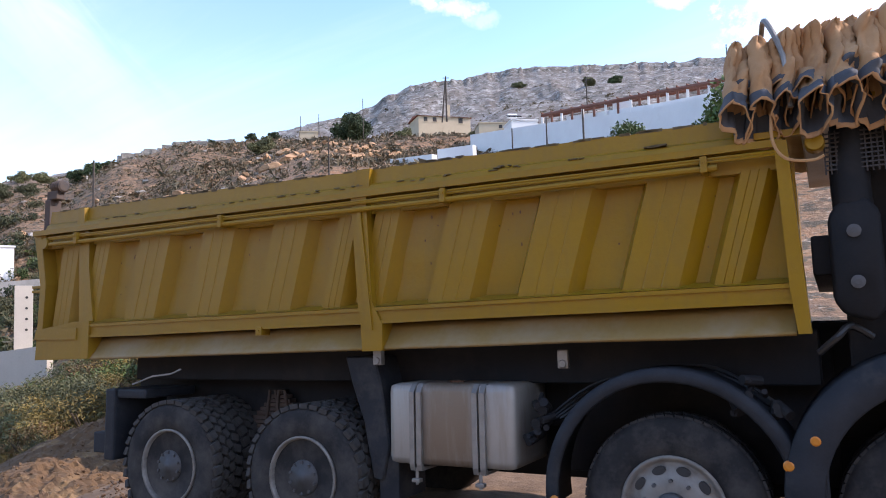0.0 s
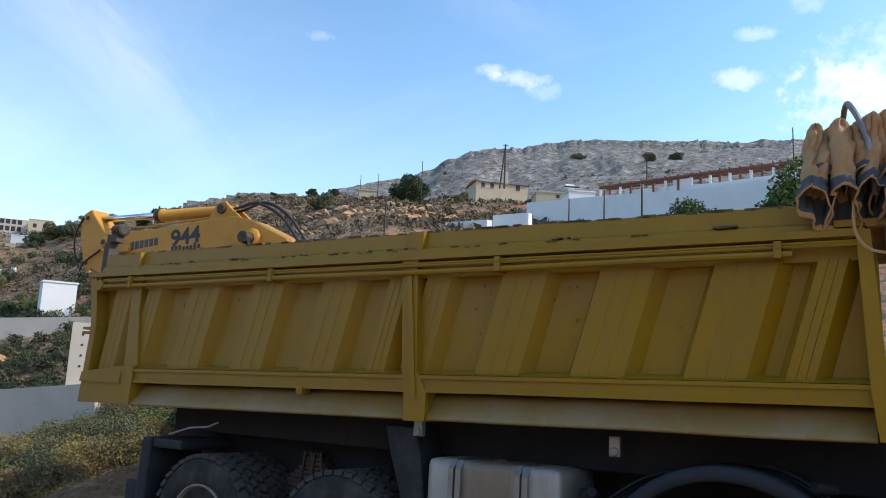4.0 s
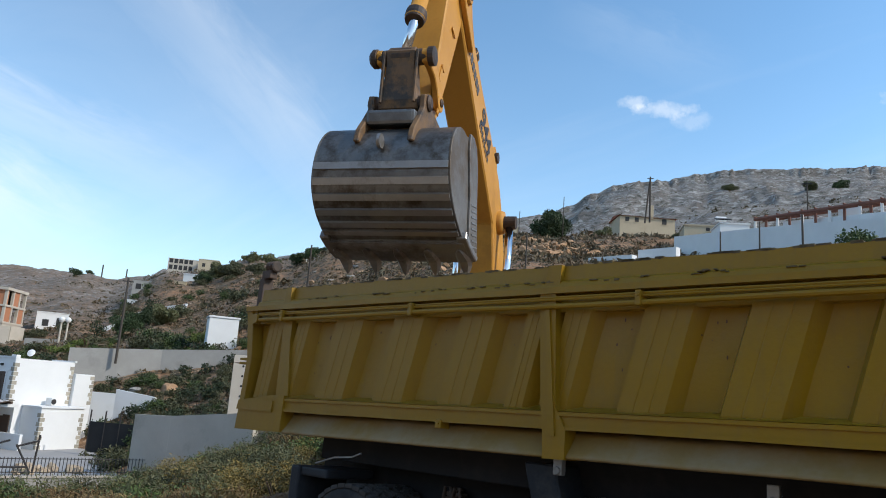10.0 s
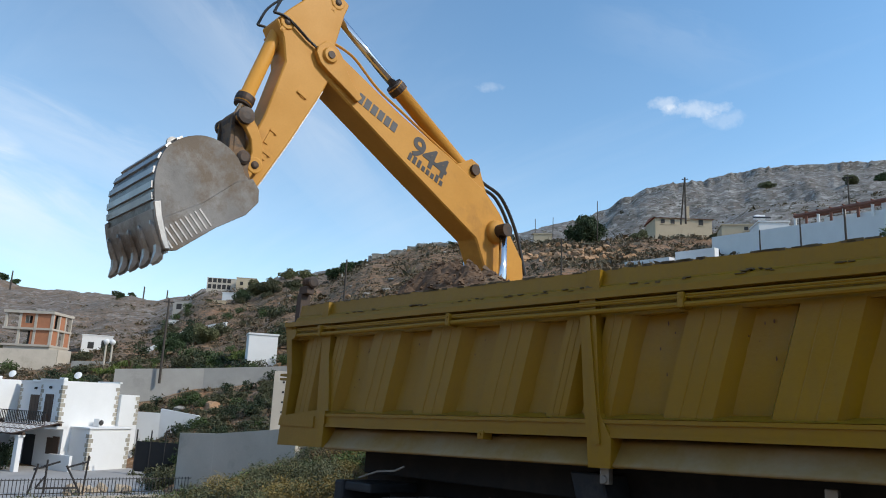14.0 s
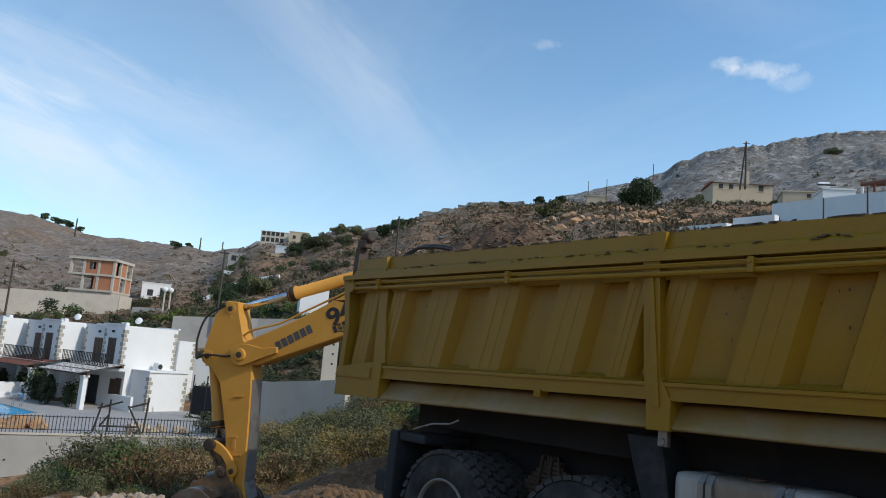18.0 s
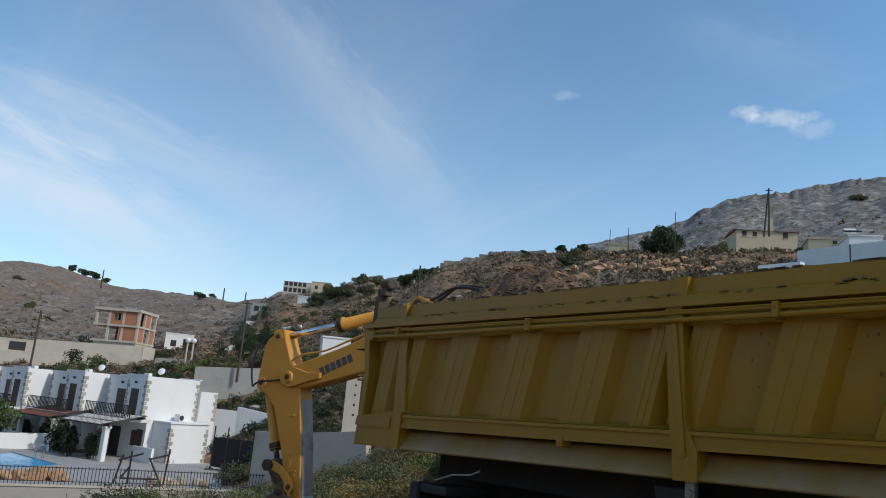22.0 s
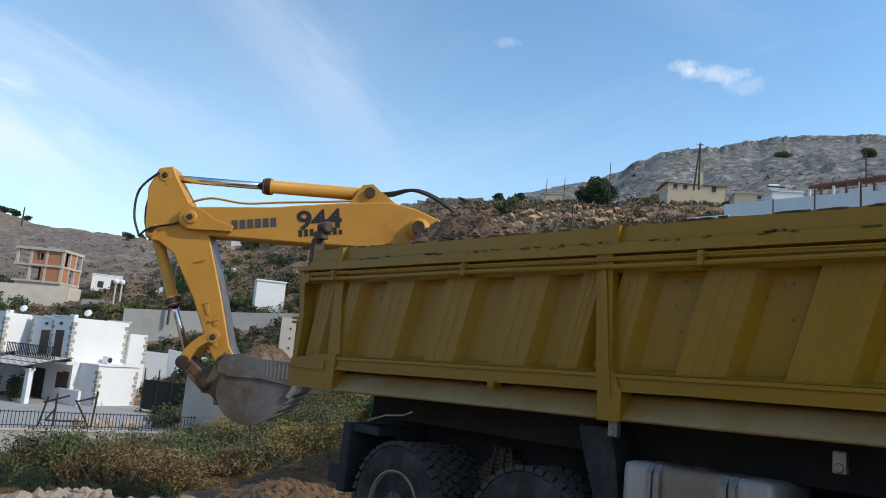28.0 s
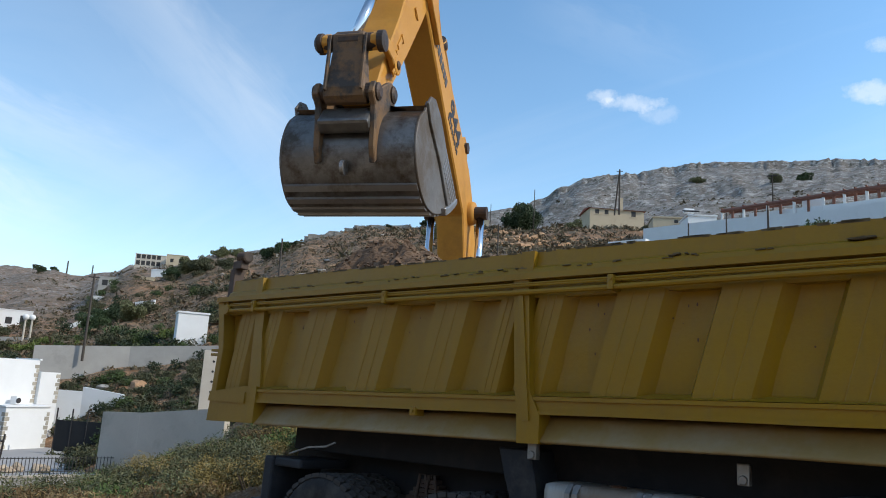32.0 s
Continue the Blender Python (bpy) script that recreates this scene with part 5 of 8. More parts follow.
for i in range(5):
    y = -0.78 + 0.39 * i
    bm = bmesh.new()
    rings = []
    for x, z, h in ((1.44, 0.40, 0.02), (1.47, 0.34, 0.06), (1.525, 0.20, 0.085), (1.56, 0.09, 0.088), (1.61, 0.03, 0.08), (1.67, 0.0, 0.055), (1.735, -0.02, 0.008)):
        rings.append([bm.verts.new((x + sx * 0.02, y + sy * h, z + sz * (h * 0.6 + 0.012))) for sx, sy, sz in ((0, -0.7, -1), (0, 0.7, -1), (0, 1, 0), (0.5, 0.55, 1), (0.5, -0.55, 1), (0, -1, 0))])
    for p, q in zip(rings, rings[1:]):
        for n in range(6):
            bm.faces.new((p[n], p[(n + 1) % 6], q[(n + 1) % 6], q[n]))
    bm.faces.new(rings[0][::-1])
    bm.faces.new(rings[-1])
    bmesh.ops.recalc_face_normals(bm, faces=bm.faces)
    part("tooth", bm, "bucket_bright", bucket, "pointed worn tooth")
for y in (-0.36, 0.29):
    ear = part("ear", prism(bmesh.new(), [(0.14, -0.08), (0.0, -0.16), (-0.14, -0.05), (-0.26, 0.28), (-0.42, 0.42), (-0.38, 0.58), (-0.22, 0.60), (-0.08, 0.74), (0.10, 0.94), (0.26, 1.02), (0.28, 0.86), (0.14, 0.4)], "y", y, y + 0.07, 0.012), "rust_worn", bucket, "rust-brown lifting ear")
bm = bmesh.new()
box(bm, -0.16, 0.02, -0.30, 0.30, 0.52, 0.80, 0.04)
part("torque_tube", bm, "bucket", bucket)
part("pin", lathe(bmesh.new(), ((0.06, -0.40), (0.10, -0.38), (0.10, 0.38), (0.06, 0.40)), "y", 16), "pin", bucket)
part("pin", lathe(bmesh.new(), ((0.06, -0.40), (0.10, -0.38), (0.10, 0.38), (0.06, 0.40)), "y", 16, Matrix.Translation((EAR[0], 0, EAR[1]))), "pin", bucket)
part("lifting_eye", lathe(bmesh.new(), ((0.05, -0.02), (0.085, -0.02), (0.085, 0.02), (0.05, 0.02)), "y", 16, Matrix.Translation((0.28, 0, 1.07))), "bucket_bright", bucket)


def ram(name, body_len, rod_len, r, where):
    """A hydraulic cylinder in two pieces that slide: x from its base pin."""
    a = new(name, None)
    a.parent = excavator
    bm = bmesh.new()
    lathe(bm, ((0.09, 0.0), (r, 0.10), (r, body_len - 0.16), (r + 0.03, body_len - 0.15), (r + 0.03, body_len), (r * 0.6, body_len + 0.02)), "x", 20)
    part("barrel", bm, "orange", a, "orange cylinder barrel", True)
    part("gland", lathe(bmesh.new(), ((r + 0.034, body_len - 0.13), (r + 0.038, body_len - 0.05), (r + 0.02, body_len + 0.03)), "x", 18), "pin", a)
    part("clevis", lathe(bmesh.new(), ((0.12, -0.14), (0.12, 0.14)), "y", 16), "orange", a)
    b = new(name + "_rod", None)
    b.parent = excavator
    part("chromed_bar", lathe(bmesh.new(), ((r * 0.58, 0.05), (r * 0.58, rod_len)), "x", 18), "chrome", b, "bright chromed rod", True)
    part("clevis", lathe(bmesh.new(), ((0.12, -0.12), (0.12, 0.12)), "y", 16), "pin", b)
    return a, b


stick_ram = ram("stick_cylinder", 2.05, 1.9, 0.125, 0)
bucket_ram = ram("bucket_cylinder", 1.45, 1.5, 0.105, 0)
hoist_left, hoist_right = ram("hoist_cylinder", 1.9, 1.7, 0.125, 0), ram("hoist_cylinder", 1.9, 1.7, 0.125, 0)
link_bar = new("tilt_lever", None)
link_bar.parent = excavator
for y in (-0.33, 0.25):
    part("lever_plate", prism(bmesh.new(), [(-0.11, -0.05), (-0.11, 0.05), (0.0, 0.12), (0.18, 0.17), (0.36, 0.19), (0.54, 0.17), (0.69, 0.12), (0.79, 0.04), (0.79, -0.04), (0.69, -0.11), (0.54, -0.02), (0.36, 0.03), (0.18, 0.0), (0.0, -0.11)], "y", y, y + 0.08, 0.012), "orange", link_bar)
part("cross_bar", lathe(bmesh.new(), ((0.05, -0.43), (0.08, -0.42), (0.12, -0.38), (0.12, -0.33), (0.09, -0.32), (0.10, -0.24), (0.11, 0.0), (0.10, 0.24), (0.09, 0.32), (0.12, 0.33), (0.12, 0.40), (0.06, 0.41)), "y", 18, Matrix.Translation((0.69, 0, 0))), "pin", link_bar, "greasy cross bar")
push_bar = new("push_link", None)
push_bar.parent = excavator
bm = bmesh.new()
rings = []
for x, w, h in ((-0.11, 0.17, 0.06), (-0.04, 0.19, 0.12), (0.12, 0.185, 0.10), (0.40, 0.215, 0.10), (0.58, 0.245, 0.13), (0.68, 0.25, 0.11), (0.73, 0.24, 0.04)):
    rings.append([bm.verts.new((x, y * w, z * h)) for y, z in ((-1, -0.7), (-0.92, -1), (0.92, -1), (1, -0.7), (1, 0.7), (0.92, 1), (-0.92, 1), (-1, 0.7))])
for p, q in zip(rings, rings[1:]):
    for n in range(8):
        bm.faces.new((p[n], p[(n + 1) % 8], q[(n + 1) % 8], q[n]))
bm.faces.new(rings[0][::-1])
bm.faces.new(rings[-1])
bmesh.ops.recalc_face_normals(bm, faces=bm.faces)
casting = part("link_casting", bm, "rust_worn", push_bar, "worn brown cast link, wider at the bucket")
for y in (-0.225, 0.195):
    part("casting_web", prism(bmesh.new(), [(-0.05, 0.12), (0.3, 0.145), (0.62, 0.165), (0.62, 0.10), (-0.05, 0.08)], "y", y, y + 0.03, 0.005), "rust_worn", casting)
# hoses along the arm
for y, lift in ((0.10, 0.05), (-0.10, 0.08)):
    part("hose", tube(bmesh.new(), curve([(1.2, y * 1.5, 1.30), (1.9, y, 1.62 + lift * 2), (2.6, y, 1.75 + lift * 2), (3.05, y, 1.66), (3.3, y, 1.55)], 8), 0.032, 8), "hose", boom)
part("hose", tube(bmesh.new(), curve([(6.55, 0.2, 0.30), (6.2, 0.22, 0.48), (5.6, 0.2, 0.58), (5.0, 0.18, 0.80), (4.2, 0.18, 1.08), (3.6, 0.18, 1.30)], 8), 0.022, 6), "orange", boom)
for y in (0.26, -0.26):
    part("hose", tube(bmesh.new(), curve([(-0.05, y, -0.2), (0.02, y + 0.02, 0.3), (-0.02, y + 0.02, 0.80), (0.06, y, 1.02)], 8), 0.022, 6), "hose", stick)
    part("hose", tube(bmesh.new(), curve([(0.06, y, 1.02), (-0.35, y, 1.02), (-0.8, y, 0.82), (-1.02, y, 0.40)], 8), 0.022, 6), "hose", stick)
# house, cab and tracks
upper = new("upper_structure", None)
upper.parent = excavator
part("engine_house", boxed(-3.0, 0.9, -1.4, 1.4, 1.35, 2.55, bevel=0.08), "orange", upper)
part("counterweight", boxed(-3.5, -2.4, -1.45, 1.45, 1.35, 2.5, bevel=0.15), "orange", upper)
part("cab", boxed(0.1, 1.6, 0.5, 1.4, 1.35, 3.35, bevel=0.08), "orange", upper)
part("boom_foot", boxed(-0.2, 0.6, -0.42, -0.31, 1.5, 2.72, bevel=0.03), "orange", upper)
part("boom_foot", boxed(-0.2, 0.6, 0.31, 0.42, 1.5, 2.72, bevel=0.03), "orange", upper)
for y in (-1.5, 0.95):
    bm = bmesh.new()
    prism(bm, [(-2.3, 0.45), (-2.1, 0.1), (2.1, 0.1), (2.3, 0.45), (2.1, 0.9), (-2.1, 0.9)], "y", y, y + 0.55, 0.05)
    part("track", bm, "pin", excavator)
part("track_frame", boxed(-1.2, 1.2, -1.0, 1.0, 0.5, 1.3, bevel=0.05), "pin", excavator)

# ---- plants ----
def leaf_cloud(blobs, per, size, seed, flat=0.0, slim=0.5):
    """Vertices and faces of many small leaves spread through and over the given blobs (centre, radii)."""
    rng = np.random.default_rng(seed)
    vs, fs = [], []
    for c, r in blobs:
        n = max(int(per * r[0] * r[2]), 12)
        d = rng.normal(size=(n, 3))
        d /= np.linalg.norm(d, axis=1)[:, None]
        rad = rng.uniform(0.45, 1.08, n) ** 0.6
        p = np.array(c) + d * rad[:, None] * np.array(r) * (1 + 0.22 * np.sin(d[:, :1] * 7 + seed) * np.cos(d[:, 1:2] * 6))
        a = rng.normal(size=(n, 3)) + d * flat
        a /= np.linalg.norm(a, axis=1)[:, None]
        b = np.cross(a, rng.normal(size=(n, 3)))
        b /= np.linalg.norm(b, axis=1)[:, None]
        s = size * rng.uniform(0.55, 1.35, n)[:, None]
        base = len(vs)
        quad = np.stack([p - a * s, p - b * s * slim, p + a * s, p + b * s * slim], 1).reshape(-1, 3)
        vs.extend(map(tuple, quad))
        fs.extend((base + 4 * i, base + 4 * i + 1, base + 4 * i + 2, base + 4 * i + 3) for i in range(n))
    return vs, fs


def mesh_of(name, vs, fs, mat):
    me = bpy.data.meshes.new(name)
    me.from_pydata(vs, [], fs)
    me.materials.append(M[mat])
    return me


def child(name, me, parent, label=""):
    ob = new(name, me)
    ob.parent = parent
    if label:
        ob["label"] = label
    return ob


def bush(mat, seed, wide, tall, label, group, leaf=0.05, dense=520, slim=0.5):
    """A low shrub: some stems and a ragged mass of leaves."""
    rng = random.Random(seed)
    ob = thing("bush", pose(0, 0, -60), label, "bush", group)
    blobs = []
    for k in range(rng.randint(5, 8)):
        a, d = rng.uniform(0, math.tau), rng.uniform(0, wide * 0.6)
        r = rng.uniform(0.28, 0.5) * wide
        blobs.append(((d * math.cos(a), d * math.sin(a), tall * rng.uniform(0.35, 0.75)), (r, r, tall * rng.uniform(0.28, 0.42))))
    child("crown", mesh_of("crown", *leaf_cloud(blobs, dense / max(wide * tall, 0.3), leaf, seed, 0.0, slim), mat), ob)
    bm = bmesh.new()
    for k in range(7):
        a = rng.uniform(0, math.tau)
        rod(bm, (0, 0, -0.3), (wide * 0.5 * math.cos(a), wide * 0.5 * math.sin(a), tall * 0.7), 0.03 * wide, 5, 0.008)
    part("stem", bm, "trunk", ob)
    return ob


def tree(mat, seed, wide, tall, trunk, label, group, leaf=0.16, dense=420, flat=0.6):
    """A tapered trunk with limbs and an open crown of leaf clumps."""
    rng = random.Random(seed)
    ob = thing("tree", pose(0, 0, -60), label, "tree", group)
    bm = bmesh.new()
    top = Vector((0.1 * wide * rng.uniform(-1, 1), 0, trunk))
    rod(bm, (0, 0, -0.6), top, 0.05 * tall, 8, 0.03 * tall)
    blobs = []
    for k in range(rng.randint(9, 13)):
        a, d, h = rng.uniform(0, math.tau), rng.uniform(0.1, 0.75) * wide, rng.uniform(trunk * 0.9, tall * 0.9)
        e = Vector((d * math.cos(a), d * math.sin(a), h))
        rod(bm, top - Vector((0, 0, trunk * 0.2)), e, 0.018 * tall, 5, 0.006 * tall)
        r = rng.uniform(0.26, 0.45) * wide
        blobs.append((tuple(e), (r, r, r * flat)))
    part("trunk", bm, "trunk", ob)
    child("crown", mesh_of("crown", *leaf_cloud(blobs, dense / max(wide, 0.5), leaf, seed), mat), ob)
    return ob


def put(ob, where, scale=1.0, turn=0.0):
    c = copy_thing(ob, pose(where[0], where[1], where[2], 0, 0, turn))
    c.scale = (scale, scale, scale)
    return c


rp = random.Random(21)
SLOPE = "scrub on the slope"
scrub = [bush("leaf_dry", 1, 1.0, 1.0, "mustard dry shrub on the slope", SLOPE, 0.04, 2600, 0.24), bush("leaf_rust", 2, 1.1, 0.75, "rusty brown low shrub on the slope", SLOPE, 0.04, 2400, 0.24),
         bush("leaf_olive", 3, 1.0, 1.1, "grey-green shrub on the slope", SLOPE, 0.045, 2600, 0.26), bush("leaf_green", 4, 0.9, 0.9, "dark green leafy shrub on the slope", SLOPE, 0.045, 2200, 0.35),
         bush("leaf_straw", 5, 1.2, 0.8, "straw-coloured dry shrub on the slope", SLOPE, 0.05, 2400, 0.16), bush("leaf_rust", 6, 0.8, 0.6, "brown cushion shrub on the slope", SLOPE, 0.035, 2400, 0.3)]
# band of scrub below the yard's edge
for k in range(270):
    az = rp.uniform(53, 80)
    r = rp.uniform(16.5, 33)
    if az < 61:
        b = rp.choice((0, 0, 4, 2, 0, 1))
    elif az < 70:
        b = rp.choice((1, 2, 3, 1, 5, 4))
    else:
        b = rp.choice((2, 3, 1, 2, 5, 2))
    w = polar(az, r)
    sc = rp.uniform(0.6, 1.15) * (0.6 if r < 18.5 else 1.3)
    if az > 73:
        sc *= max(0.3, 1 - (az - 73) / 9)
    put(scrub[b], (w.x, w.y, w.z - 0.15), sc, rp.uniform(0, 360))
for az, r, b, sc in ((57.5, 19.5, 0, 1.25), (56.0, 20, 0, 1.4), (58.6, 20, 4, 1.2), (59.8, 21, 1, 1.2), (55.0, 20.5, 2, 1.3), (58.0, 24, 2, 1.4), (61.5, 24, 1, 1.2), (57.0, 25, 4, 1.5), (54.5, 24, 2, 1.6), (56.4, 28, 2, 1.5), (60, 29, 4, 1.3), (71.5, 22, 2, 1.3), (72.8, 23, 2, 1.1), (69, 26, 1, 1.4), (66.5, 27, 2, 1.3), (65, 29, 3, 1.5)):
    w = polar(az, r)
    put(scrub[b], (w.x, w.y, w.z - 0.1), sc, rp.uniform(0, 360))
for k in range(100):
    az, r = rp.uniform(50.5, 63.5), rp.uniform(26, 37)
    w = polar(az, r)
    put(scrub[rp.choice((0, 1, 2, 2, 3, 1, 5))], (w.x, w.y, w.z - 0.1), rp.uniform(0.8, 1.6), rp.uniform(0, 360))
garden = [bush("leaf_green", 11, 1.6, 1.7, "green garden shrub on the terraces", "shrubs on the terraces", 0.13, 700), bush("leaf_olive", 12, 1.6, 1.5, "olive-green shrub on the terraces", "shrubs on the terraces", 0.13, 700),
          bush("leaf_lime", 13, 1.5, 1.0, "yellow-green shrub on the terraces", "shrubs on the terraces", 0.12, 700), bush("leaf_dark", 14, 1.7, 2.0, "dark green shrub on the terraces", "shrubs on the terraces", 0.14, 700)]
far_v, far_f, far_m, crowns = [], [], [], []
for g_ in garden:
    me = [o for o in g_.children if o.name.startswith("crown")][0].data
    co = np.empty(len(me.vertices) * 3)
    me.vertices.foreach_get("co", co)
    crowns.append(co.reshape(-1, 3))


def far_shrub(b, w, scale, turn, drop=0.2):
    """Adds one shrub of the far terraces to their common mass."""
    c, s_ = math.cos(turn), math.sin(turn)
    q = crowns[b] * scale @ np.array(((c, s_, 0), (-s_, c, 0), (0, 0, 1)))
    n0 = len(far_v)
    far_v.extend(map(tuple, q + np.array((w.x, w.y, w.z - drop))))
    n = len(q) // 4
    far_f.extend((n0 + 4 * i, n0 + 4 * i + 1, n0 + 4 * i + 2, n0 + 4 * i + 3) for i in range(n))
    far_m.extend([b] * n)


for k in range(240):
    az = rp.uniform(56.5, 87)
    r = rp.uniform(79, 112) if az > 66 else rp.uniform(78, 100)
    far_shrub(rp.choice((0, 0, 1, 2, 2, 3, 1)), polar(az, r), rp.uniform(0.6, 1.15), rp.uniform(0, 6.2))
for k in range(190):
    far_shrub(rp.choice((0, 1, 1, 1, 3)), polar(rp.uniform(56.0, 67.0), rp.uniform(46, 73)), rp.uniform(0.3, 0.75), rp.uniform(0, 6.2), 0.3)
for k in range(60):
    far_shrub(rp.choice((1, 3, 1, 0)), polar(rp.uniform(56, 80), rp.uniform(112, 215)), rp.uniform(0.7, 1.5), rp.uniform(0, 6.2), 0.3)
me = bpy.data.meshes.new("terrace_shrubs")
me.from_pydata(far_v, [], far_f)
for m_ in ("leaf_green", "leaf_olive", "leaf_lime", "leaf_dark"):
    me.materials.append(M[m_])
me.polygons.foreach_set("material_index", far_m)
tagged(new("terrace_shrubs", me), "green and yellow shrubs over the terraces above the villas", "shrubs", kind="stuff")
trees = [tree("leaf_dark", 31, 3.6, 5.2, 1.2, "dark round-headed tree on the hillside", "hillside trees", 0.15, 2600, 0.75), tree("leaf_olive", 32, 3.0, 3.2, 0.6, "olive-green spreading tree on the hillside", "hillside trees", 0.15, 2200, 0.7),
         tree("leaf_dark", 33, 2.6, 3.0, 0.8, "small dark tree on the skyline", "hillside trees", 0.18, 1500, 0.6), tree("leaf_green", 34, 2.2, 3.4, 0.7, "light green young tree beside a white wall", "hillside trees", 0.09, 2200, 0.9)]
for az, r, b, sc in ((34.3, 112, 0, 1.15), (34.7, 113, 0, 0.85), (41.8, 116, 1, 0.95), (42.3, 150, 2, 0.62), (30.7, 116, 1, 0.72), (40.7, 165, 2, 0.9), (39.5, 168, 2, 0.5), (53.3, 185, 2, 1.1), (52.4, 180, 2, 0.8), (54.4, 188, 2, 1.1),
                     (56.3, 205, 1, 1.1), (58.0, 215, 1, 1.0), (60.2, 190, 1, 1.3), (61.0, 185, 0, 0.8), (59.0, 180, 1, 1.2), (57.2, 165, 1, 0.9), (47.2, 168, 2, 0.55), (13.0, 52, 3, 1.18), (7.4, 46, 3, 1.25), (6.2, 46, 3, 1.65), (5.0, 45, 3, 1.9),
                     (64.5, 120, 0, 0.8), (65.6, 118, 0, 0.9), (63.5, 112, 1, 0.9), (69.6, 520, 2, 1.9), (68.8, 520, 2, 1.6), (66.3, 500, 2, 1.9), (65.4, 510, 2, 1.7), (63.9, 500, 2, 2.0), (78.4, 600, 2, 1.8), (76.9, 600, 2, 2.0), (76.2, 600, 2, 1.6), (77.6, 600, 2, 1.8), (62.6, 480, 2, 1.6), (81.4, 420, 1, 1.1), (80.6, 300, 1, 0.9),
                     (21.2, 420, 1, 1.7), (15.8, 380, 1, 1.6), (14.0, 420, 2, 1.9), (25.0, 118, 1, 0.4), (45.2, 150, 2, 0.35), (50.0, 172, 2, 0.4)):
    w = polar(az, r)
    put(trees[b], (w.x, w.y, w.z), sc, rp.uniform(0, 360))
for ob in scrub + garden + trees:
    for o in list(ob.children_recursive) + [ob]:
        bpy.data.objects.remove(o)


def build_scrub():
    """Uncountable dry tufts over the hillsides."""
    rng = np.random.default_rng(5)
    vs, fs = [], []
    n = 0
    while n < 24000:
        az = rng.uniform(2, 88)
        r = math.exp(rng.triangular(math.log(48), math.log(90), math.log(460)))
        if 66 < az and r < 84:
            continue
        if noise.noise(polar(az, r, 0) * 0.05) + noise.noise(polar(az, r, 0) * 0.21) * 0.6 < rng.uniform(-0.7, 0.3):
            continue
        w = polar(az, r)
        s = rng.gamma(3.0, 0.085) * (0.75 + r / 190)
        k = 14
        d = rng.normal(size=(k, 3))
        d /= np.linalg.norm(d, axis=1)[:, None]
        d[:, 2] = abs(d[:, 2])
        base = len(vs)
        c = np.array(w) + d * s * np.array((1, 1, 0.62))
        a, b = rng.normal(size=(k, 3)) * s * 0.26, rng.normal(size=(k, 3)) * s * 0.26
        vs.extend(map(tuple, np.stack([c - a, c + b, c + a], 1).reshape(-1, 3)))
        fs.extend((base + 3 * i, base + 3 * i + 1, base + 3 * i + 2) for i in range(k))
        n += 1
    me = mesh_of("hillside_scrub", vs, fs, "leaf_scrub")
    tagged(new("hillside_scrub", me), "dry brown tufts and thorny cushions over the hillside", "scrub", kind="stuff")


build_scrub()

# ---- rocks, spoil and clods ----
def rock_mesh(name, seed, mat, sub=3, rough=0.35):
    bm = bmesh.new()
    bmesh.ops.create_icosphere(bm, subdivisions=sub, radius=1.0)
    o = Vector((seed * 7.3, seed * 1.7, 0))
    for v in bm.verts:
        n = noise.noise(v.co * 1.1 + o) * rough + noise.noise(v.co * 2.7 + o) * rough * 0.5
        c = v.co * (1 + n)
        # broken faces
        for k in range(7):
            d = Vector((math.sin(seed * 3 + k * 2.1), math.cos(seed * 5 + k * 1.3), math.sin(seed + k * 4.0))).normalized()
            over = c.dot(d) - 0.62
            if over > 0:
                c -= d * over
        v.co = c * (1 + 0.10 * noise.noise(c * 4.3 + o) + 0.07 * noise.noise(c * 9.1 + o))
    me = bpy.data.meshes.new(name)
    bm.to_mesh(me)
    bm.free()
    me.materials.append(M[mat])
    return me


def block_mesh(name, seed, mat):
    """A weathered block of bedded limestone."""
    bm = bmesh.new()
    bmesh.ops.create_cube(bm, size=2.0)
    bmesh.ops.subdivide_edges(bm, edges=list(bm.edges), cuts=4, use_grid_fill=True)
    o = Vector((seed * 3.1, seed * 5.7, 0))
    for v in bm.verts:
        c = v.co
        bed = 0.10 * noise.noise(Vector((0, 0, c.z * 3.5)) + o)
        v.co = c * (0.94 + bed + 0.16 * noise.noise(c * 0.9 + o) + 0.09 * noise.noise(c * 2.6 + o))
    me = bpy.data.meshes.new(name)
    bm.to_mesh(me)
    bm.free()
    me.materials.append(M[mat])
    return me


rr_ = random.Random(77)
pale = [rock_mesh("rock", s, "rock") for s in range(6)]
grey = [rock_mesh("outcrop", s + 40, "rock_grey") for s in range(5)]
bedded = [block_mesh("outcrop", s, "rock_grey") for s in range(6)]
chalk = [rock_mesh("rock", s + 20, "rock_white", 3, 0.5) for s in range(7)]
ochre = [rock_mesh("boulder", s + 9, "rock_orange") for s in range(4)]


def rock(me, p, sx, sy, sz, turn, label, group, name="rock"):
    ob = tagged(new(name, me), label, "rock", group)
    ob.matrix_world = pose(p[0], p[1], p[2], rr_.uniform(-25, 25), rr_.uniform(-25, 25), turn) @ Matrix.Diagonal((sx, sy, sz, 1))
    return ob


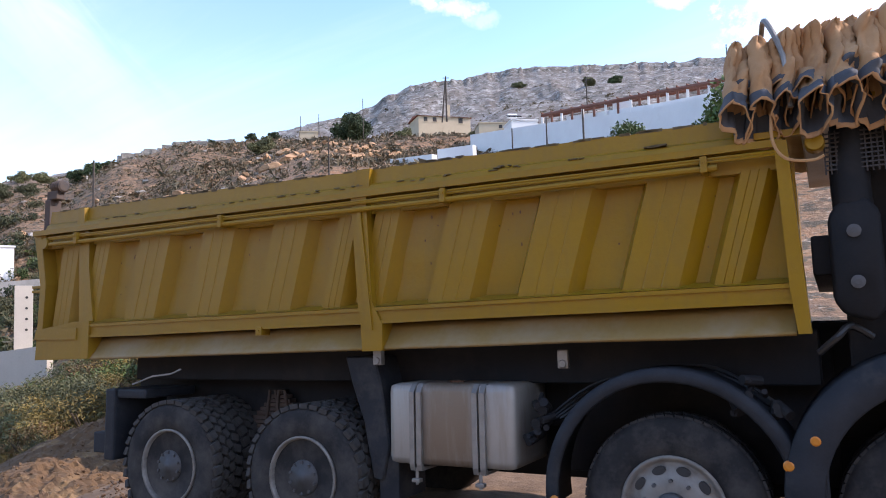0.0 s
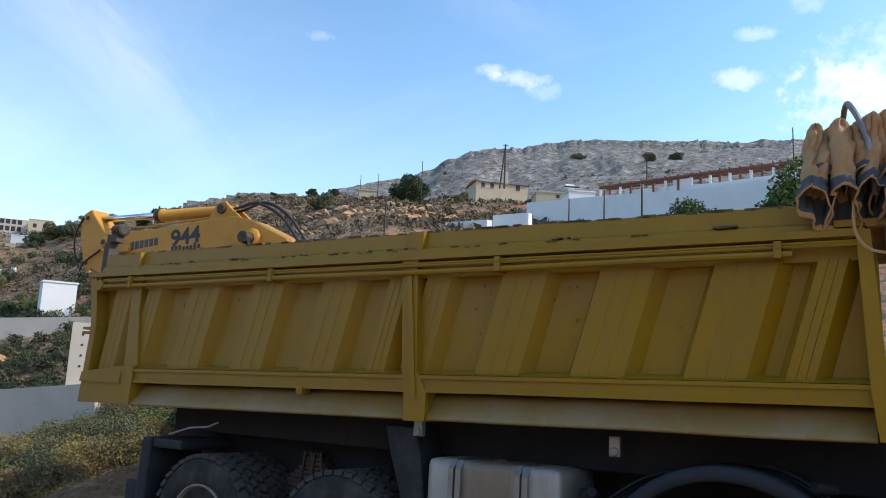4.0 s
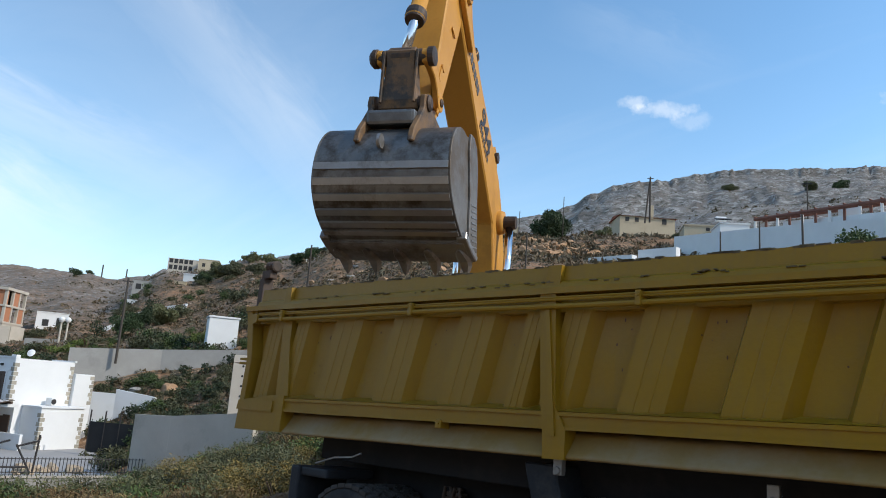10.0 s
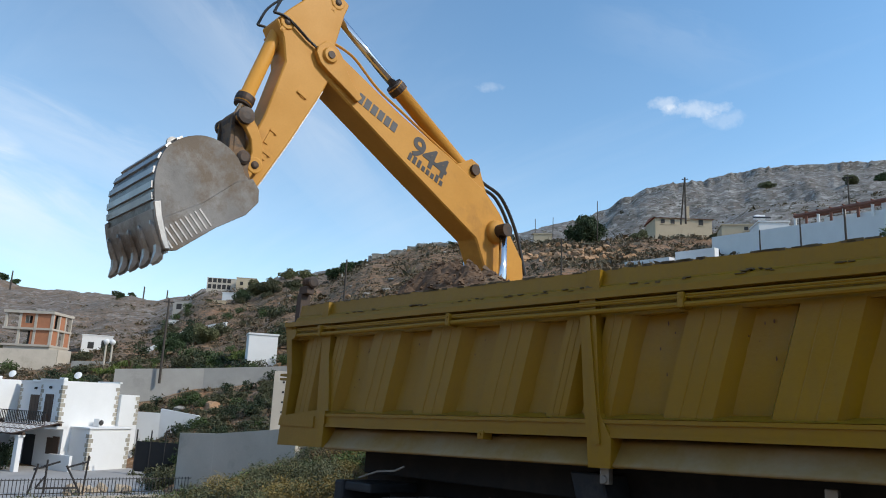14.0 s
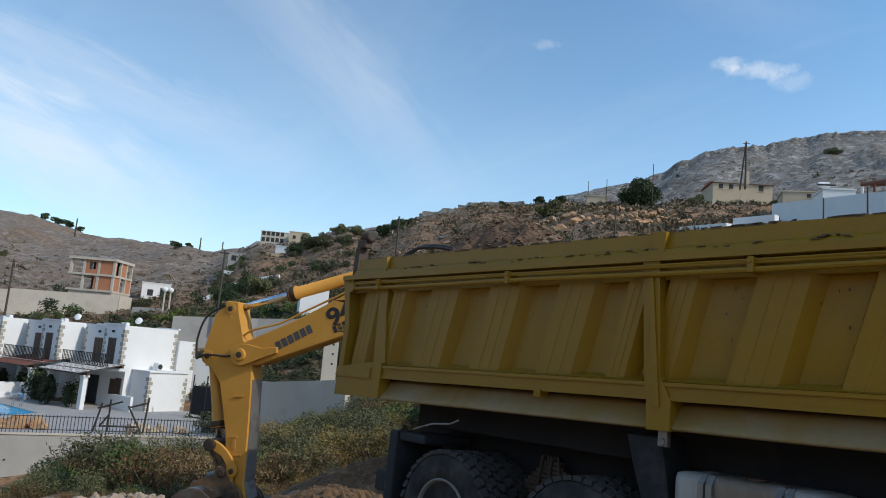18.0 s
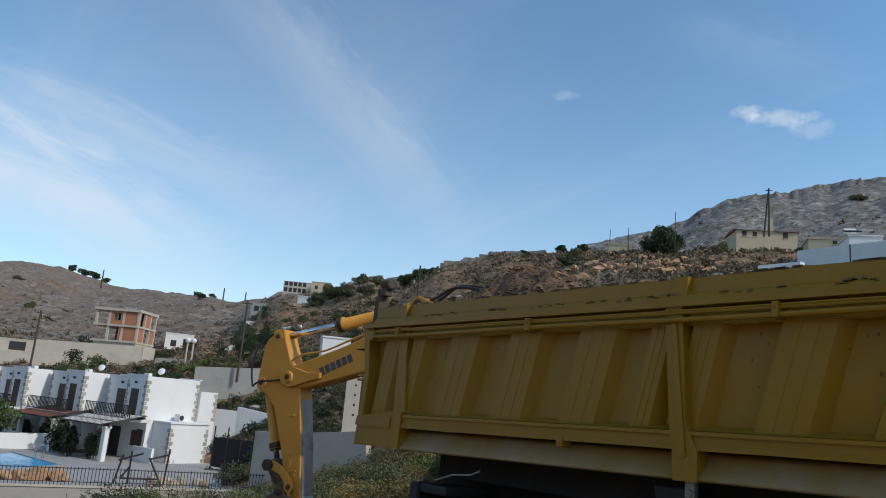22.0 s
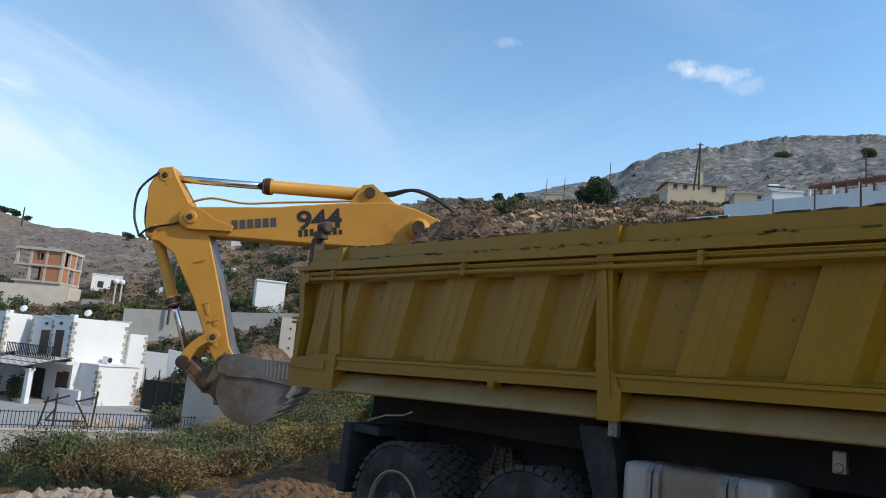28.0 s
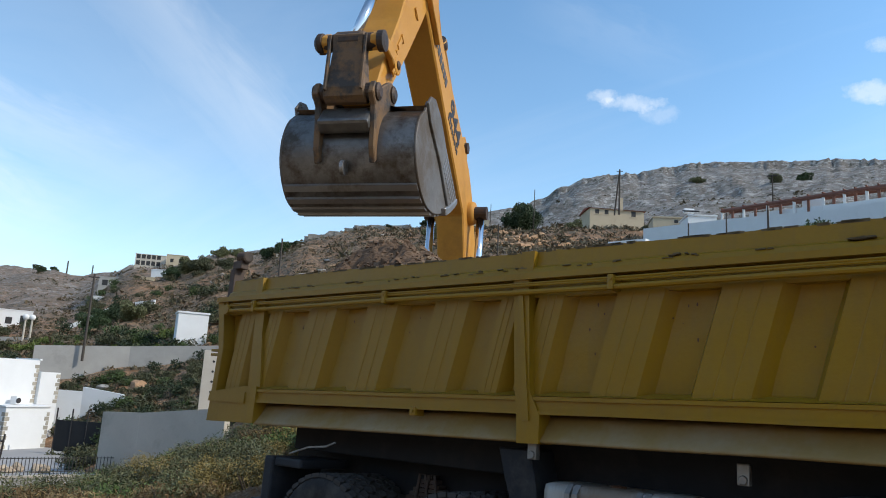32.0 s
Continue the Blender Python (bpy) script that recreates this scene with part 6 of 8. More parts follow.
# heap of broken limestone at the yard's edge
for k in range(170):
    az, r = rr_.gauss(69.8, 2.1), rr_.gauss(13.3, 1.0)
    w = polar(az, r)
    s = abs(rr_.gauss(0.05, 0.055)) + 0.045
    lift = 0.28 * max(0.0, 1 - ((az - 69.8) / 4.5) ** 2 - ((r - 13.2) / 1.7) ** 2)
    rock(rr_.choice(chalk), (w.x, w.y, w.z + lift * rr_.uniform(0.3, 1.0) + s * 0.3), s * rr_.uniform(0.8, 1.4), s * rr_.uniform(0.8, 1.2), s * rr_.uniform(0.6, 0.95), rr_.uniform(0, 360), "broken pale limestone block in a rubble heap", "rubble heap")
for az, r, s in ((58.8, 15.5, 0.30), (60.4, 14.6, 0.22), (62.5, 15.2, 0.2), (56.8, 14.5, 0.2), (65.0, 14.8, 0.24), (76.5, 12.0, 0.12), (54.8, 12.8, 0.2)):
    w = polar(az, r)
    rock(rr_.choice(chalk), (w.x, w.y, w.z + s * 0.4), s * 1.3, s, s * 0.8, rr_.uniform(0, 360), "large half-buried limestone boulder", "rubble heap")


def mound(name, where, rx, ry, h, seed, mat, label, category, steps=44, rag=0.16, power=1.6, low=-0.25, lumps=0):
    """A heap of loose earth with a lumpy skin, and clods lying on it."""
    vs, fs = [], []
    n = steps

    def height(u, v):
        d = math.hypot(u, v)
        p = Vector((u * rx, v * ry, seed))
        return h * max(1 - d ** power, low) + rag * (noise.noise(p * 2.2) + 0.6 * noise.noise(p * 5.5) + 0.4 * noise.noise(p * 12) + 0.25 * noise.noise(p * 27)) * max(0.0, 1.15 - d)
    for j in range(n + 1):
        for i in range(n + 1):
            u, v = 2 * i / n - 1, 2 * j / n - 1
            vs.append((u * rx, v * ry, height(u, v)))
    for j in range(n):
        for i in range(n):
            a = j * (n + 1) + i
            fs.append((a, a + 1, a + n + 2, a + n + 1))
    rng = random.Random(seed)
    for k in range(lumps):
        a, d = rng.uniform(0, math.tau), math.sqrt(rng.uniform(0, 0.9))
        u, v = d * math.cos(a), d * math.sin(a)
        c, q = Vector((u * rx, v * ry, height(u, v))), rng.gammavariate(1.5, 0.007) + 0.006
        b = len(vs)
        for e in ((1, 0, 0), (-1, 0, 0), (0, 1, 0), (0, -1, 0), (0, 0, 1), (0, 0, -1)):
            vs.append(tuple(c + (Vector(e) + Vector((rng.gauss(0, 0.3), rng.gauss(0, 0.3), rng.gauss(0, 0.3)))) * q))
        fs.extend((b + i, b + j, b + 4 + g) for i, j in ((0, 2), (2, 1), (1, 3), (3, 0)) for g in (0, 1))
    me = mesh_of(name, vs, fs, mat)
    ob = tagged(new(name, me), label, category)
    ob.location = where
    return ob


w = polar(55.2, 12.2)
mound("soil_mound", (w.x, w.y, w.z - 0.2), 2.3, 1.7, 0.65, 3, "spoil", "loose ochre soil dumped behind the truck", "soil mound", 90, 0.16, lumps=1500)
w = polar(58.5, 11.0)
mound("soil_mound", (w.x, w.y, w.z - 0.28), 2.4, 1.7, 0.42, 5, "earth", "loose brown soil beside the digging place", "soil mound", 90, 0.14, lumps=1500)
w = polar(51.0, 15.5)
mound("soil_mound", (w.x, w.y, w.z - 0.3), 2.8, 2.4, 0.9, 8, "spoil", "loose brown soil behind the truck", "soil mound", 90, 0.2, lumps=1500)


def build_clods():
    """Loose stones and clods trodden into the yard."""
    rng = np.random.default_rng(9)
    ico = bmesh.new()
    bmesh.ops.create_icosphere(ico, subdivisions=1, radius=1.0)
    pts = np.array([v.co[:] for v in ico.verts])
    tri = [[v.index for v in f.verts] for f in ico.faces]
    ico.free()
    vs, fs = [], []
    for k in range(5200):
        az, r = rng.uniform(44, 80), math.sqrt(rng.uniform(3.2 ** 2, 16 ** 2))
        if rng.uniform() < 0.5:
            az = rng.normal(60, 7)
        w = polar(az, r)
        if az > 69 and rng.uniform() < 0.7:
            continue
        s = rng.gamma(1.4, 0.008) + 0.006
        q = pts * (1 + rng.normal(0, 0.22, (len(pts), 1))) * s * np.array((1, rng.uniform(0.7, 1.2), rng.uniform(0.5, 0.8)))
        b = len(vs)
        vs.extend(map(tuple, q + np.array((w.x, w.y, w.z + s * 0.3))))
        fs.extend(tuple(b + i for i in t) for t in tri)
    tagged(new("clods", mesh_of("clods", vs, fs, "earth")), "loose clods and pebbles over the dirt yard", "clods", kind="stuff")


build_clods()
# weathered ledge on the skyline, and a red cut in the slope
for k in range(76):
    az = 43.4 + 8.0 * (k % 38) / 37 + rr_.uniform(-0.1, 0.1)
    r = (156 if k < 38 else 158) + rr_.uniform(-1.0, 1.5)
    w = polar(az, r)
    s = rr_.uniform(0.5, 0.95)
    ob = tagged(new("outcrop", rr_.choice(bedded)), "grey bedded limestone outcrop on the ridge", "rock", "ridge outcrops")
    ob.matrix_world = pose(w.x, w.y, w.z + (0.25 if k < 38 else 0.75), rr_.uniform(-5, 5), rr_.uniform(-5, 5), az + rr_.uniform(-15, 15)) @ Matrix.Diagonal((s * rr_.uniform(0.8, 1.7), s, s * rr_.uniform(0.7, 1.1), 1))
for k in range(90):
    az, el = rr_.uniform(32.0, 43), rr_.choice((10.5, 10.9, 11.5)) + rr_.uniform(-0.12, 0.12)
    r = 76 + 22 * (el - 10.4) / 1.3
    w = polar(az, r)
    s = rr_.uniform(0.25, 0.62)
    rock(rr_.choice(ochre), (w.x, w.y, w.z + 0.05), s * 1.7, s, s * 0.9, rr_.uniform(0, 360), "ochre rock face in the cut slope", "cut slope rocks", "boulder")
for k in range(90):
    az, r = rr_.uniform(20, 66), rr_.uniform(62, 160)
    w = polar(az, r)
    s = rr_.uniform(0.25, 0.8)
    rock(rr_.choice(grey + ochre), (w.x, w.y, w.z + 0.05), s * 1.3, s, s * 0.7, rr_.uniform(0, 360), "stone lying on the scrubby hillside", "hillside stones", "rock")

# ---- villas by the pool ----
PAD = -3.6
VILLA = pose(-54.9, 13.5, PAD, 0, 0, 16.6)


def quoins(parent, x, y, z0, z1, dx, dy):
    """Corner stones, long and short in turn; dx, dy point into the two walls."""
    n = int((z1 - z0) / 0.3)
    for k in range(n):
        a, b = (0.34, 0.20) if k % 2 else (0.20, 0.34)
        z = z0 + 0.3 * k
        xa, xb = sorted((x - 0.012 * dx, x + a * dx))
        ya, yb = sorted((y - 0.012 * dy, y + b * dy))
        part("quoin", boxed(xa, xb, ya, yb, z + 0.02, z + 0.28), "quoin", parent)


def door_set(parent, x0, x1, y, z0, z1):
    d = part("door", boxed(x0, x1, y - 0.03, y + 0.05, z0, z1), "brown_wood", parent, "dark brown shuttered balcony door")
    for k in range(3):
        xx = x0 + (x1 - x0) * (k + 0.5) / 3
        part("shutter_board", boxed(xx - 0.10, xx + 0.10, y - 0.05, y - 0.03, z0 + 0.08, z1 - 0.08), "brown_wood", d)
    bm = bmesh.new()
    box(bm, x0 - 0.10, x0, y - 0.045, y, z0, z1 + 0.1)
    box(bm, x1, x1 + 0.10, y - 0.045, y, z0, z1 + 0.1)
    box(bm, x0, x1, y - 0.045, y, z1, z1 + 0.1)
    part("door_frame", bm, "white", d)
    part("lamp", boxed((x0 + x1) / 2 - 0.1, (x0 + x1) / 2 + 0.1, y - 0.14, y, z1 + 0.38, z1 + 0.55, bevel=0.03), "iron", parent, "small dark wall lamp")


def railing(parent, x0, x1, y, z, n, deep=0.0):
    r = part("railing", box(boxed(x0, x1, y - 0.02, y + 0.02, z + 0.92, z + 0.97), x0, x1, y - 0.015, y + 0.015, z + 0.08, z + 0.11), "iron", parent, "black iron balcony railing")
    me = None
    for k in range(n):
        x = x0 + (x1 - x0) * (k + 0.5) / n
        if me is None:
            b = part("baluster", boxed(-0.022, 0.022, -0.022, 0.022, 0, 0.9), "iron", r)
            me = b.data
        else:
            b = new("baluster", me)
            b.parent = r
        b.location = (x, y, z + 0.04)


def villa_unit():
    v = thing("villa", VILLA, "white two-storey villa with sandstone quoins and brown shutters", "house", "villas by the pool")
    part("upper_bay", boxed(-2.4, 0, 0.0, 4.6, 2.75, 5.9), "white", v)
    part("upper_wall", boxed(-6.1, -2.4, 0.8, 4.6, 2.75, 5.75), "white", v)
    part("lower_wall", boxed(-6.1, 0, 0.5, 4.6, -0.3, 2.75), "white", v)
    part("parapet", boxed(-2.5, 0.08, -0.08, 0.12, 5.9, 6.0), "white", v)
    part("parapet", boxed(-2.5, 0.08, 4.5, 4.7, 5.9, 6.0), "white", v)
    part("cornice", boxed(-6.1, -2.5, 0.72, 0.95, 5.75, 5.85), "white", v)
    part("balcony_slab", boxed(-6.1, 0.0, -0.9, 0.8, 2.62, 2.80), "white", v)
    door_set(v, -1.75, -0.75, -0.01, 2.82, 4.95)
    door_set(v, -4.7, -3.6, 0.79, 2.82, 4.85)
    railing(v, -6.0, -0.1, -0.85, 2.8, 30)
    quoins(v, 0, 0, 2.9, 5.8, -1, 1)
    quoins(v, -2.4, 0, 2.9, 5.8, 1, 1)
    quoins(v, -6.1, 0.8, 2.9, 5.6, 1, 1)
    part("window", boxed(-1.6, -0.8, 0.46, 0.52, 0.9, 2.0), "brown_wood", v, "small dark ground-floor window")
    # black plate paints the doorway's inner shade; the wall is solid
    part("terrace_door", boxed(-4.2, -3.0, 0.46, 0.52, 0.0, 2.1), "dark", v, "dark plate for the shade in the terrace doorway")
    dish = part("satellite_dish", lathe(bmesh.new(), ((0.0005, 0.0), (0.14, 0.025), (0.27, 0.08), (0.28, 0.08), (0.14, 0.04)), "y", 20, pose(-2.3, 2.6, 6.40, -25, 0, 30)), "white", v, "white satellite dish")
    part("mast", rod(bmesh.new(), (-2.3, 2.7, 5.7), (-2.3, 2.7, 6.4), 0.03), "iron", dish)
    part("air_conditioner", boxed(-3.2, -2.6, 1.8, 2.1, 5.75, 6.15, bevel=0.03), "white", v, "white air conditioner on the roof")
    return v


first = villa_unit()
# the nearest villa has a lower wing and a set-back wing at its end
part("end_wing", boxed(0.0, 2.0, 1.1, 4.4, -0.3, 2.72), "white", first)
part("wing_cornice", boxed(0.0, 2.1, 1.0, 4.5, 2.72, 2.82), "white", first)
part("back_wing", boxed(-2.2, 0.3, 4.6, 6.2, -0.3, 5.1), "white", first)
part("front_wall", boxed(-0.4, 0.0, -2.6, -2.4, -0.3, 2.2), "white", first)
part("garden_wall", boxed(-0.3, 2.0, -0.15, 0.05, -0.3, 1.0), "white", first)
quoins(first, 2.0, 1.1, 0.0, 2.6, -1, 1)
quoins(first, 2.0, 4.4, 0.0, 2.6, -1, -1)
quoins(first, 0.0, 4.6, 2.9, 5.6, -1, -1)
quoins(first, 0.3, 6.2, 2.9, 5.0, -1, -1)
part("wing_window", boxed(-0.95, -0.25, 0.44, 0.5, 0.9, 2.1), "brown_wood", first)
ac = part("air_conditioner", boxed(0.35, 0.95, 2.5, 2.85, 2.84, 3.36, bevel=0.03), "white", first, "white air conditioner")
part("fan_grille", lathe(bmesh.new(), ((0.19, 0), (0.19, 0.02)), "x", 18, Matrix.Translation((0.95, 2.68, 3.1))), "iron", ac)
for k in range(1, 6):
    c = copy_thing(first, VILLA @ Matrix.Translation((-6.5 * k, -1.0 * k, -0.05 * k)))
    for o in list(c.children):
        if o.name.split(".")[0] in ("end_wing", "wing_cornice", "front_wall", "garden_wall", "wing_window") or (k > 1 and o.name.split(".")[0] == "satellite_dish"):
            for q in list(o.children_recursive) + [o]:
                bpy.data.objects.remove(q)


def pergola(x, wide, label, mat, slats):
    p = thing("pergola", VILLA @ Matrix.Translation((x, -2.6, 0)), label, "pergola", "pergolas")
    for xx in (0.1, wide - 0.1):
        c = part("column", boxed(xx - 0.16, xx + 0.16, -0.16, 0.16, -0.3, 2.15, bevel=0.02), "white", p, "white square column")
        part("capital", boxed(xx - 0.24, xx + 0.24, -0.24, 0.24, 2.15, 2.3, bevel=0.03), "white", c)
    part("beam", boxed(-0.3, wide + 0.3, -0.1, 0.1, 2.3, 2.48), "brown_wood", p)
    part("beam", boxed(-0.3, wide + 0.3, 2.45, 2.6, 2.85, 3.0), "brown_wood", p)
    deck = part("deck", boxed(-0.35, wide + 0.35, 0.0, 3.5, -0.026, 0.0), "brown_wood", p, "dark boarding under the slats")
    deck.matrix_local = pose(0, -0.75, 2.44, 11, 0, 0)
    me = None
    for row in range(3):
        for k in range(slats):
            xx = -0.3 + (wide + 0.6) * k / slats
            if me is None:
                b = part("slat", boxed(0, (wide + 0.6) / slats * 0.34, 0, 0.92, 0, 0.012), mat, p)
                me = b.data
            else:
                b = new("slat", me)
                b.parent = p
            b.matrix_local = pose(0, -0.75, 2.44, 11, 0, 0) @ Matrix.Translation((xx, 0.06 + 1.16 * row, 0.004))
    return p


pergola(-4.2, 4.4, "white-columned pergola with black and white slats", "white", 12)
pergola(-11.5, 5.0, "white-columned pergola with a rust-red roof", "terracotta", 12)
pergola(-19.0, 5.0, "white-columned pergola with dark slats", "brown_wood", 12)
pergola(-26.0, 5.0, "white-columned pergola with dark slats", "brown_wood", 12)
climb = bush("leaf_dark", 41, 1.1, 2.2, "dark green climber over the pergola", "climbers", 0.10, 1200)
for x, y, s in ((-3.6, -2.8, 1.0), (-5.6, -2.2, 1.05), (-7.2, -2.0, 1.0), (-9.0, -2.0, 0.9), (-12.5, -1.5, 0.9), (-1.6, -2.5, 0.85), (-8.0, -1.5, 1.0)):
    w = VILLA @ Vector((x, y, -0.1))
    put(climb, w, s, x * 40)
palm = tree("leaf_green", 43, 2.6, 4.0, 1.6, "green garden tree before the villas", "garden trees", 0.14, 1000, 0.5)
for x, y, s in ((-10.6, -5.2, 0.95), (-12.0, -5.6, 0.75)):
    put(palm, VILLA @ Vector((x, y, 0)), s, 10)
for ob in (climb, palm):
    for o in list(ob.children_recursive) + [ob]:
        bpy.data.objects.remove(o)

# pool terrace: paving, water, coping, white wall
def flat_quad(pts, z0, z1, name, mat, label, category="", kind="structure"):
    bm = bmesh.new()
    prism(bm, [(p[0], p[1]) for p in pts], "z", z0, z1)
    return tagged(part(name, bm, mat), label, category, kind=kind)


corner, wall_r, wall_l = Vector((-41.6, 2.0)), Vector((-38.6, 15.6)), Vector((-54.0, -8.0))
flat_quad([(-41.8, 2.0), (-38.8, 15.6), (-40, 22), (-56, 27), (-100, 14), (-98, -20), (-54.2, -8)], PAD - 1.2, PAD - 0.02, "pavement", "paving", "grey paved terrace round the pool", "pavement")
pool = thing("swimming_pool", pose(0, 0, PAD), "bright blue swimming pool with a pale coping", "pool")
pp = [(-54.2, 3.2), (-47.6, 4.4), (-50.5, 7.9), (-58.3, 6.4)]
bm = bmesh.new()
prism(bm, pp, "z", 0.02, 0.05)
part("water", bm, "pool", pool, "clear turquoise water")
for a, b in zip(pp, pp[1:] + pp[:1]):
    a, b = Vector((*a, 0)), Vector((*b, 0))
    d = (b - a).normalized()
    nrm = Vector((d.y, -d.x, 0)) * 0.2
    bm = bmesh.new()
    prism(bm, [tuple((a + nrm).xy), tuple((b + nrm).xy), tuple((b - nrm).xy), tuple((a - nrm).xy)], "z", 0.0, 0.09)
    part("coping", bm, "paving", pool)
bm = bmesh.new()
for y in (-0.25, 0.25):
    tube(bm, curve([(-53.8 + y, 7.35, 0.0), (-53.8 + y, 7.35, 0.8), (-53.8 + y, 7.1, 0.95), (-53.8 + y, 6.9, 0.6), (-53.8 + y, 6.9, 0)], 5), 0.025, 6)
part("ladder", bm, "chrome", pool, "bright steel pool ladder")


def wall_line(name, pts, thick, z0s, z1s, mat, label, category="wall", cap=None, kind="structure"):
    """A standing wall along points, with its own foot and top heights at each."""
    bm = bmesh.new()
    for (a, za, ta), (b, zb, tb) in zip(list(zip(pts, z0s, z1s)), list(zip(pts, z0s, z1s))[1:]):
        a, b = Vector((*a, 0)), Vector((*b, 0))
        d = (b - a).normalized()
        n = Vector((-d.y, d.x, 0)) * thick / 2
        ring = [(a - n, za), (b - n, zb), (b + n, zb), (a + n, za)]
        top = [(a - n, ta), (b - n, tb), (b + n, tb), (a + n, ta)]
        lo, hi = [bm.verts.new((p.x, p.y, z)) for p, z in ring], [bm.verts.new((p.x, p.y, z)) for p, z in top]
        for i in range(4):
            bm.faces.new((lo[i], lo[(i + 1) % 4], hi[(i + 1) % 4], hi[i]))
        bm.faces.new(hi)
        bm.faces.new(lo[::-1])
    bmesh.ops.recalc_face_normals(bm, faces=bm.faces)
    return tagged(part(name, bm, mat), label, category, kind=kind)


def xy(az, r):
    return (EYE.x - r * math.sin(radians(az)), EYE.y + r * math.cos(radians(az)))


wall_line("wall_pool", [(-61.0, -2.0), (-61.8, 9.2)], 0.25, [PAD - 1] * 2, [PAD + 0.85, PAD + 1.15], "white", "white garden wall behind the pool")
wall_line("wall_pool_far", [(-80, -4), (-61.0, -2.0)], 0.25, [PAD - 1] * 2, [PAD + 0.8, PAD + 0.85], "white", "white garden wall beyond the pool")
front = wall_line("wall_retaining", [tuple(wall_l), tuple(corner), tuple(wall_r)], 0.35, [-9] * 3, [PAD + 0.05] * 3, "concrete", "tall bare concrete retaining wall with tie holes below the pool")
wall_line("wall_coping", [tuple(wall_l), tuple(corner), tuple(wall_r)], 0.45, [PAD + 0.054] * 3, [PAD + 0.14] * 3, "concrete_pale", "pale concrete coping on the retaining wall")
# tie holes: dark discs on the face, their shade put into the colour
for k in range(9):
    f = (k + 0.6) / 9.5
    for dz in (-1.0, -2.4):
        p = corner.lerp(wall_r, f)
        hole = part("tie_hole", lathe(bmesh.new(), ((0.05, 0), (0.05, 0.02)), "x", 10, Matrix.Translation((p.x + 0.19, p.y, PAD + dz - 0.15 * (k % 3)))), "dark", front)
# iron fence on the coping
fence = thing("fence", Matrix(), "thin black iron fence on the retaining wall", "fence")
for a, b, n in ((corner, wall_r, 84), (corner, Vector((-48.0, -3.2)), 48)):
    bm = bmesh.new()
    rod(bm, (a.x, a.y, PAD + 0.95), (b.x, b.y, PAD + 0.95), 0.02, 6)
    rod(bm, (a.x, a.y, PAD + 0.3), (b.x, b.y, PAD + 0.3), 0.02, 6)
    part("rail", bm, "iron", fence)
    me = None
    for k in range(n):
        p = a.lerp(b, (k + 0.5) / n)
        if me is None:
            me = part("bar", boxed(-0.014, 0.014, -0.014, 0.014, 0, 0.9), "iron", fence).data
            bpy.data.objects.remove([o for o in fence.children if o.data == me][0])
        o = new("bar", me)
        o.parent = fence
        o.location = (p.x, p.y, PAD + 0.12)
frame_ = thing("broken_frame", pose(-41.3, 9.6, PAD + 0.1, 0, 0, 76), "bent rusty iron frame standing by the fence", "scrap metal")
for a, b in (((-1.3, 0, 0), (-1.0, 0, 1.5)), ((1.2, 0, 0), (1.3, 0, 1.9)), ((0.3, 0, 1.4), (1.1, 0, 0)), ((-1.0, 0, 0.3), (0.9, 0, 0.3)), ((-1.2, 0.1, 1.2), (0, 0.1, 1.6)), ((0.3, 0, 1.3), (1.3, 0, 1.6)), ((-0.6, 0, 0), (-0.6, 0, 1.7)), ((-1, 0, 0.3), (-0.6, 0, 0.9))):
    part("bar", rod(bmesh.new(), a, b, 0.05, 8), "iron", frame_)
for k in range(40):
    f = k / 40
    p = Vector((-44.8, 0.8, 0)).lerp(Vector((-42.0, 9.0, 0)), f) if k < 28 else Vector((-41.5 + rr_.uniform(-0.8, 0.8), 11.5 + rr_.uniform(-1.6, 1.8), 0))
    s = rr_.uniform(0.18, 0.40) * (1.5 if 20 < k < 28 else 1)
    rock(rr_.choice(ochre if k < 28 else pale), (p.x - rr_.uniform(0.3, 1.2), p.y, PAD + s * 0.4), s * 1.2, s, s * 0.9, rr_.uniform(0, 360), "ochre boulder lining the pool terrace", "terrace boulders", "boulder")

# walls on the terraces to the right of the villas
wall_line("wall_terrace_high", [xy(69.2, 76), xy(63.2, 75.5), xy(56.6, 74)], 0.4, [-3, 0, 0], [3.75, 4.25, 4.9], "concrete", "grey concrete terrace wall with weather stains")
wall_line("wall_terrace_white", [xy(67.6, 64), xy(65.8, 63.4)], 0.3, [-5, -5], [0.25, 0.2], "white", "whitewashed garden wall with a stepped top")
wall_line("wall_terrace_white_low", [xy(65.8, 63.4), xy(63.2, 62)], 0.3, [-5, -5], [0.55, 0.15], "white", "whitewashed garden wall with a stepped top")
wall_line("wall_yard", [xy(64.2, 45), xy(61.8, 42.5), xy(56.0, 38)], 0.35, [-8, -8, -6], [-0.35, -0.22, 0.40], "concrete_pale", "pale concrete retaining wall above the scrub")
net = thing("shade_net_fence", Matrix(), "black shade net stretched on posts between the walls", "fence")
a, b = Vector((*xy(67.2, 55), 0)), Vector((*xy(64.3, 53), 0))
bm = bmesh.new()
prism(bm, [tuple((a + Vector((0, 0.03, 0))).xy), tuple((b + Vector((0, 0.03, 0))).xy), tuple((b - Vector((0, 0.03, 0))).xy), tuple((a - Vector((0, 0.03, 0))).xy)], "z", -3.4, -1.45)
part("net", bm, "net", net)
for k in range(4):
    p = a.lerp(b, k / 3)
    part("post", rod(bmesh.new(), (p.x, p.y, -4), (p.x, p.y, -0.7), 0.05, 8), "iron", net)
pil = thing("wall_pier", pose(*xy(57.6, 39.4), 0.2, 0, 0, 57.6), "white concrete pier with square holes beside the yard", "pier")
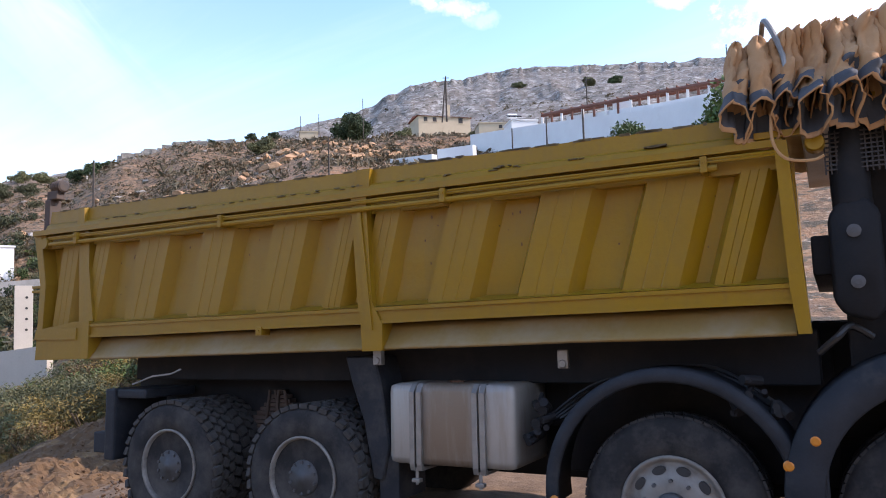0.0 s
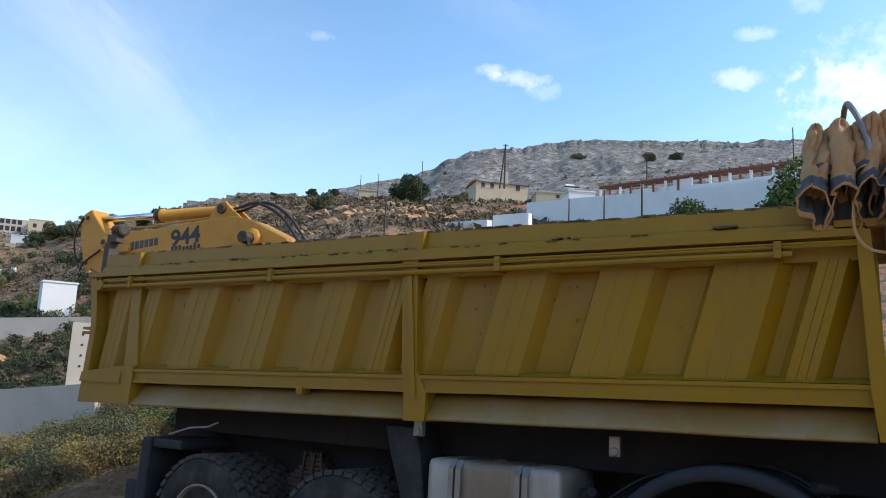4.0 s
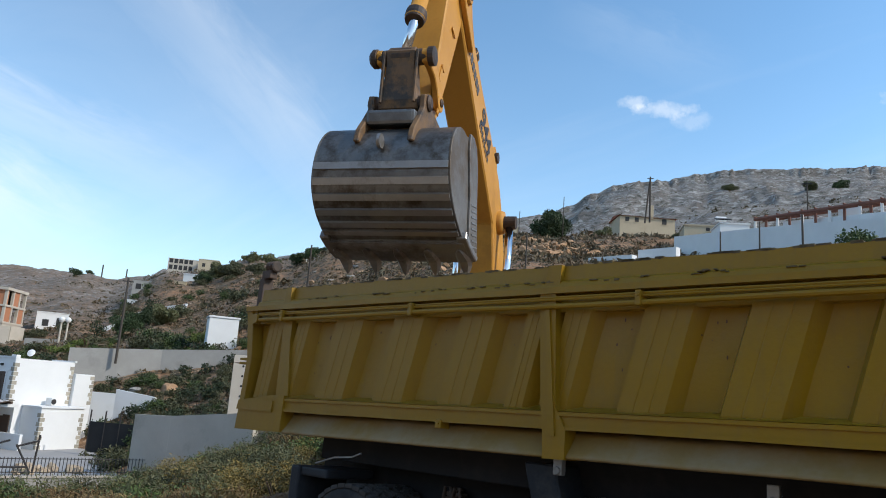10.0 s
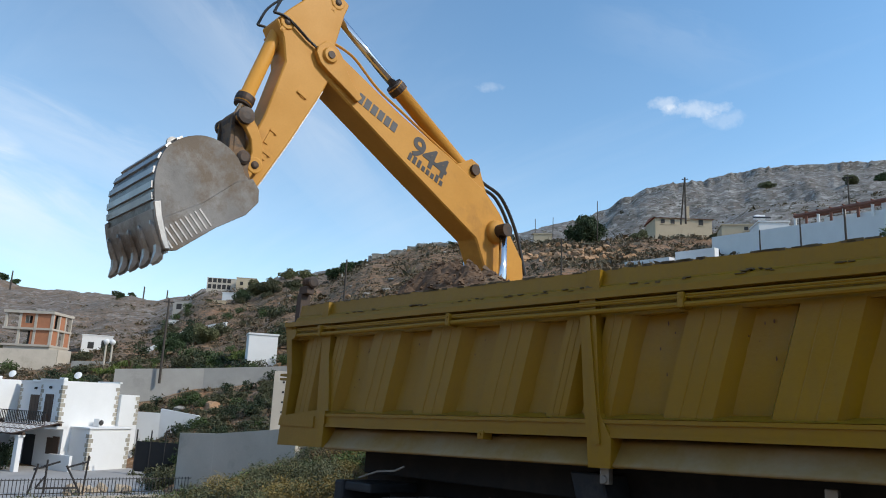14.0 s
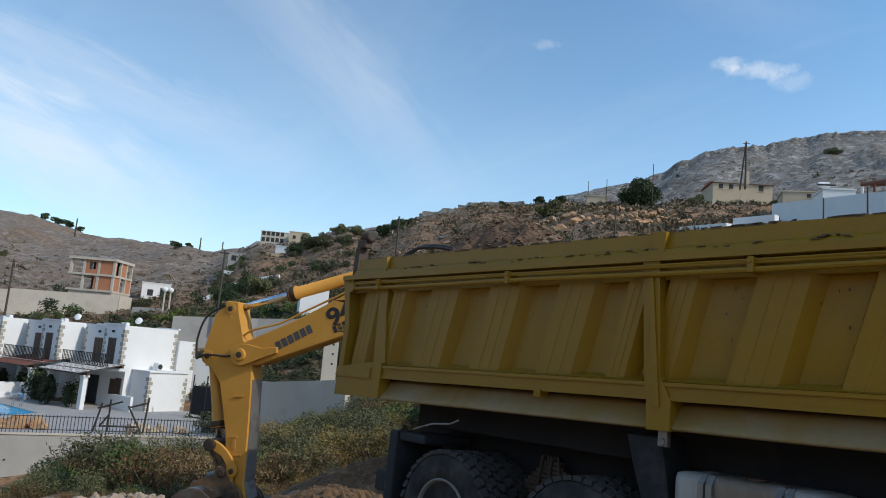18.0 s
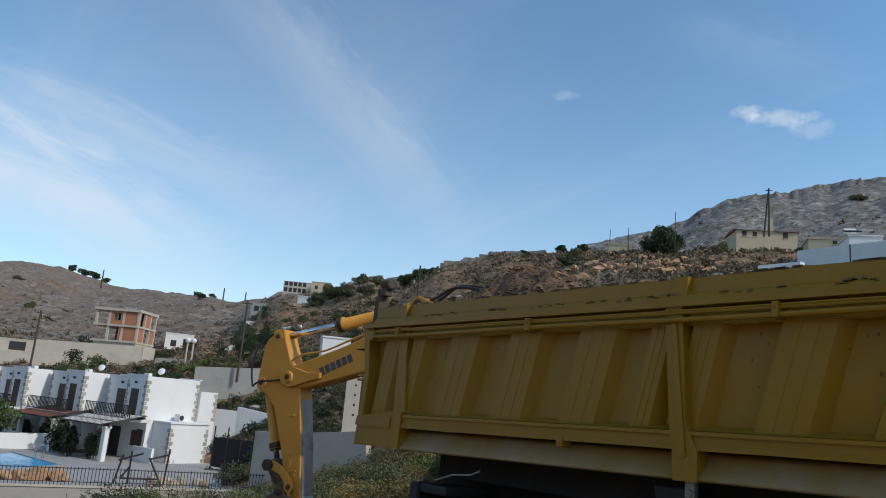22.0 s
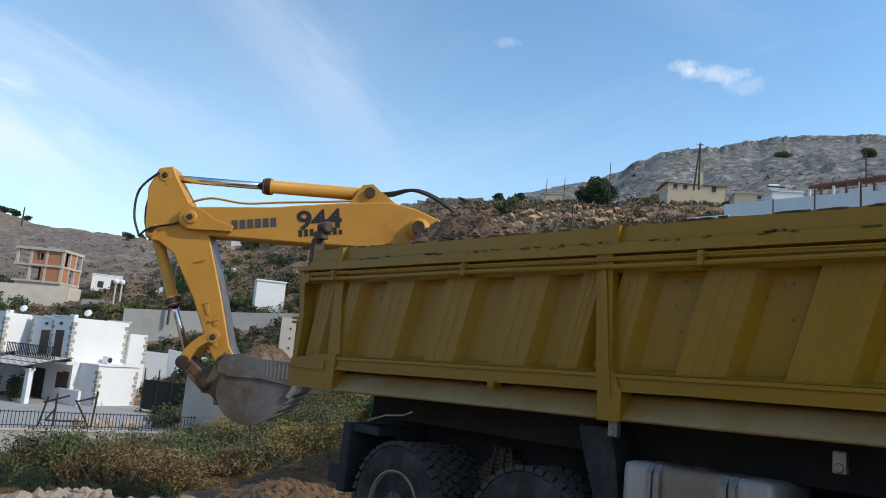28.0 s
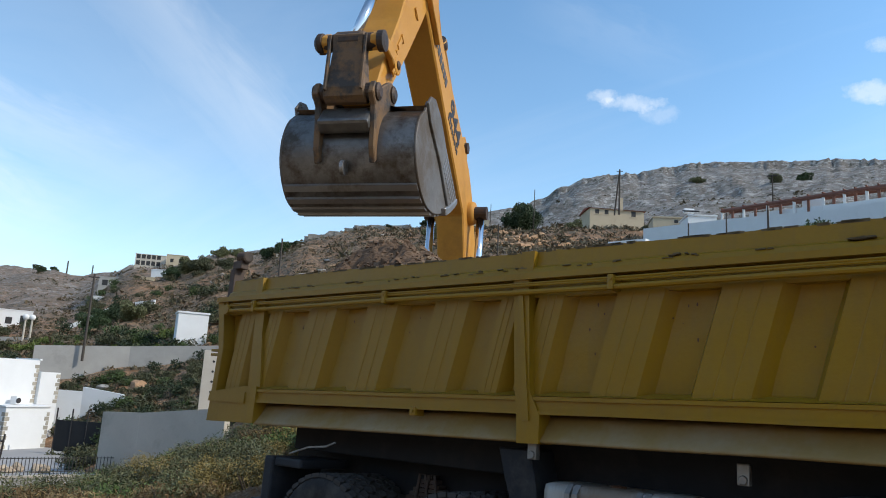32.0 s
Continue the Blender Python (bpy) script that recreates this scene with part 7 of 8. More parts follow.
bm = boxed(-0.38, 0.38, -0.2, 0.2, -0.2, 2.95, bevel=0.02)
part("shaft", bm, "concrete_pale", pil)
# the pier's holes are dark discs coloured like the shade inside
for z in (0.9, 1.4, 1.9, 2.4):
    part("hole", lathe(bmesh.new(), ((0.06, -0.215), (0.06, -0.2)), "y", 10, Matrix.Translation((0.12, 0, z))), "dark", pil)


def house(name, az, r, wide, deep, tall, mat, label, turn=0.0, z=None, windows=(), roof=None, flat=True, category="house"):
    """A plain house with its parapet, windows and doors; its front faces the yard."""
    p = polar(az, r)
    h = thing(name, pose(p.x, p.y, p.z if z is None else z, 0, 0, az + turn), label, category)
    part("wall", boxed(-wide / 2, wide / 2, 0, deep, -3, tall), mat, h)
    if roof:
        bm = bmesh.new()
        prism(bm, [(-0.3, tall), (deep / 2, tall + roof), (deep + 0.3, tall)], "x", -wide / 2 - 0.3, wide / 2 + 0.3)
        part("roof", bm, "terracotta", h)
    else:
        bm = bmesh.new()
        box(bm, -wide / 2 - 0.1, wide / 2 + 0.1, -0.1, 0.12, tall, tall + 0.18)
        box(bm, -wide / 2 - 0.1, -wide / 2 + 0.12, 0.12, deep + 0.1, tall, tall + 0.18)
        box(bm, wide / 2 - 0.12, wide / 2 + 0.1, 0.12, deep + 0.1, tall, tall + 0.18)
        part("parapet", bm, mat, h)
    for x, z0, w, t in windows:
        wn_ = part("window", boxed(x - w / 2, x + w / 2, -0.03, 0.06, z0, z0 + t), "dark", h)
        bm = bmesh.new()
        box(bm, x - w / 2 - 0.1, x + w / 2 + 0.1, -0.1, 0.0, z0 - 0.12, z0)
        part("sill", bm, mat, wn_)
    return h


# unfinished brick house in a concrete frame
p = Vector((*xy(73.5, 168), 9.6))
fh = thing("unfinished_house", pose(p.x, p.y, p.z, 0, 0, 48.0), "unfinished concrete-framed house with bare brick infill", "house")
for z in (0.0, 3.3, 6.6):
    part("floor_slab", boxed(-9.6, 0.2, -0.6, 8.2, z, z + 0.4), "concrete_pale", fh)
part("roof_edge", boxed(-9.7, 0.3, -0.7, -0.5, 6.55, 7.1), "concrete_pale", fh)
part("roof_edge", boxed(0.1, 0.3, -0.5, 8.3, 6.55, 7.1), "concrete_pale", fh)
for x in (-9.2, -6.4, -3.3, -0.1):
    for y in (-0.4, 7.6):
        for z in (0.4, 3.7):
            if x == -9.2 and z < 1:
                continue
            part("column", boxed(x - 0.25, x + 0.25, y, y + 0.4, z, z + 2.9), "concrete_pale", fh)
for y in (2.4, 5.0):
    for z in (0.4, 3.7):
        part("column", boxed(-0.35, 0.15, y, y + 0.4, z, z + 2.9), "concrete_pale", fh)
for x0, x1, z in ((-3.05, -0.35, 0.4), (-3.05, -0.35, 3.7), (-4.1, -3.55, 0.4), (-6.15, -5.5, 3.7), (-4.0, -3.55, 3.7)):
    part("brick_panel", boxed(x0, x1, -0.3, -0.1, z, z + 2.9), "brick", fh, "bare orange hollow brick")
part("brick_panel", boxed(-5.5, -4.0, -0.3, -0.1, 3.7, 4.6), "brick", fh)
part("brick_panel", boxed(-5.5, -4.0, -0.3, -0.1, 6.1, 6.6), "brick", fh)
for y0, y1, z in ((0.0, 2.4, 0.4), (2.8, 5.0, 3.7), (5.4, 7.6, 0.4), (0.0, 0.7, 3.7)):
    part("brick_panel", boxed(-0.2, 0.0, y0, y1, z, z + 2.9), "brick", fh)
# black sheets added behind the openings to stand for the rooms' shade
for z in (0.4, 3.7):
    part("inner_wall", boxed(-6.2, -0.4, 3.0, 3.2, z, z + 2.9), "dark", fh)
part("foundation", boxed(-9.0, 0.1, -0.3, 8.0, -5.0, 0.0), "concrete_pale", fh)
wall_line("wall_long", [xy(79.8, 142), xy(73.0, 139), xy(72.2, 142)], 0.4, [-2, 0, 0], [7.4, 7.9, 7.9], "concrete_pale", "long pale concrete boundary wall above the villas")
wall_line("wall_long_low", [xy(83, 128), xy(78.0, 126)], 0.4, [-2, -2], [4.6, 5.2], "concrete_pale", "low pale concrete boundary wall above the villas")
wall_line("wall_ramp", [xy(72.0, 128), xy(67.2, 124)], 0.4, [0, 0], [5.9, 6.2], "concrete", "grey concrete ramp wall above the terraces")
house("ruined_house", 81.7, 150, 11.5, 6, 1.9, "concrete_pale", "roofless pale ruin with empty openings", -4, 5.4, ((-3.8, -0.2, 2.0, 1.7), (-1.2, -0.2, 1.4, 1.7), (2.4, 0.1, 2.6, 1.5)))
house("white_house", 70.6, 175, 6.0, 5, 3.4, "white", "small white house beyond the brick frame", 0, 9.6, ((-1.2, 0.6, 1.2, 1.4), (1.3, 0.5, 1.0, 2.0)))
house("round_window_house", 61.7, 200, 6.4, 6, 2.9, "white", "white hillside house with a round window", -24, 25.2)
house("hotel", 62.7, 262, 9.5, 8, 4.4, "concrete_pale", "grey-white terraced hotel high on the ridge", -8, 36.5, tuple((x, z, 1.2, 1.5) for x in (-3.8, -2.2, -0.6, 1.0, 2.6) for z in (0.8, 3.0)))
house("hillside_house", 60.9, 255, 6.5, 6, 3.2, "cream", "cream hillside house beside the hotel", -8, 37.5, ((-1.5, 0.8, 1.0, 1.2), (1.2, 0.8, 1.0, 1.2)))
house("terraced_house", 64.6, 215, 10, 6, 2.6, "concrete", "grey terraced house stepping down the hillside", -10, 24.0, ((-3.4, 0.4, 1.4, 1.5), (-1.2, 0.4, 1.4, 1.5), (1.2, 0.4, 1.4, 1.5), (3.6, 0.4, 1.4, 1.5)))
house("white_house", 65.2, 190, 6.0, 5, 2.4, "white", "small white house on the hillside road", -10, 16.5, ((-1.2, 0.5, 1.0, 1.2),))
house("cream_house", 62.7, 190, 2.8, 4, 2.6, "cream", "narrow cream house on the hillside", -10, 22.0, ((0, 0.8, 0.9, 1.2),))
road = [xy(67.4, 152), xy(64.6, 150), xy(62.0, 146)]
wall_line("wall_road", road, 0.4, [8, 8, 8], [ground_z(*q, False) + 1.1 for q in road], "white", "white road wall winding up the hillside")
house("garden_hut", 59.2, 83, 3.1, 3, 1.7, "white", "white garden hut among the shrubs", 6, 6.7)
house("ridge_house", 53.2, 190, 3.6, 4, 2.0, "white", "small white house on the skyline", 0, None)
house("ridge_house", 38.0, 124, 3.0, 4, 1.7, "cream", "small pale house behind the ridge", 0, None)
# cream farmhouse and white terraces up on the right
ch = house("farmhouse", 27.3, 130, 9.8, 6, 1.3, "cream", "cream plastered farmhouse with a square chimney", 18, 33.9, ((-3.6, 0.3, 0.7, 0.8), (-1.9, 0.3, 0.7, 0.8), (3.0, 0.2, 0.8, 1.0)), roof=0.5)
part("chimney", boxed(0.4, 1.0, -0.2, 0.5, 1.0, 3.5, bevel=0.03), "cream", ch)
house("pink_house", 23.4, 100, 4.2, 4, 1.0, "cream", "ochre plastered house beside white walls", 10, 25.3, ((0.9, 0.3, 0.5, 0.5),))
wh = house("white_house", 21.0, 92, 3.4, 4, 1.1, "white", "white house with a solar tank on its roof", 16, 23.4)
part("solar_tank", lathe(bmesh.new(), ((0.3, -0.6), (0.32, -0.55), (0.32, 0.55), (0.3, 0.6)), "x", 14, Matrix.Translation((-1.2, 1.5, 2.05))), "white", wh)
part("solar_panel", boxed(-2.2, -0.4, 0.3, 1.3, 1.5, 1.62, m=Matrix.Rotation(radians(20), 4, "X")), "dark", wh)
wall_line("wall_white_terrace", [xy(25.2, 86), xy(19.0, 74), xy(12.0, 62), xy(2.0, 52)], 0.4, [5, 5, 3, 2], [21.6, 19.7, 17.2, 15.6], "white", "long white terrace wall climbing the hillside")
wall_line("wall_white_upper", [xy(17.6, 76), xy(11.0, 64.5), xy(2.0, 56)], 0.4, [8, 8, 8], [20.7, 18.3, 16.8], "white", "white upper house wall under the pergola")
wall_line("wall_white_low", [xy(31.5, 66), xy(28.2, 62)], 0.6, [2, 2], [14.9, 14.5], "white", "low white wall just over the truck rim")
wall_line("wall_white_low_end", [xy(27.8, 64), xy(25.0, 62)], 0.6, [2, 2], [15.3, 15.2], "white", "low white wall just over the truck rim")
per = thing("long_pergola", Matrix(), "long rust-brown timber pergola on the white house", "pergola")
pts = [Vector((*xy(19.6, 78), 21.5)), Vector((*xy(12.8, 67), 19.7)), Vector((*xy(7.1, 61), 18.6)), Vector((*xy(3.0, 57.5), 18.0))]
for a, b in zip(pts, pts[1:]):
    part("beam", rod(bmesh.new(), a, b, 0.20, 6), "roof_red", per)
    part("beam", rod(bmesh.new(), a + Vector((0.3, 1.6, 0.25)), b + Vector((0.3, 1.6, 0.25)), 0.20, 6), "roof_red", per)
    for k in range(8):
        p = a.lerp(b, k / 8)
        part("post", boxed(p.x - 0.1, p.x + 0.1, p.y - 0.1, p.y + 0.1, p.z - 2.2, p.z), "roof_red" if k % 2 else "white", per)
        q = a.lerp(b, (k + 0.5) / 8)
        part("rafter", rod(bmesh.new(), p + Vector((0, -0.3, 0.2)), p + Vector((0.3, 2.2, 0.4)), 0.07, 6), "roof_red", per)
wpier = part("wall_end", boxed(-0.8, 0.8, -0.2, 0.2, -2, 1.4), "white", per)
wpier.location = (*xy(13.5, 69.5), 18.9)


def pole(az, r, height, label="weathered wooden utility pole", lean=0.0, arm=True, z=None, thick=0.10):
    p = polar(az, r)
    o = thing("utility_pole", pose(p.x, p.y, p.z if z is None else z, 0, lean, az), label, "utility pole", "utility poles")
    part("shaft", rod(bmesh.new(), (0, 0, -1.0), (0, 0, height), thick, 8, thick * 0.75), "rail_grey", o)
    if arm:
        part("crossarm", boxed(-0.5, 0.5, -0.05, 0.05, height - 0.35, height - 0.25), "iron", o)
    return o


pole(27.13, 120, 6.7, "tall braced utility pole beside the farmhouse", 0, True, 32.8, 0.16)
po = pole(27.45, 120.4, 6.6, "raking brace pole beside the farmhouse", 0, False, 32.8, 0.14)
po.matrix_world = po.matrix_world @ Matrix.Rotation(radians(5.5), 4, "Y")
pole(16.1, 80, 4.3, z=21.6, thick=0.08)
pole(16.45, 45, 2.4, z=11.0, arm=False, thick=0.07)
pole(19.3, 52, 1.7, z=13.1, arm=False, thick=0.06)
pole(22.0, 56, 1.6, z=13.5, arm=False, thick=0.06)
pole(36.5, 40, 3.2, z=7.9, arm=False, thick=0.05, label="thin rusty pole on the slope")
pole(53.4, 30, 2.9, z=4.6, arm=False, thick=0.045, label="thin rusty pole on the slope")
pole(66.2, 75, 7.0, z=3.6, thick=0.12)
pole(79.8, 118, 7.5, z=3.0, thick=0.15)
pole(33.75, 108, 5.0, z=27.5, arm=False, thick=0.07)
pole(38.6, 130, 4.5, arm=False, thick=0.07)
pole(37.2, 128, 4.5, arm=False, thick=0.07)
pole(5.75, 50, 4.0, z=14.0, thick=0.045, arm=False)
for az in (66.4, 68.0, 62.0, 76.4):
    pole(az, 500, 12, arm=False, thick=0.5, label="mast on the far ridge")
for az in (70.0, 69.6):
    p = polar(az, 118)
    l = thing("street_lamp", pose(p.x, p.y, 4.2), "white globe street lamp on a short post", "street lamp", "street lamps")
    part("post", rod(bmesh.new(), (0, 0, -1), (0, 0, 4.0), 0.14, 8), "concrete_pale", l)
    part("globe", lathe(bmesh.new(), ((0.0005, 3.95), (0.3, 4.1), (0.42, 4.4), (0.3, 4.7), (0.0005, 4.82)), "z", 14), "white", l, "", True)
# ---- folded tarpaulin over the front of the body, and the earth ----
tarp = thing("tarpaulin", TRUCK, "faded orange tarpaulin gathered in hanging folds at the body's front", "tarpaulin")


def fold(xt, xm, z0, z1, r, seed, out=0.16, y=0.0, band=True, mat="tarp"):
    """One hanging fold: pinched at the top, then swelling to an open mouth that faces out and down."""
    nv, nu = 26, 28
    vs, fs, mats = [], [], []
    for i in range(nv + 1):
        v = i / nv
        c = Vector((xt + (xm - xt) * v, y - out * v * v + 0.03 * math.sin(v * 5 + seed), z0 + (z1 - z0) * v))
        tilt = radians(180 - 56 * v * v)
        e1, e2 = Vector((1, 0, 0)), Vector((0, math.cos(tilt), math.sin(tilt)))
        w = r * (0.46 + 0.30 * v ** 1.6) * min(1.0, math.sqrt(v / 0.10 + 0.02))
        d = r * (0.30 + 1.05 * v ** 1.5)
        for j in range(nu):
            a = math.tau * j / nu
            q = 1 + 0.20 * (1 - 0.6 * v) * math.sin(3 * a + seed * 3 + v * 2) + 0.10 * math.cos(2 * a + seed)
            n = noise.noise(Vector((math.cos(a) * 1.6 + seed * 5, math.sin(a) * 1.6, v * 3.5))) * 0.03 - abs(noise.noise(Vector((math.cos(a) * 1.3 + seed * 2, math.sin(a) * 1.3, v * 1.6 + seed)))) * 0.05 + noise.noise(Vector((math.cos(a) * 4 + seed, math.sin(a) * 4, v * 11))) * 0.014
            vs.append(tuple(c + e1 * (w * q * math.cos(a) + n) + e2 * (d * q * math.sin(a) + n)))
    for i in range(nv):
        for j in range(nu):
            k = (j + 1) % nu
            fs.append((i * nu + j, i * nu + k, (i + 1) * nu + k, (i + 1) * nu + j))
            mats.append(1 if band and 0.78 < (i + 0.5) / nv < 0.95 else 0)
    me = bpy.data.meshes.new("fold")
    me.from_pydata(vs, [], fs)
    me.materials.append(M[mat])
    me.materials.append(M["tarp_band"])
    me.polygons.foreach_set("material_index", mats)
    me.shade_smooth()
    o = new("fold", me)
    o.parent = tarp
    s = o.modifiers.new("thick", "SOLIDIFY")
    s.thickness, s.offset = 0.007, 1.0
    return o


folds = random.Random(12)
for k in range(17):
    x = 4.54 + 0.066 * k
    yellow = k == 15
    fold(x + 0.012 * math.sin(k * 2.1), x + folds.uniform(-0.02, 0.02), 3.20 + 0.004 * k + folds.uniform(-0.02, 0.02), (2.69 if k % 2 == 0 else 2.78) + folds.uniform(-0.03, 0.03), folds.uniform(0.085, 0.112), 1.0 + 0.77 * k,
         folds.uniform(0.13, 0.20) if k % 2 == 0 else folds.uniform(0.06, 0.12), 0.0 if k % 2 == 0 else 0.05, not yellow, "tarp_yellow" if yellow else "tarp")
# the cloth that hangs behind the folds
vs, fs = [], []
for i in range(91):
    x = 4.50 + 1.2 * i / 90
    for j in range(12):
        z = 2.74 + 0.42 * j / 11 + 0.03 * math.sin(x * 9)
        vs.append((x, 0.12 + 0.045 * math.sin(x * 47) * (1.1 - j / 14) + 0.02 * noise.noise(Vector((x * 8, z * 5, 2))), z))
for i in range(90):
    for j in range(11):
        fs.append((i * 12 + j, (i + 1) * 12 + j, (i + 1) * 12 + j + 1, i * 12 + j + 1))
drape = child("drape", mesh_of("drape", vs, fs, "tarp"), tarp, "pleated tarpaulin cloth")
drape.data.shade_smooth()
part("gathered_cloth", boxed(4.66, 5.6, 0.3, 2.3, 2.82, 3.2, bevel=0.12), "tarp", tarp, "bulk of gathered tarpaulin", True)
part("hoop", tube(bmesh.new(), curve([(4.80, -0.08, 2.75), (4.78, -0.06, 3.05), (4.70, 0.02, 3.30), (4.66, 0.3, 3.32)], 6), 0.016, 8), "strap", tarp, "bent steel hoop")
part("strap", tube(bmesh.new(), curve([(4.70, -0.10, 2.72), (4.70, -0.12, 2.56), (4.76, -0.12, 2.46), (4.88, -0.10, 2.44), (4.94, -0.09, 2.46)], 6), 0.009, 6), "tarp", tarp, "loose webbing strap")

# earth in the body and in the bucket
load = mound("earth_load", (0, 0, 0), 1.75, 1.08, 1.0, 12, "earth", "brown earth heaped in the truck body", "earth load", 100, 0.14, 1.4, 0.0, lumps=2600)
scoop_first = mound("bucket_load", (0, 0, 0), 0.62, 0.80, 0.34, 15, "earth", "brown earth heaped in the bucket", "earth heap", 40, 0.10, 1.8, lumps=400)
scoop_next = mound("bucket_load", (0, 0, 0), 0.62, 0.80, 0.40, 17, "earth", "brown earth heaped in the bucket", "earth heap", 40, 0.12, 1.8, lumps=400)

# ---- how the arm moves: seconds, swing, boom, stick, bucket in degrees ----
ARM_FIRST = [
    (0, 165, -4, -128, -60), (2, 170, 0, -130, -62), (3, 176, 2, -135, -66), (3.5, 180.5, 9.5, -139, -67), (4, 185, 16.2, -140, -67), (4.5, 200.1, 21.8, -146.6, -67.3),
    (6.5, 259.7, 42.4, -136.4, -102.8), (7, 272.1, 48.6, -137.2, -109.4), (8, 293.3, 53.0, -121, -98), (9, 297.5, 49.4, -116.4, -76.3), (10, 297, 51.8, -119.4, -44.7),
    (11, 305.8, 44.7, -110.7, -39), (11.5, 307, 43.8, -104.6, -29), (12, 307, 44.5, -100.3, -20), (12.5, 302, 46.5, -99.2, -16.2), (13, 292.6, 47.3, -105, 4), (13.5, 281.2, 45.6, -112.5, 18),
]
ARM_THEN = [
    (14, 266.5, 44.2, -109.5, 8), (14.5, 253, 34, -112.3, 15.5), (15, 235.5, 24.7, -111.6, 10), (15.5, 222.2, 16.2, -111.7, 12.3), (17.5, 213.5, -9.3, -85.2, 8), (18, 215.2, -8.4, -87.3, 8),
    (19, 215.1, -5.8, -91.8, 8), (20.4, 208.6, -1.5, -101.9, 10), (21, 207.2, -2.4, -102.5, 8), (22, 205.9, -2.8, -98.6, 4), (23, 206.1, -5.2, -95.3, 0), (24, 205.7, -5.6, -102.8, -20),
    (26.5, 204.5, -1.2, -122.2, -80), (27, 207.8, 3.2, -122.6, -76), (28, 225.9, 13.1, -124.2, -86), (29, 249.2, 24, -121.7, -91.2), (30, 263.3, 35, -120.6, -120.5),
    (31, 279.4, 41.9, -109.3, -134.5), (31.5, 285.7, 47.9, -104.7, -125.7), (32, 296.6, 50.2, -106.2, -101.1),
]
ARM = np.array(ARM_FIRST + ARM_THEN, dtype=float)


def arm_at(t):
    """The four angles at a time, gliding through the rows."""
    ts = ARM[:, 0]
    i = int(np.clip(np.searchsorted(ts, t, "right") - 1, 0, len(ts) - 2))
    h = ts[i + 1] - ts[i]
    u = (t - ts[i]) / h

    def rate(k):
        if k <= 0 or k >= len(ts) - 1:
            return np.zeros(4)
        a, b = (ARM[k, 1:] - ARM[k - 1, 1:]) / (ts[k] - ts[k - 1]), (ARM[k + 1, 1:] - ARM[k, 1:]) / (ts[k + 1] - ts[k])
        return np.where(a * b > 0, 2 * a * b / (a + b + 1e-9 * np.sign(a + b + 1e-12)), 0.0)
    p, q, m, n = ARM[i, 1:], ARM[i + 1, 1:], rate(i) * h, rate(i + 1) * h
    return p * (2 * u**3 - 3 * u**2 + 1) + m * (u**3 - 2 * u**2 + u) + q * (3 * u**2 - 2 * u**3) + n * (u**3 - u**2)


def turn2(deg, x, z):
    c, s = math.cos(radians(deg)), math.sin(radians(deg))
    return np.array((x * c - z * s, x * s + z * c))


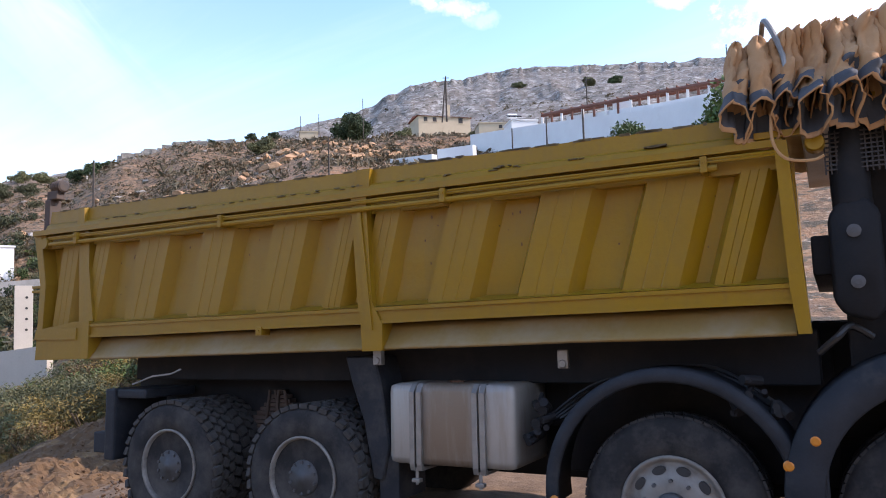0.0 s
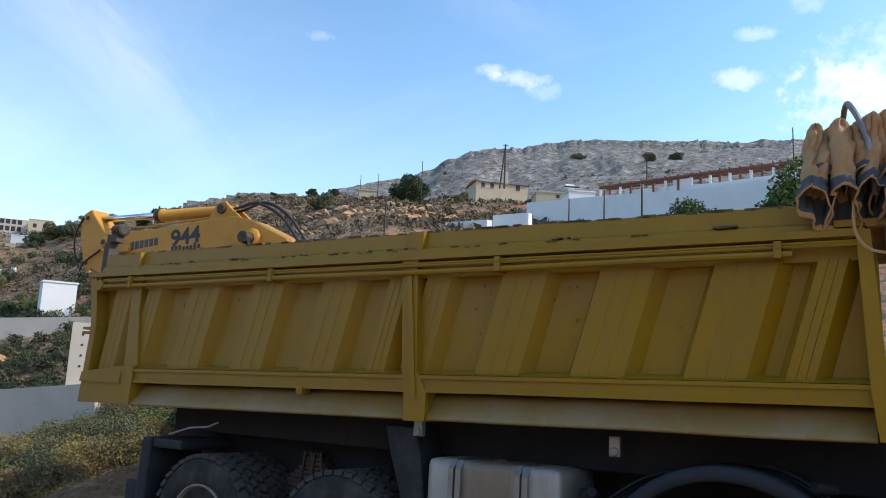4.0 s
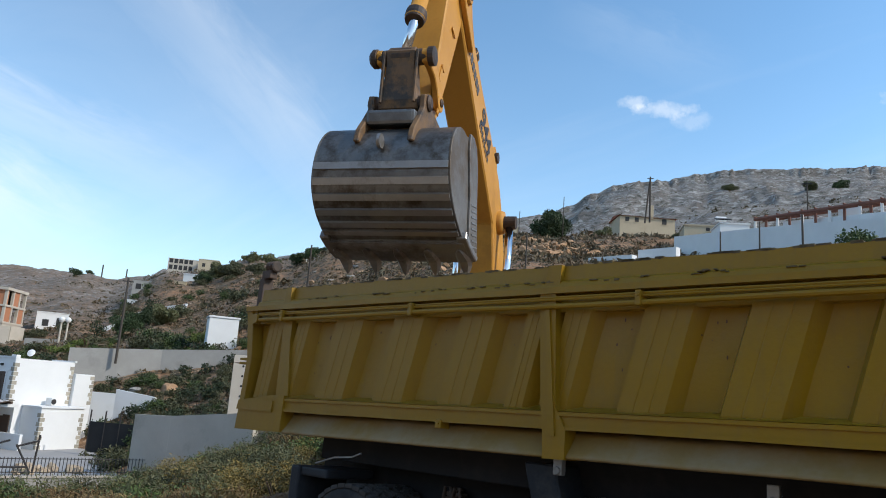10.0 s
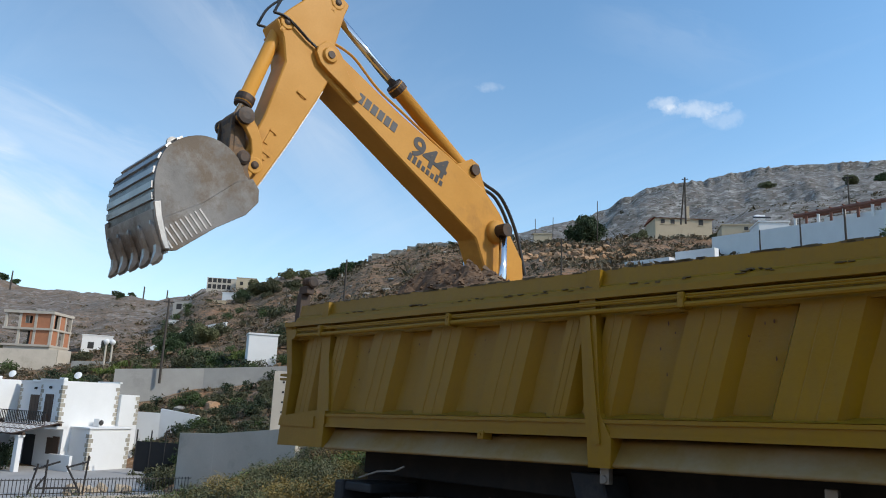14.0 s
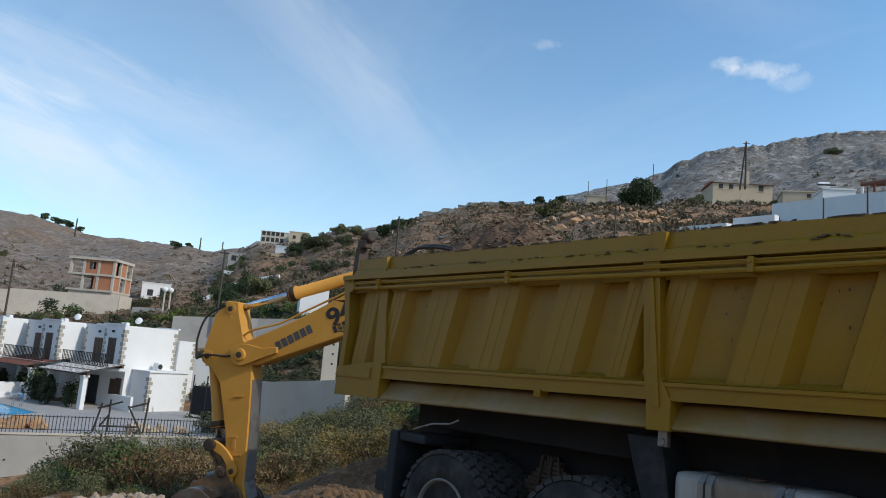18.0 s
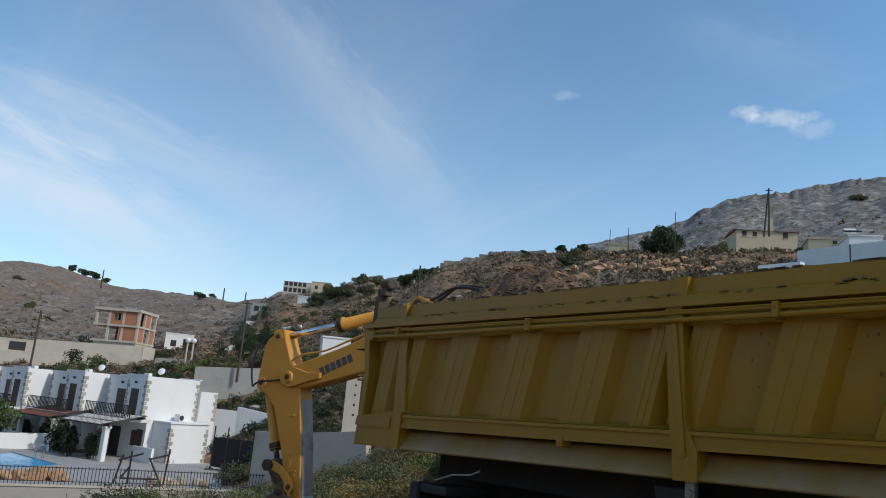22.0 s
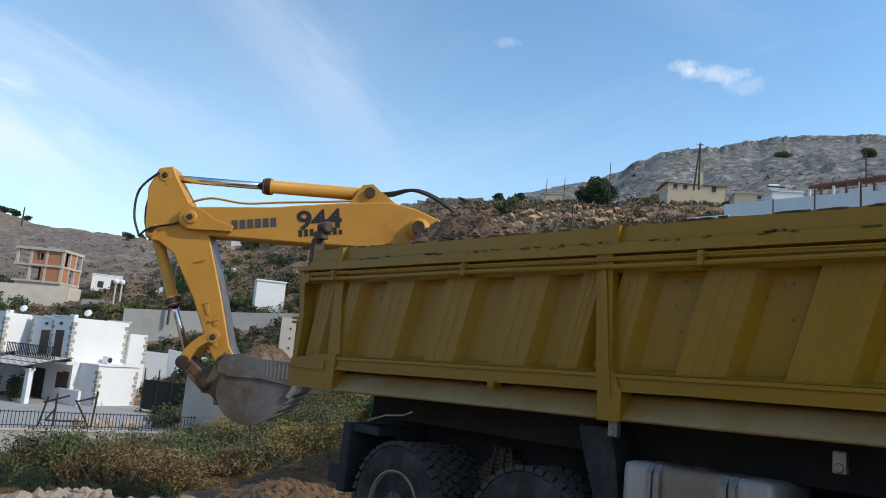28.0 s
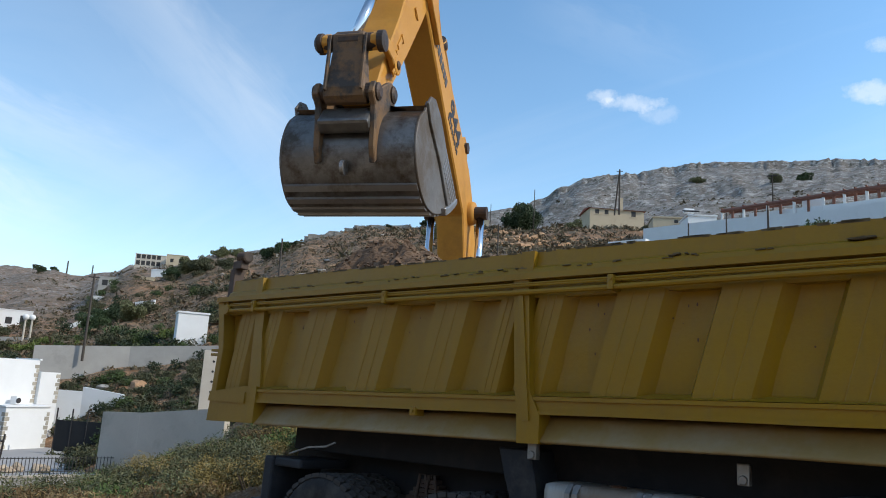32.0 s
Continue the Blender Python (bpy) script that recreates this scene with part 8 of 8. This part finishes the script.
def arm_poses(t):
    """Poses of the arm's parts in the excavator's space."""
    swing, b, s, k = arm_at(t)
    foot = np.array(FOOT)
    tip = foot + turn2(b, BOOM_LEN, 0)
    st = b + s
    on_stick = lambda p: tip + turn2(st, *p)
    on_boom = lambda p: foot + turn2(b, *p)
    end = on_stick((STICK_LEN, 0))
    bk = st + k + LIP_TURN
    ear = end + turn2(bk, *EAR)
    lnk = on_stick(STICK_LINK)
    d = ear - lnk
    n = max(float(np.hypot(*d)), 1e-3)
    a = min(max((n * n + LINK_A**2 - LINK_B**2) / (2 * n), -LINK_A), LINK_A)
    h = math.sqrt(max(LINK_A**2 - a * a, 0))
    u = d / n
    mids = [lnk + u * a + np.array((-u[1], u[0])) * h * g for g in (1, -1)]
    mid = max(mids, key=lambda m: float((m - lnk) @ turn2(st, -0.35, 1)))
    around = Matrix.Rotation(radians(swing), 4, "Z")

    def at(p, deg, y=0.0):
        return around @ Matrix.Translation((p[0], y, p[1])) @ Matrix.Rotation(-radians(deg), 4, "Y")

    def between(p, q, y=0.0):
        deg = math.degrees(math.atan2(q[1] - p[1], q[0] - p[0]))
        return at(p, deg, y), at(q, deg + 180, y)
    sr = between(on_boom(CYL_BOOM), on_stick(STICK_TOP))
    br = between(on_stick(STICK_BACK), mid)
    house = np.array((1.1, 1.55))
    hl, hr = between(house, on_boom(CYL_HOIST), 0.46), between(house, on_boom(CYL_HOIST), -0.46)
    ang = lambda p, q: math.degrees(math.atan2(q[1] - p[1], q[0] - p[0]))
    return {boom: at(foot, b), stick: at(tip, st), bucket: at(end, bk), link_bar: at(lnk, ang(lnk, mid)), push_bar: at(mid, ang(mid, ear)), upper: around,
            stick_ram[0]: sr[0], stick_ram[1]: sr[1], bucket_ram[0]: br[0], bucket_ram[1]: br[1], hoist_left[0]: hl[0], hoist_left[1]: hl[1], hoist_right[0]: hr[0], hoist_right[1]: hr[1]}


def in_bucket(t):
    """Where earth lies in the bucket: its face to the opening."""
    return Matrix.Translation(BASE) @ arm_poses(t)[bucket] @ pose(0.66, 0, 0.10, 180, 0, 0)


def motions():
    steps = [round(0.2 * i, 1) for i in range(161)]
    rows = {}
    for t in steps:
        for ob, m in arm_poses(t).items():
            rows.setdefault(ob, []).append((t, m))
    for ob, r in rows.items():
        walk(ob, r)
    # the heap in the body grows as each bucket is tipped
    heap = lambda z: TRUCK @ pose(-0.55, 1.27, z)
    walk(load, [(0, heap(1.55)), (8.8, heap(1.55)), (9.6, heap(1.9)), (11.2, heap(2.35)), (12.0, heap(2.42)), (32, heap(2.42))])
    tipped = TRUCK @ pose(0.2, 1.2, 1.62)
    walk(scoop_first, [(t, in_bucket(t)) for t in steps if t <= 8.6] + [(9.6, TRUCK @ pose(-0.6, 1.2, 2.2)), (10.4, tipped), (32, tipped)])
    pit = Matrix.Translation((-13.0, 3.9, -2.2))
    walk(scoop_next, [(0, pit), (24.4, pit), (25.4, Matrix.Translation((-12.6, 4.2, -1.2)))] + [(t, in_bucket(t)) for t in steps if t >= 26.4])


motions()
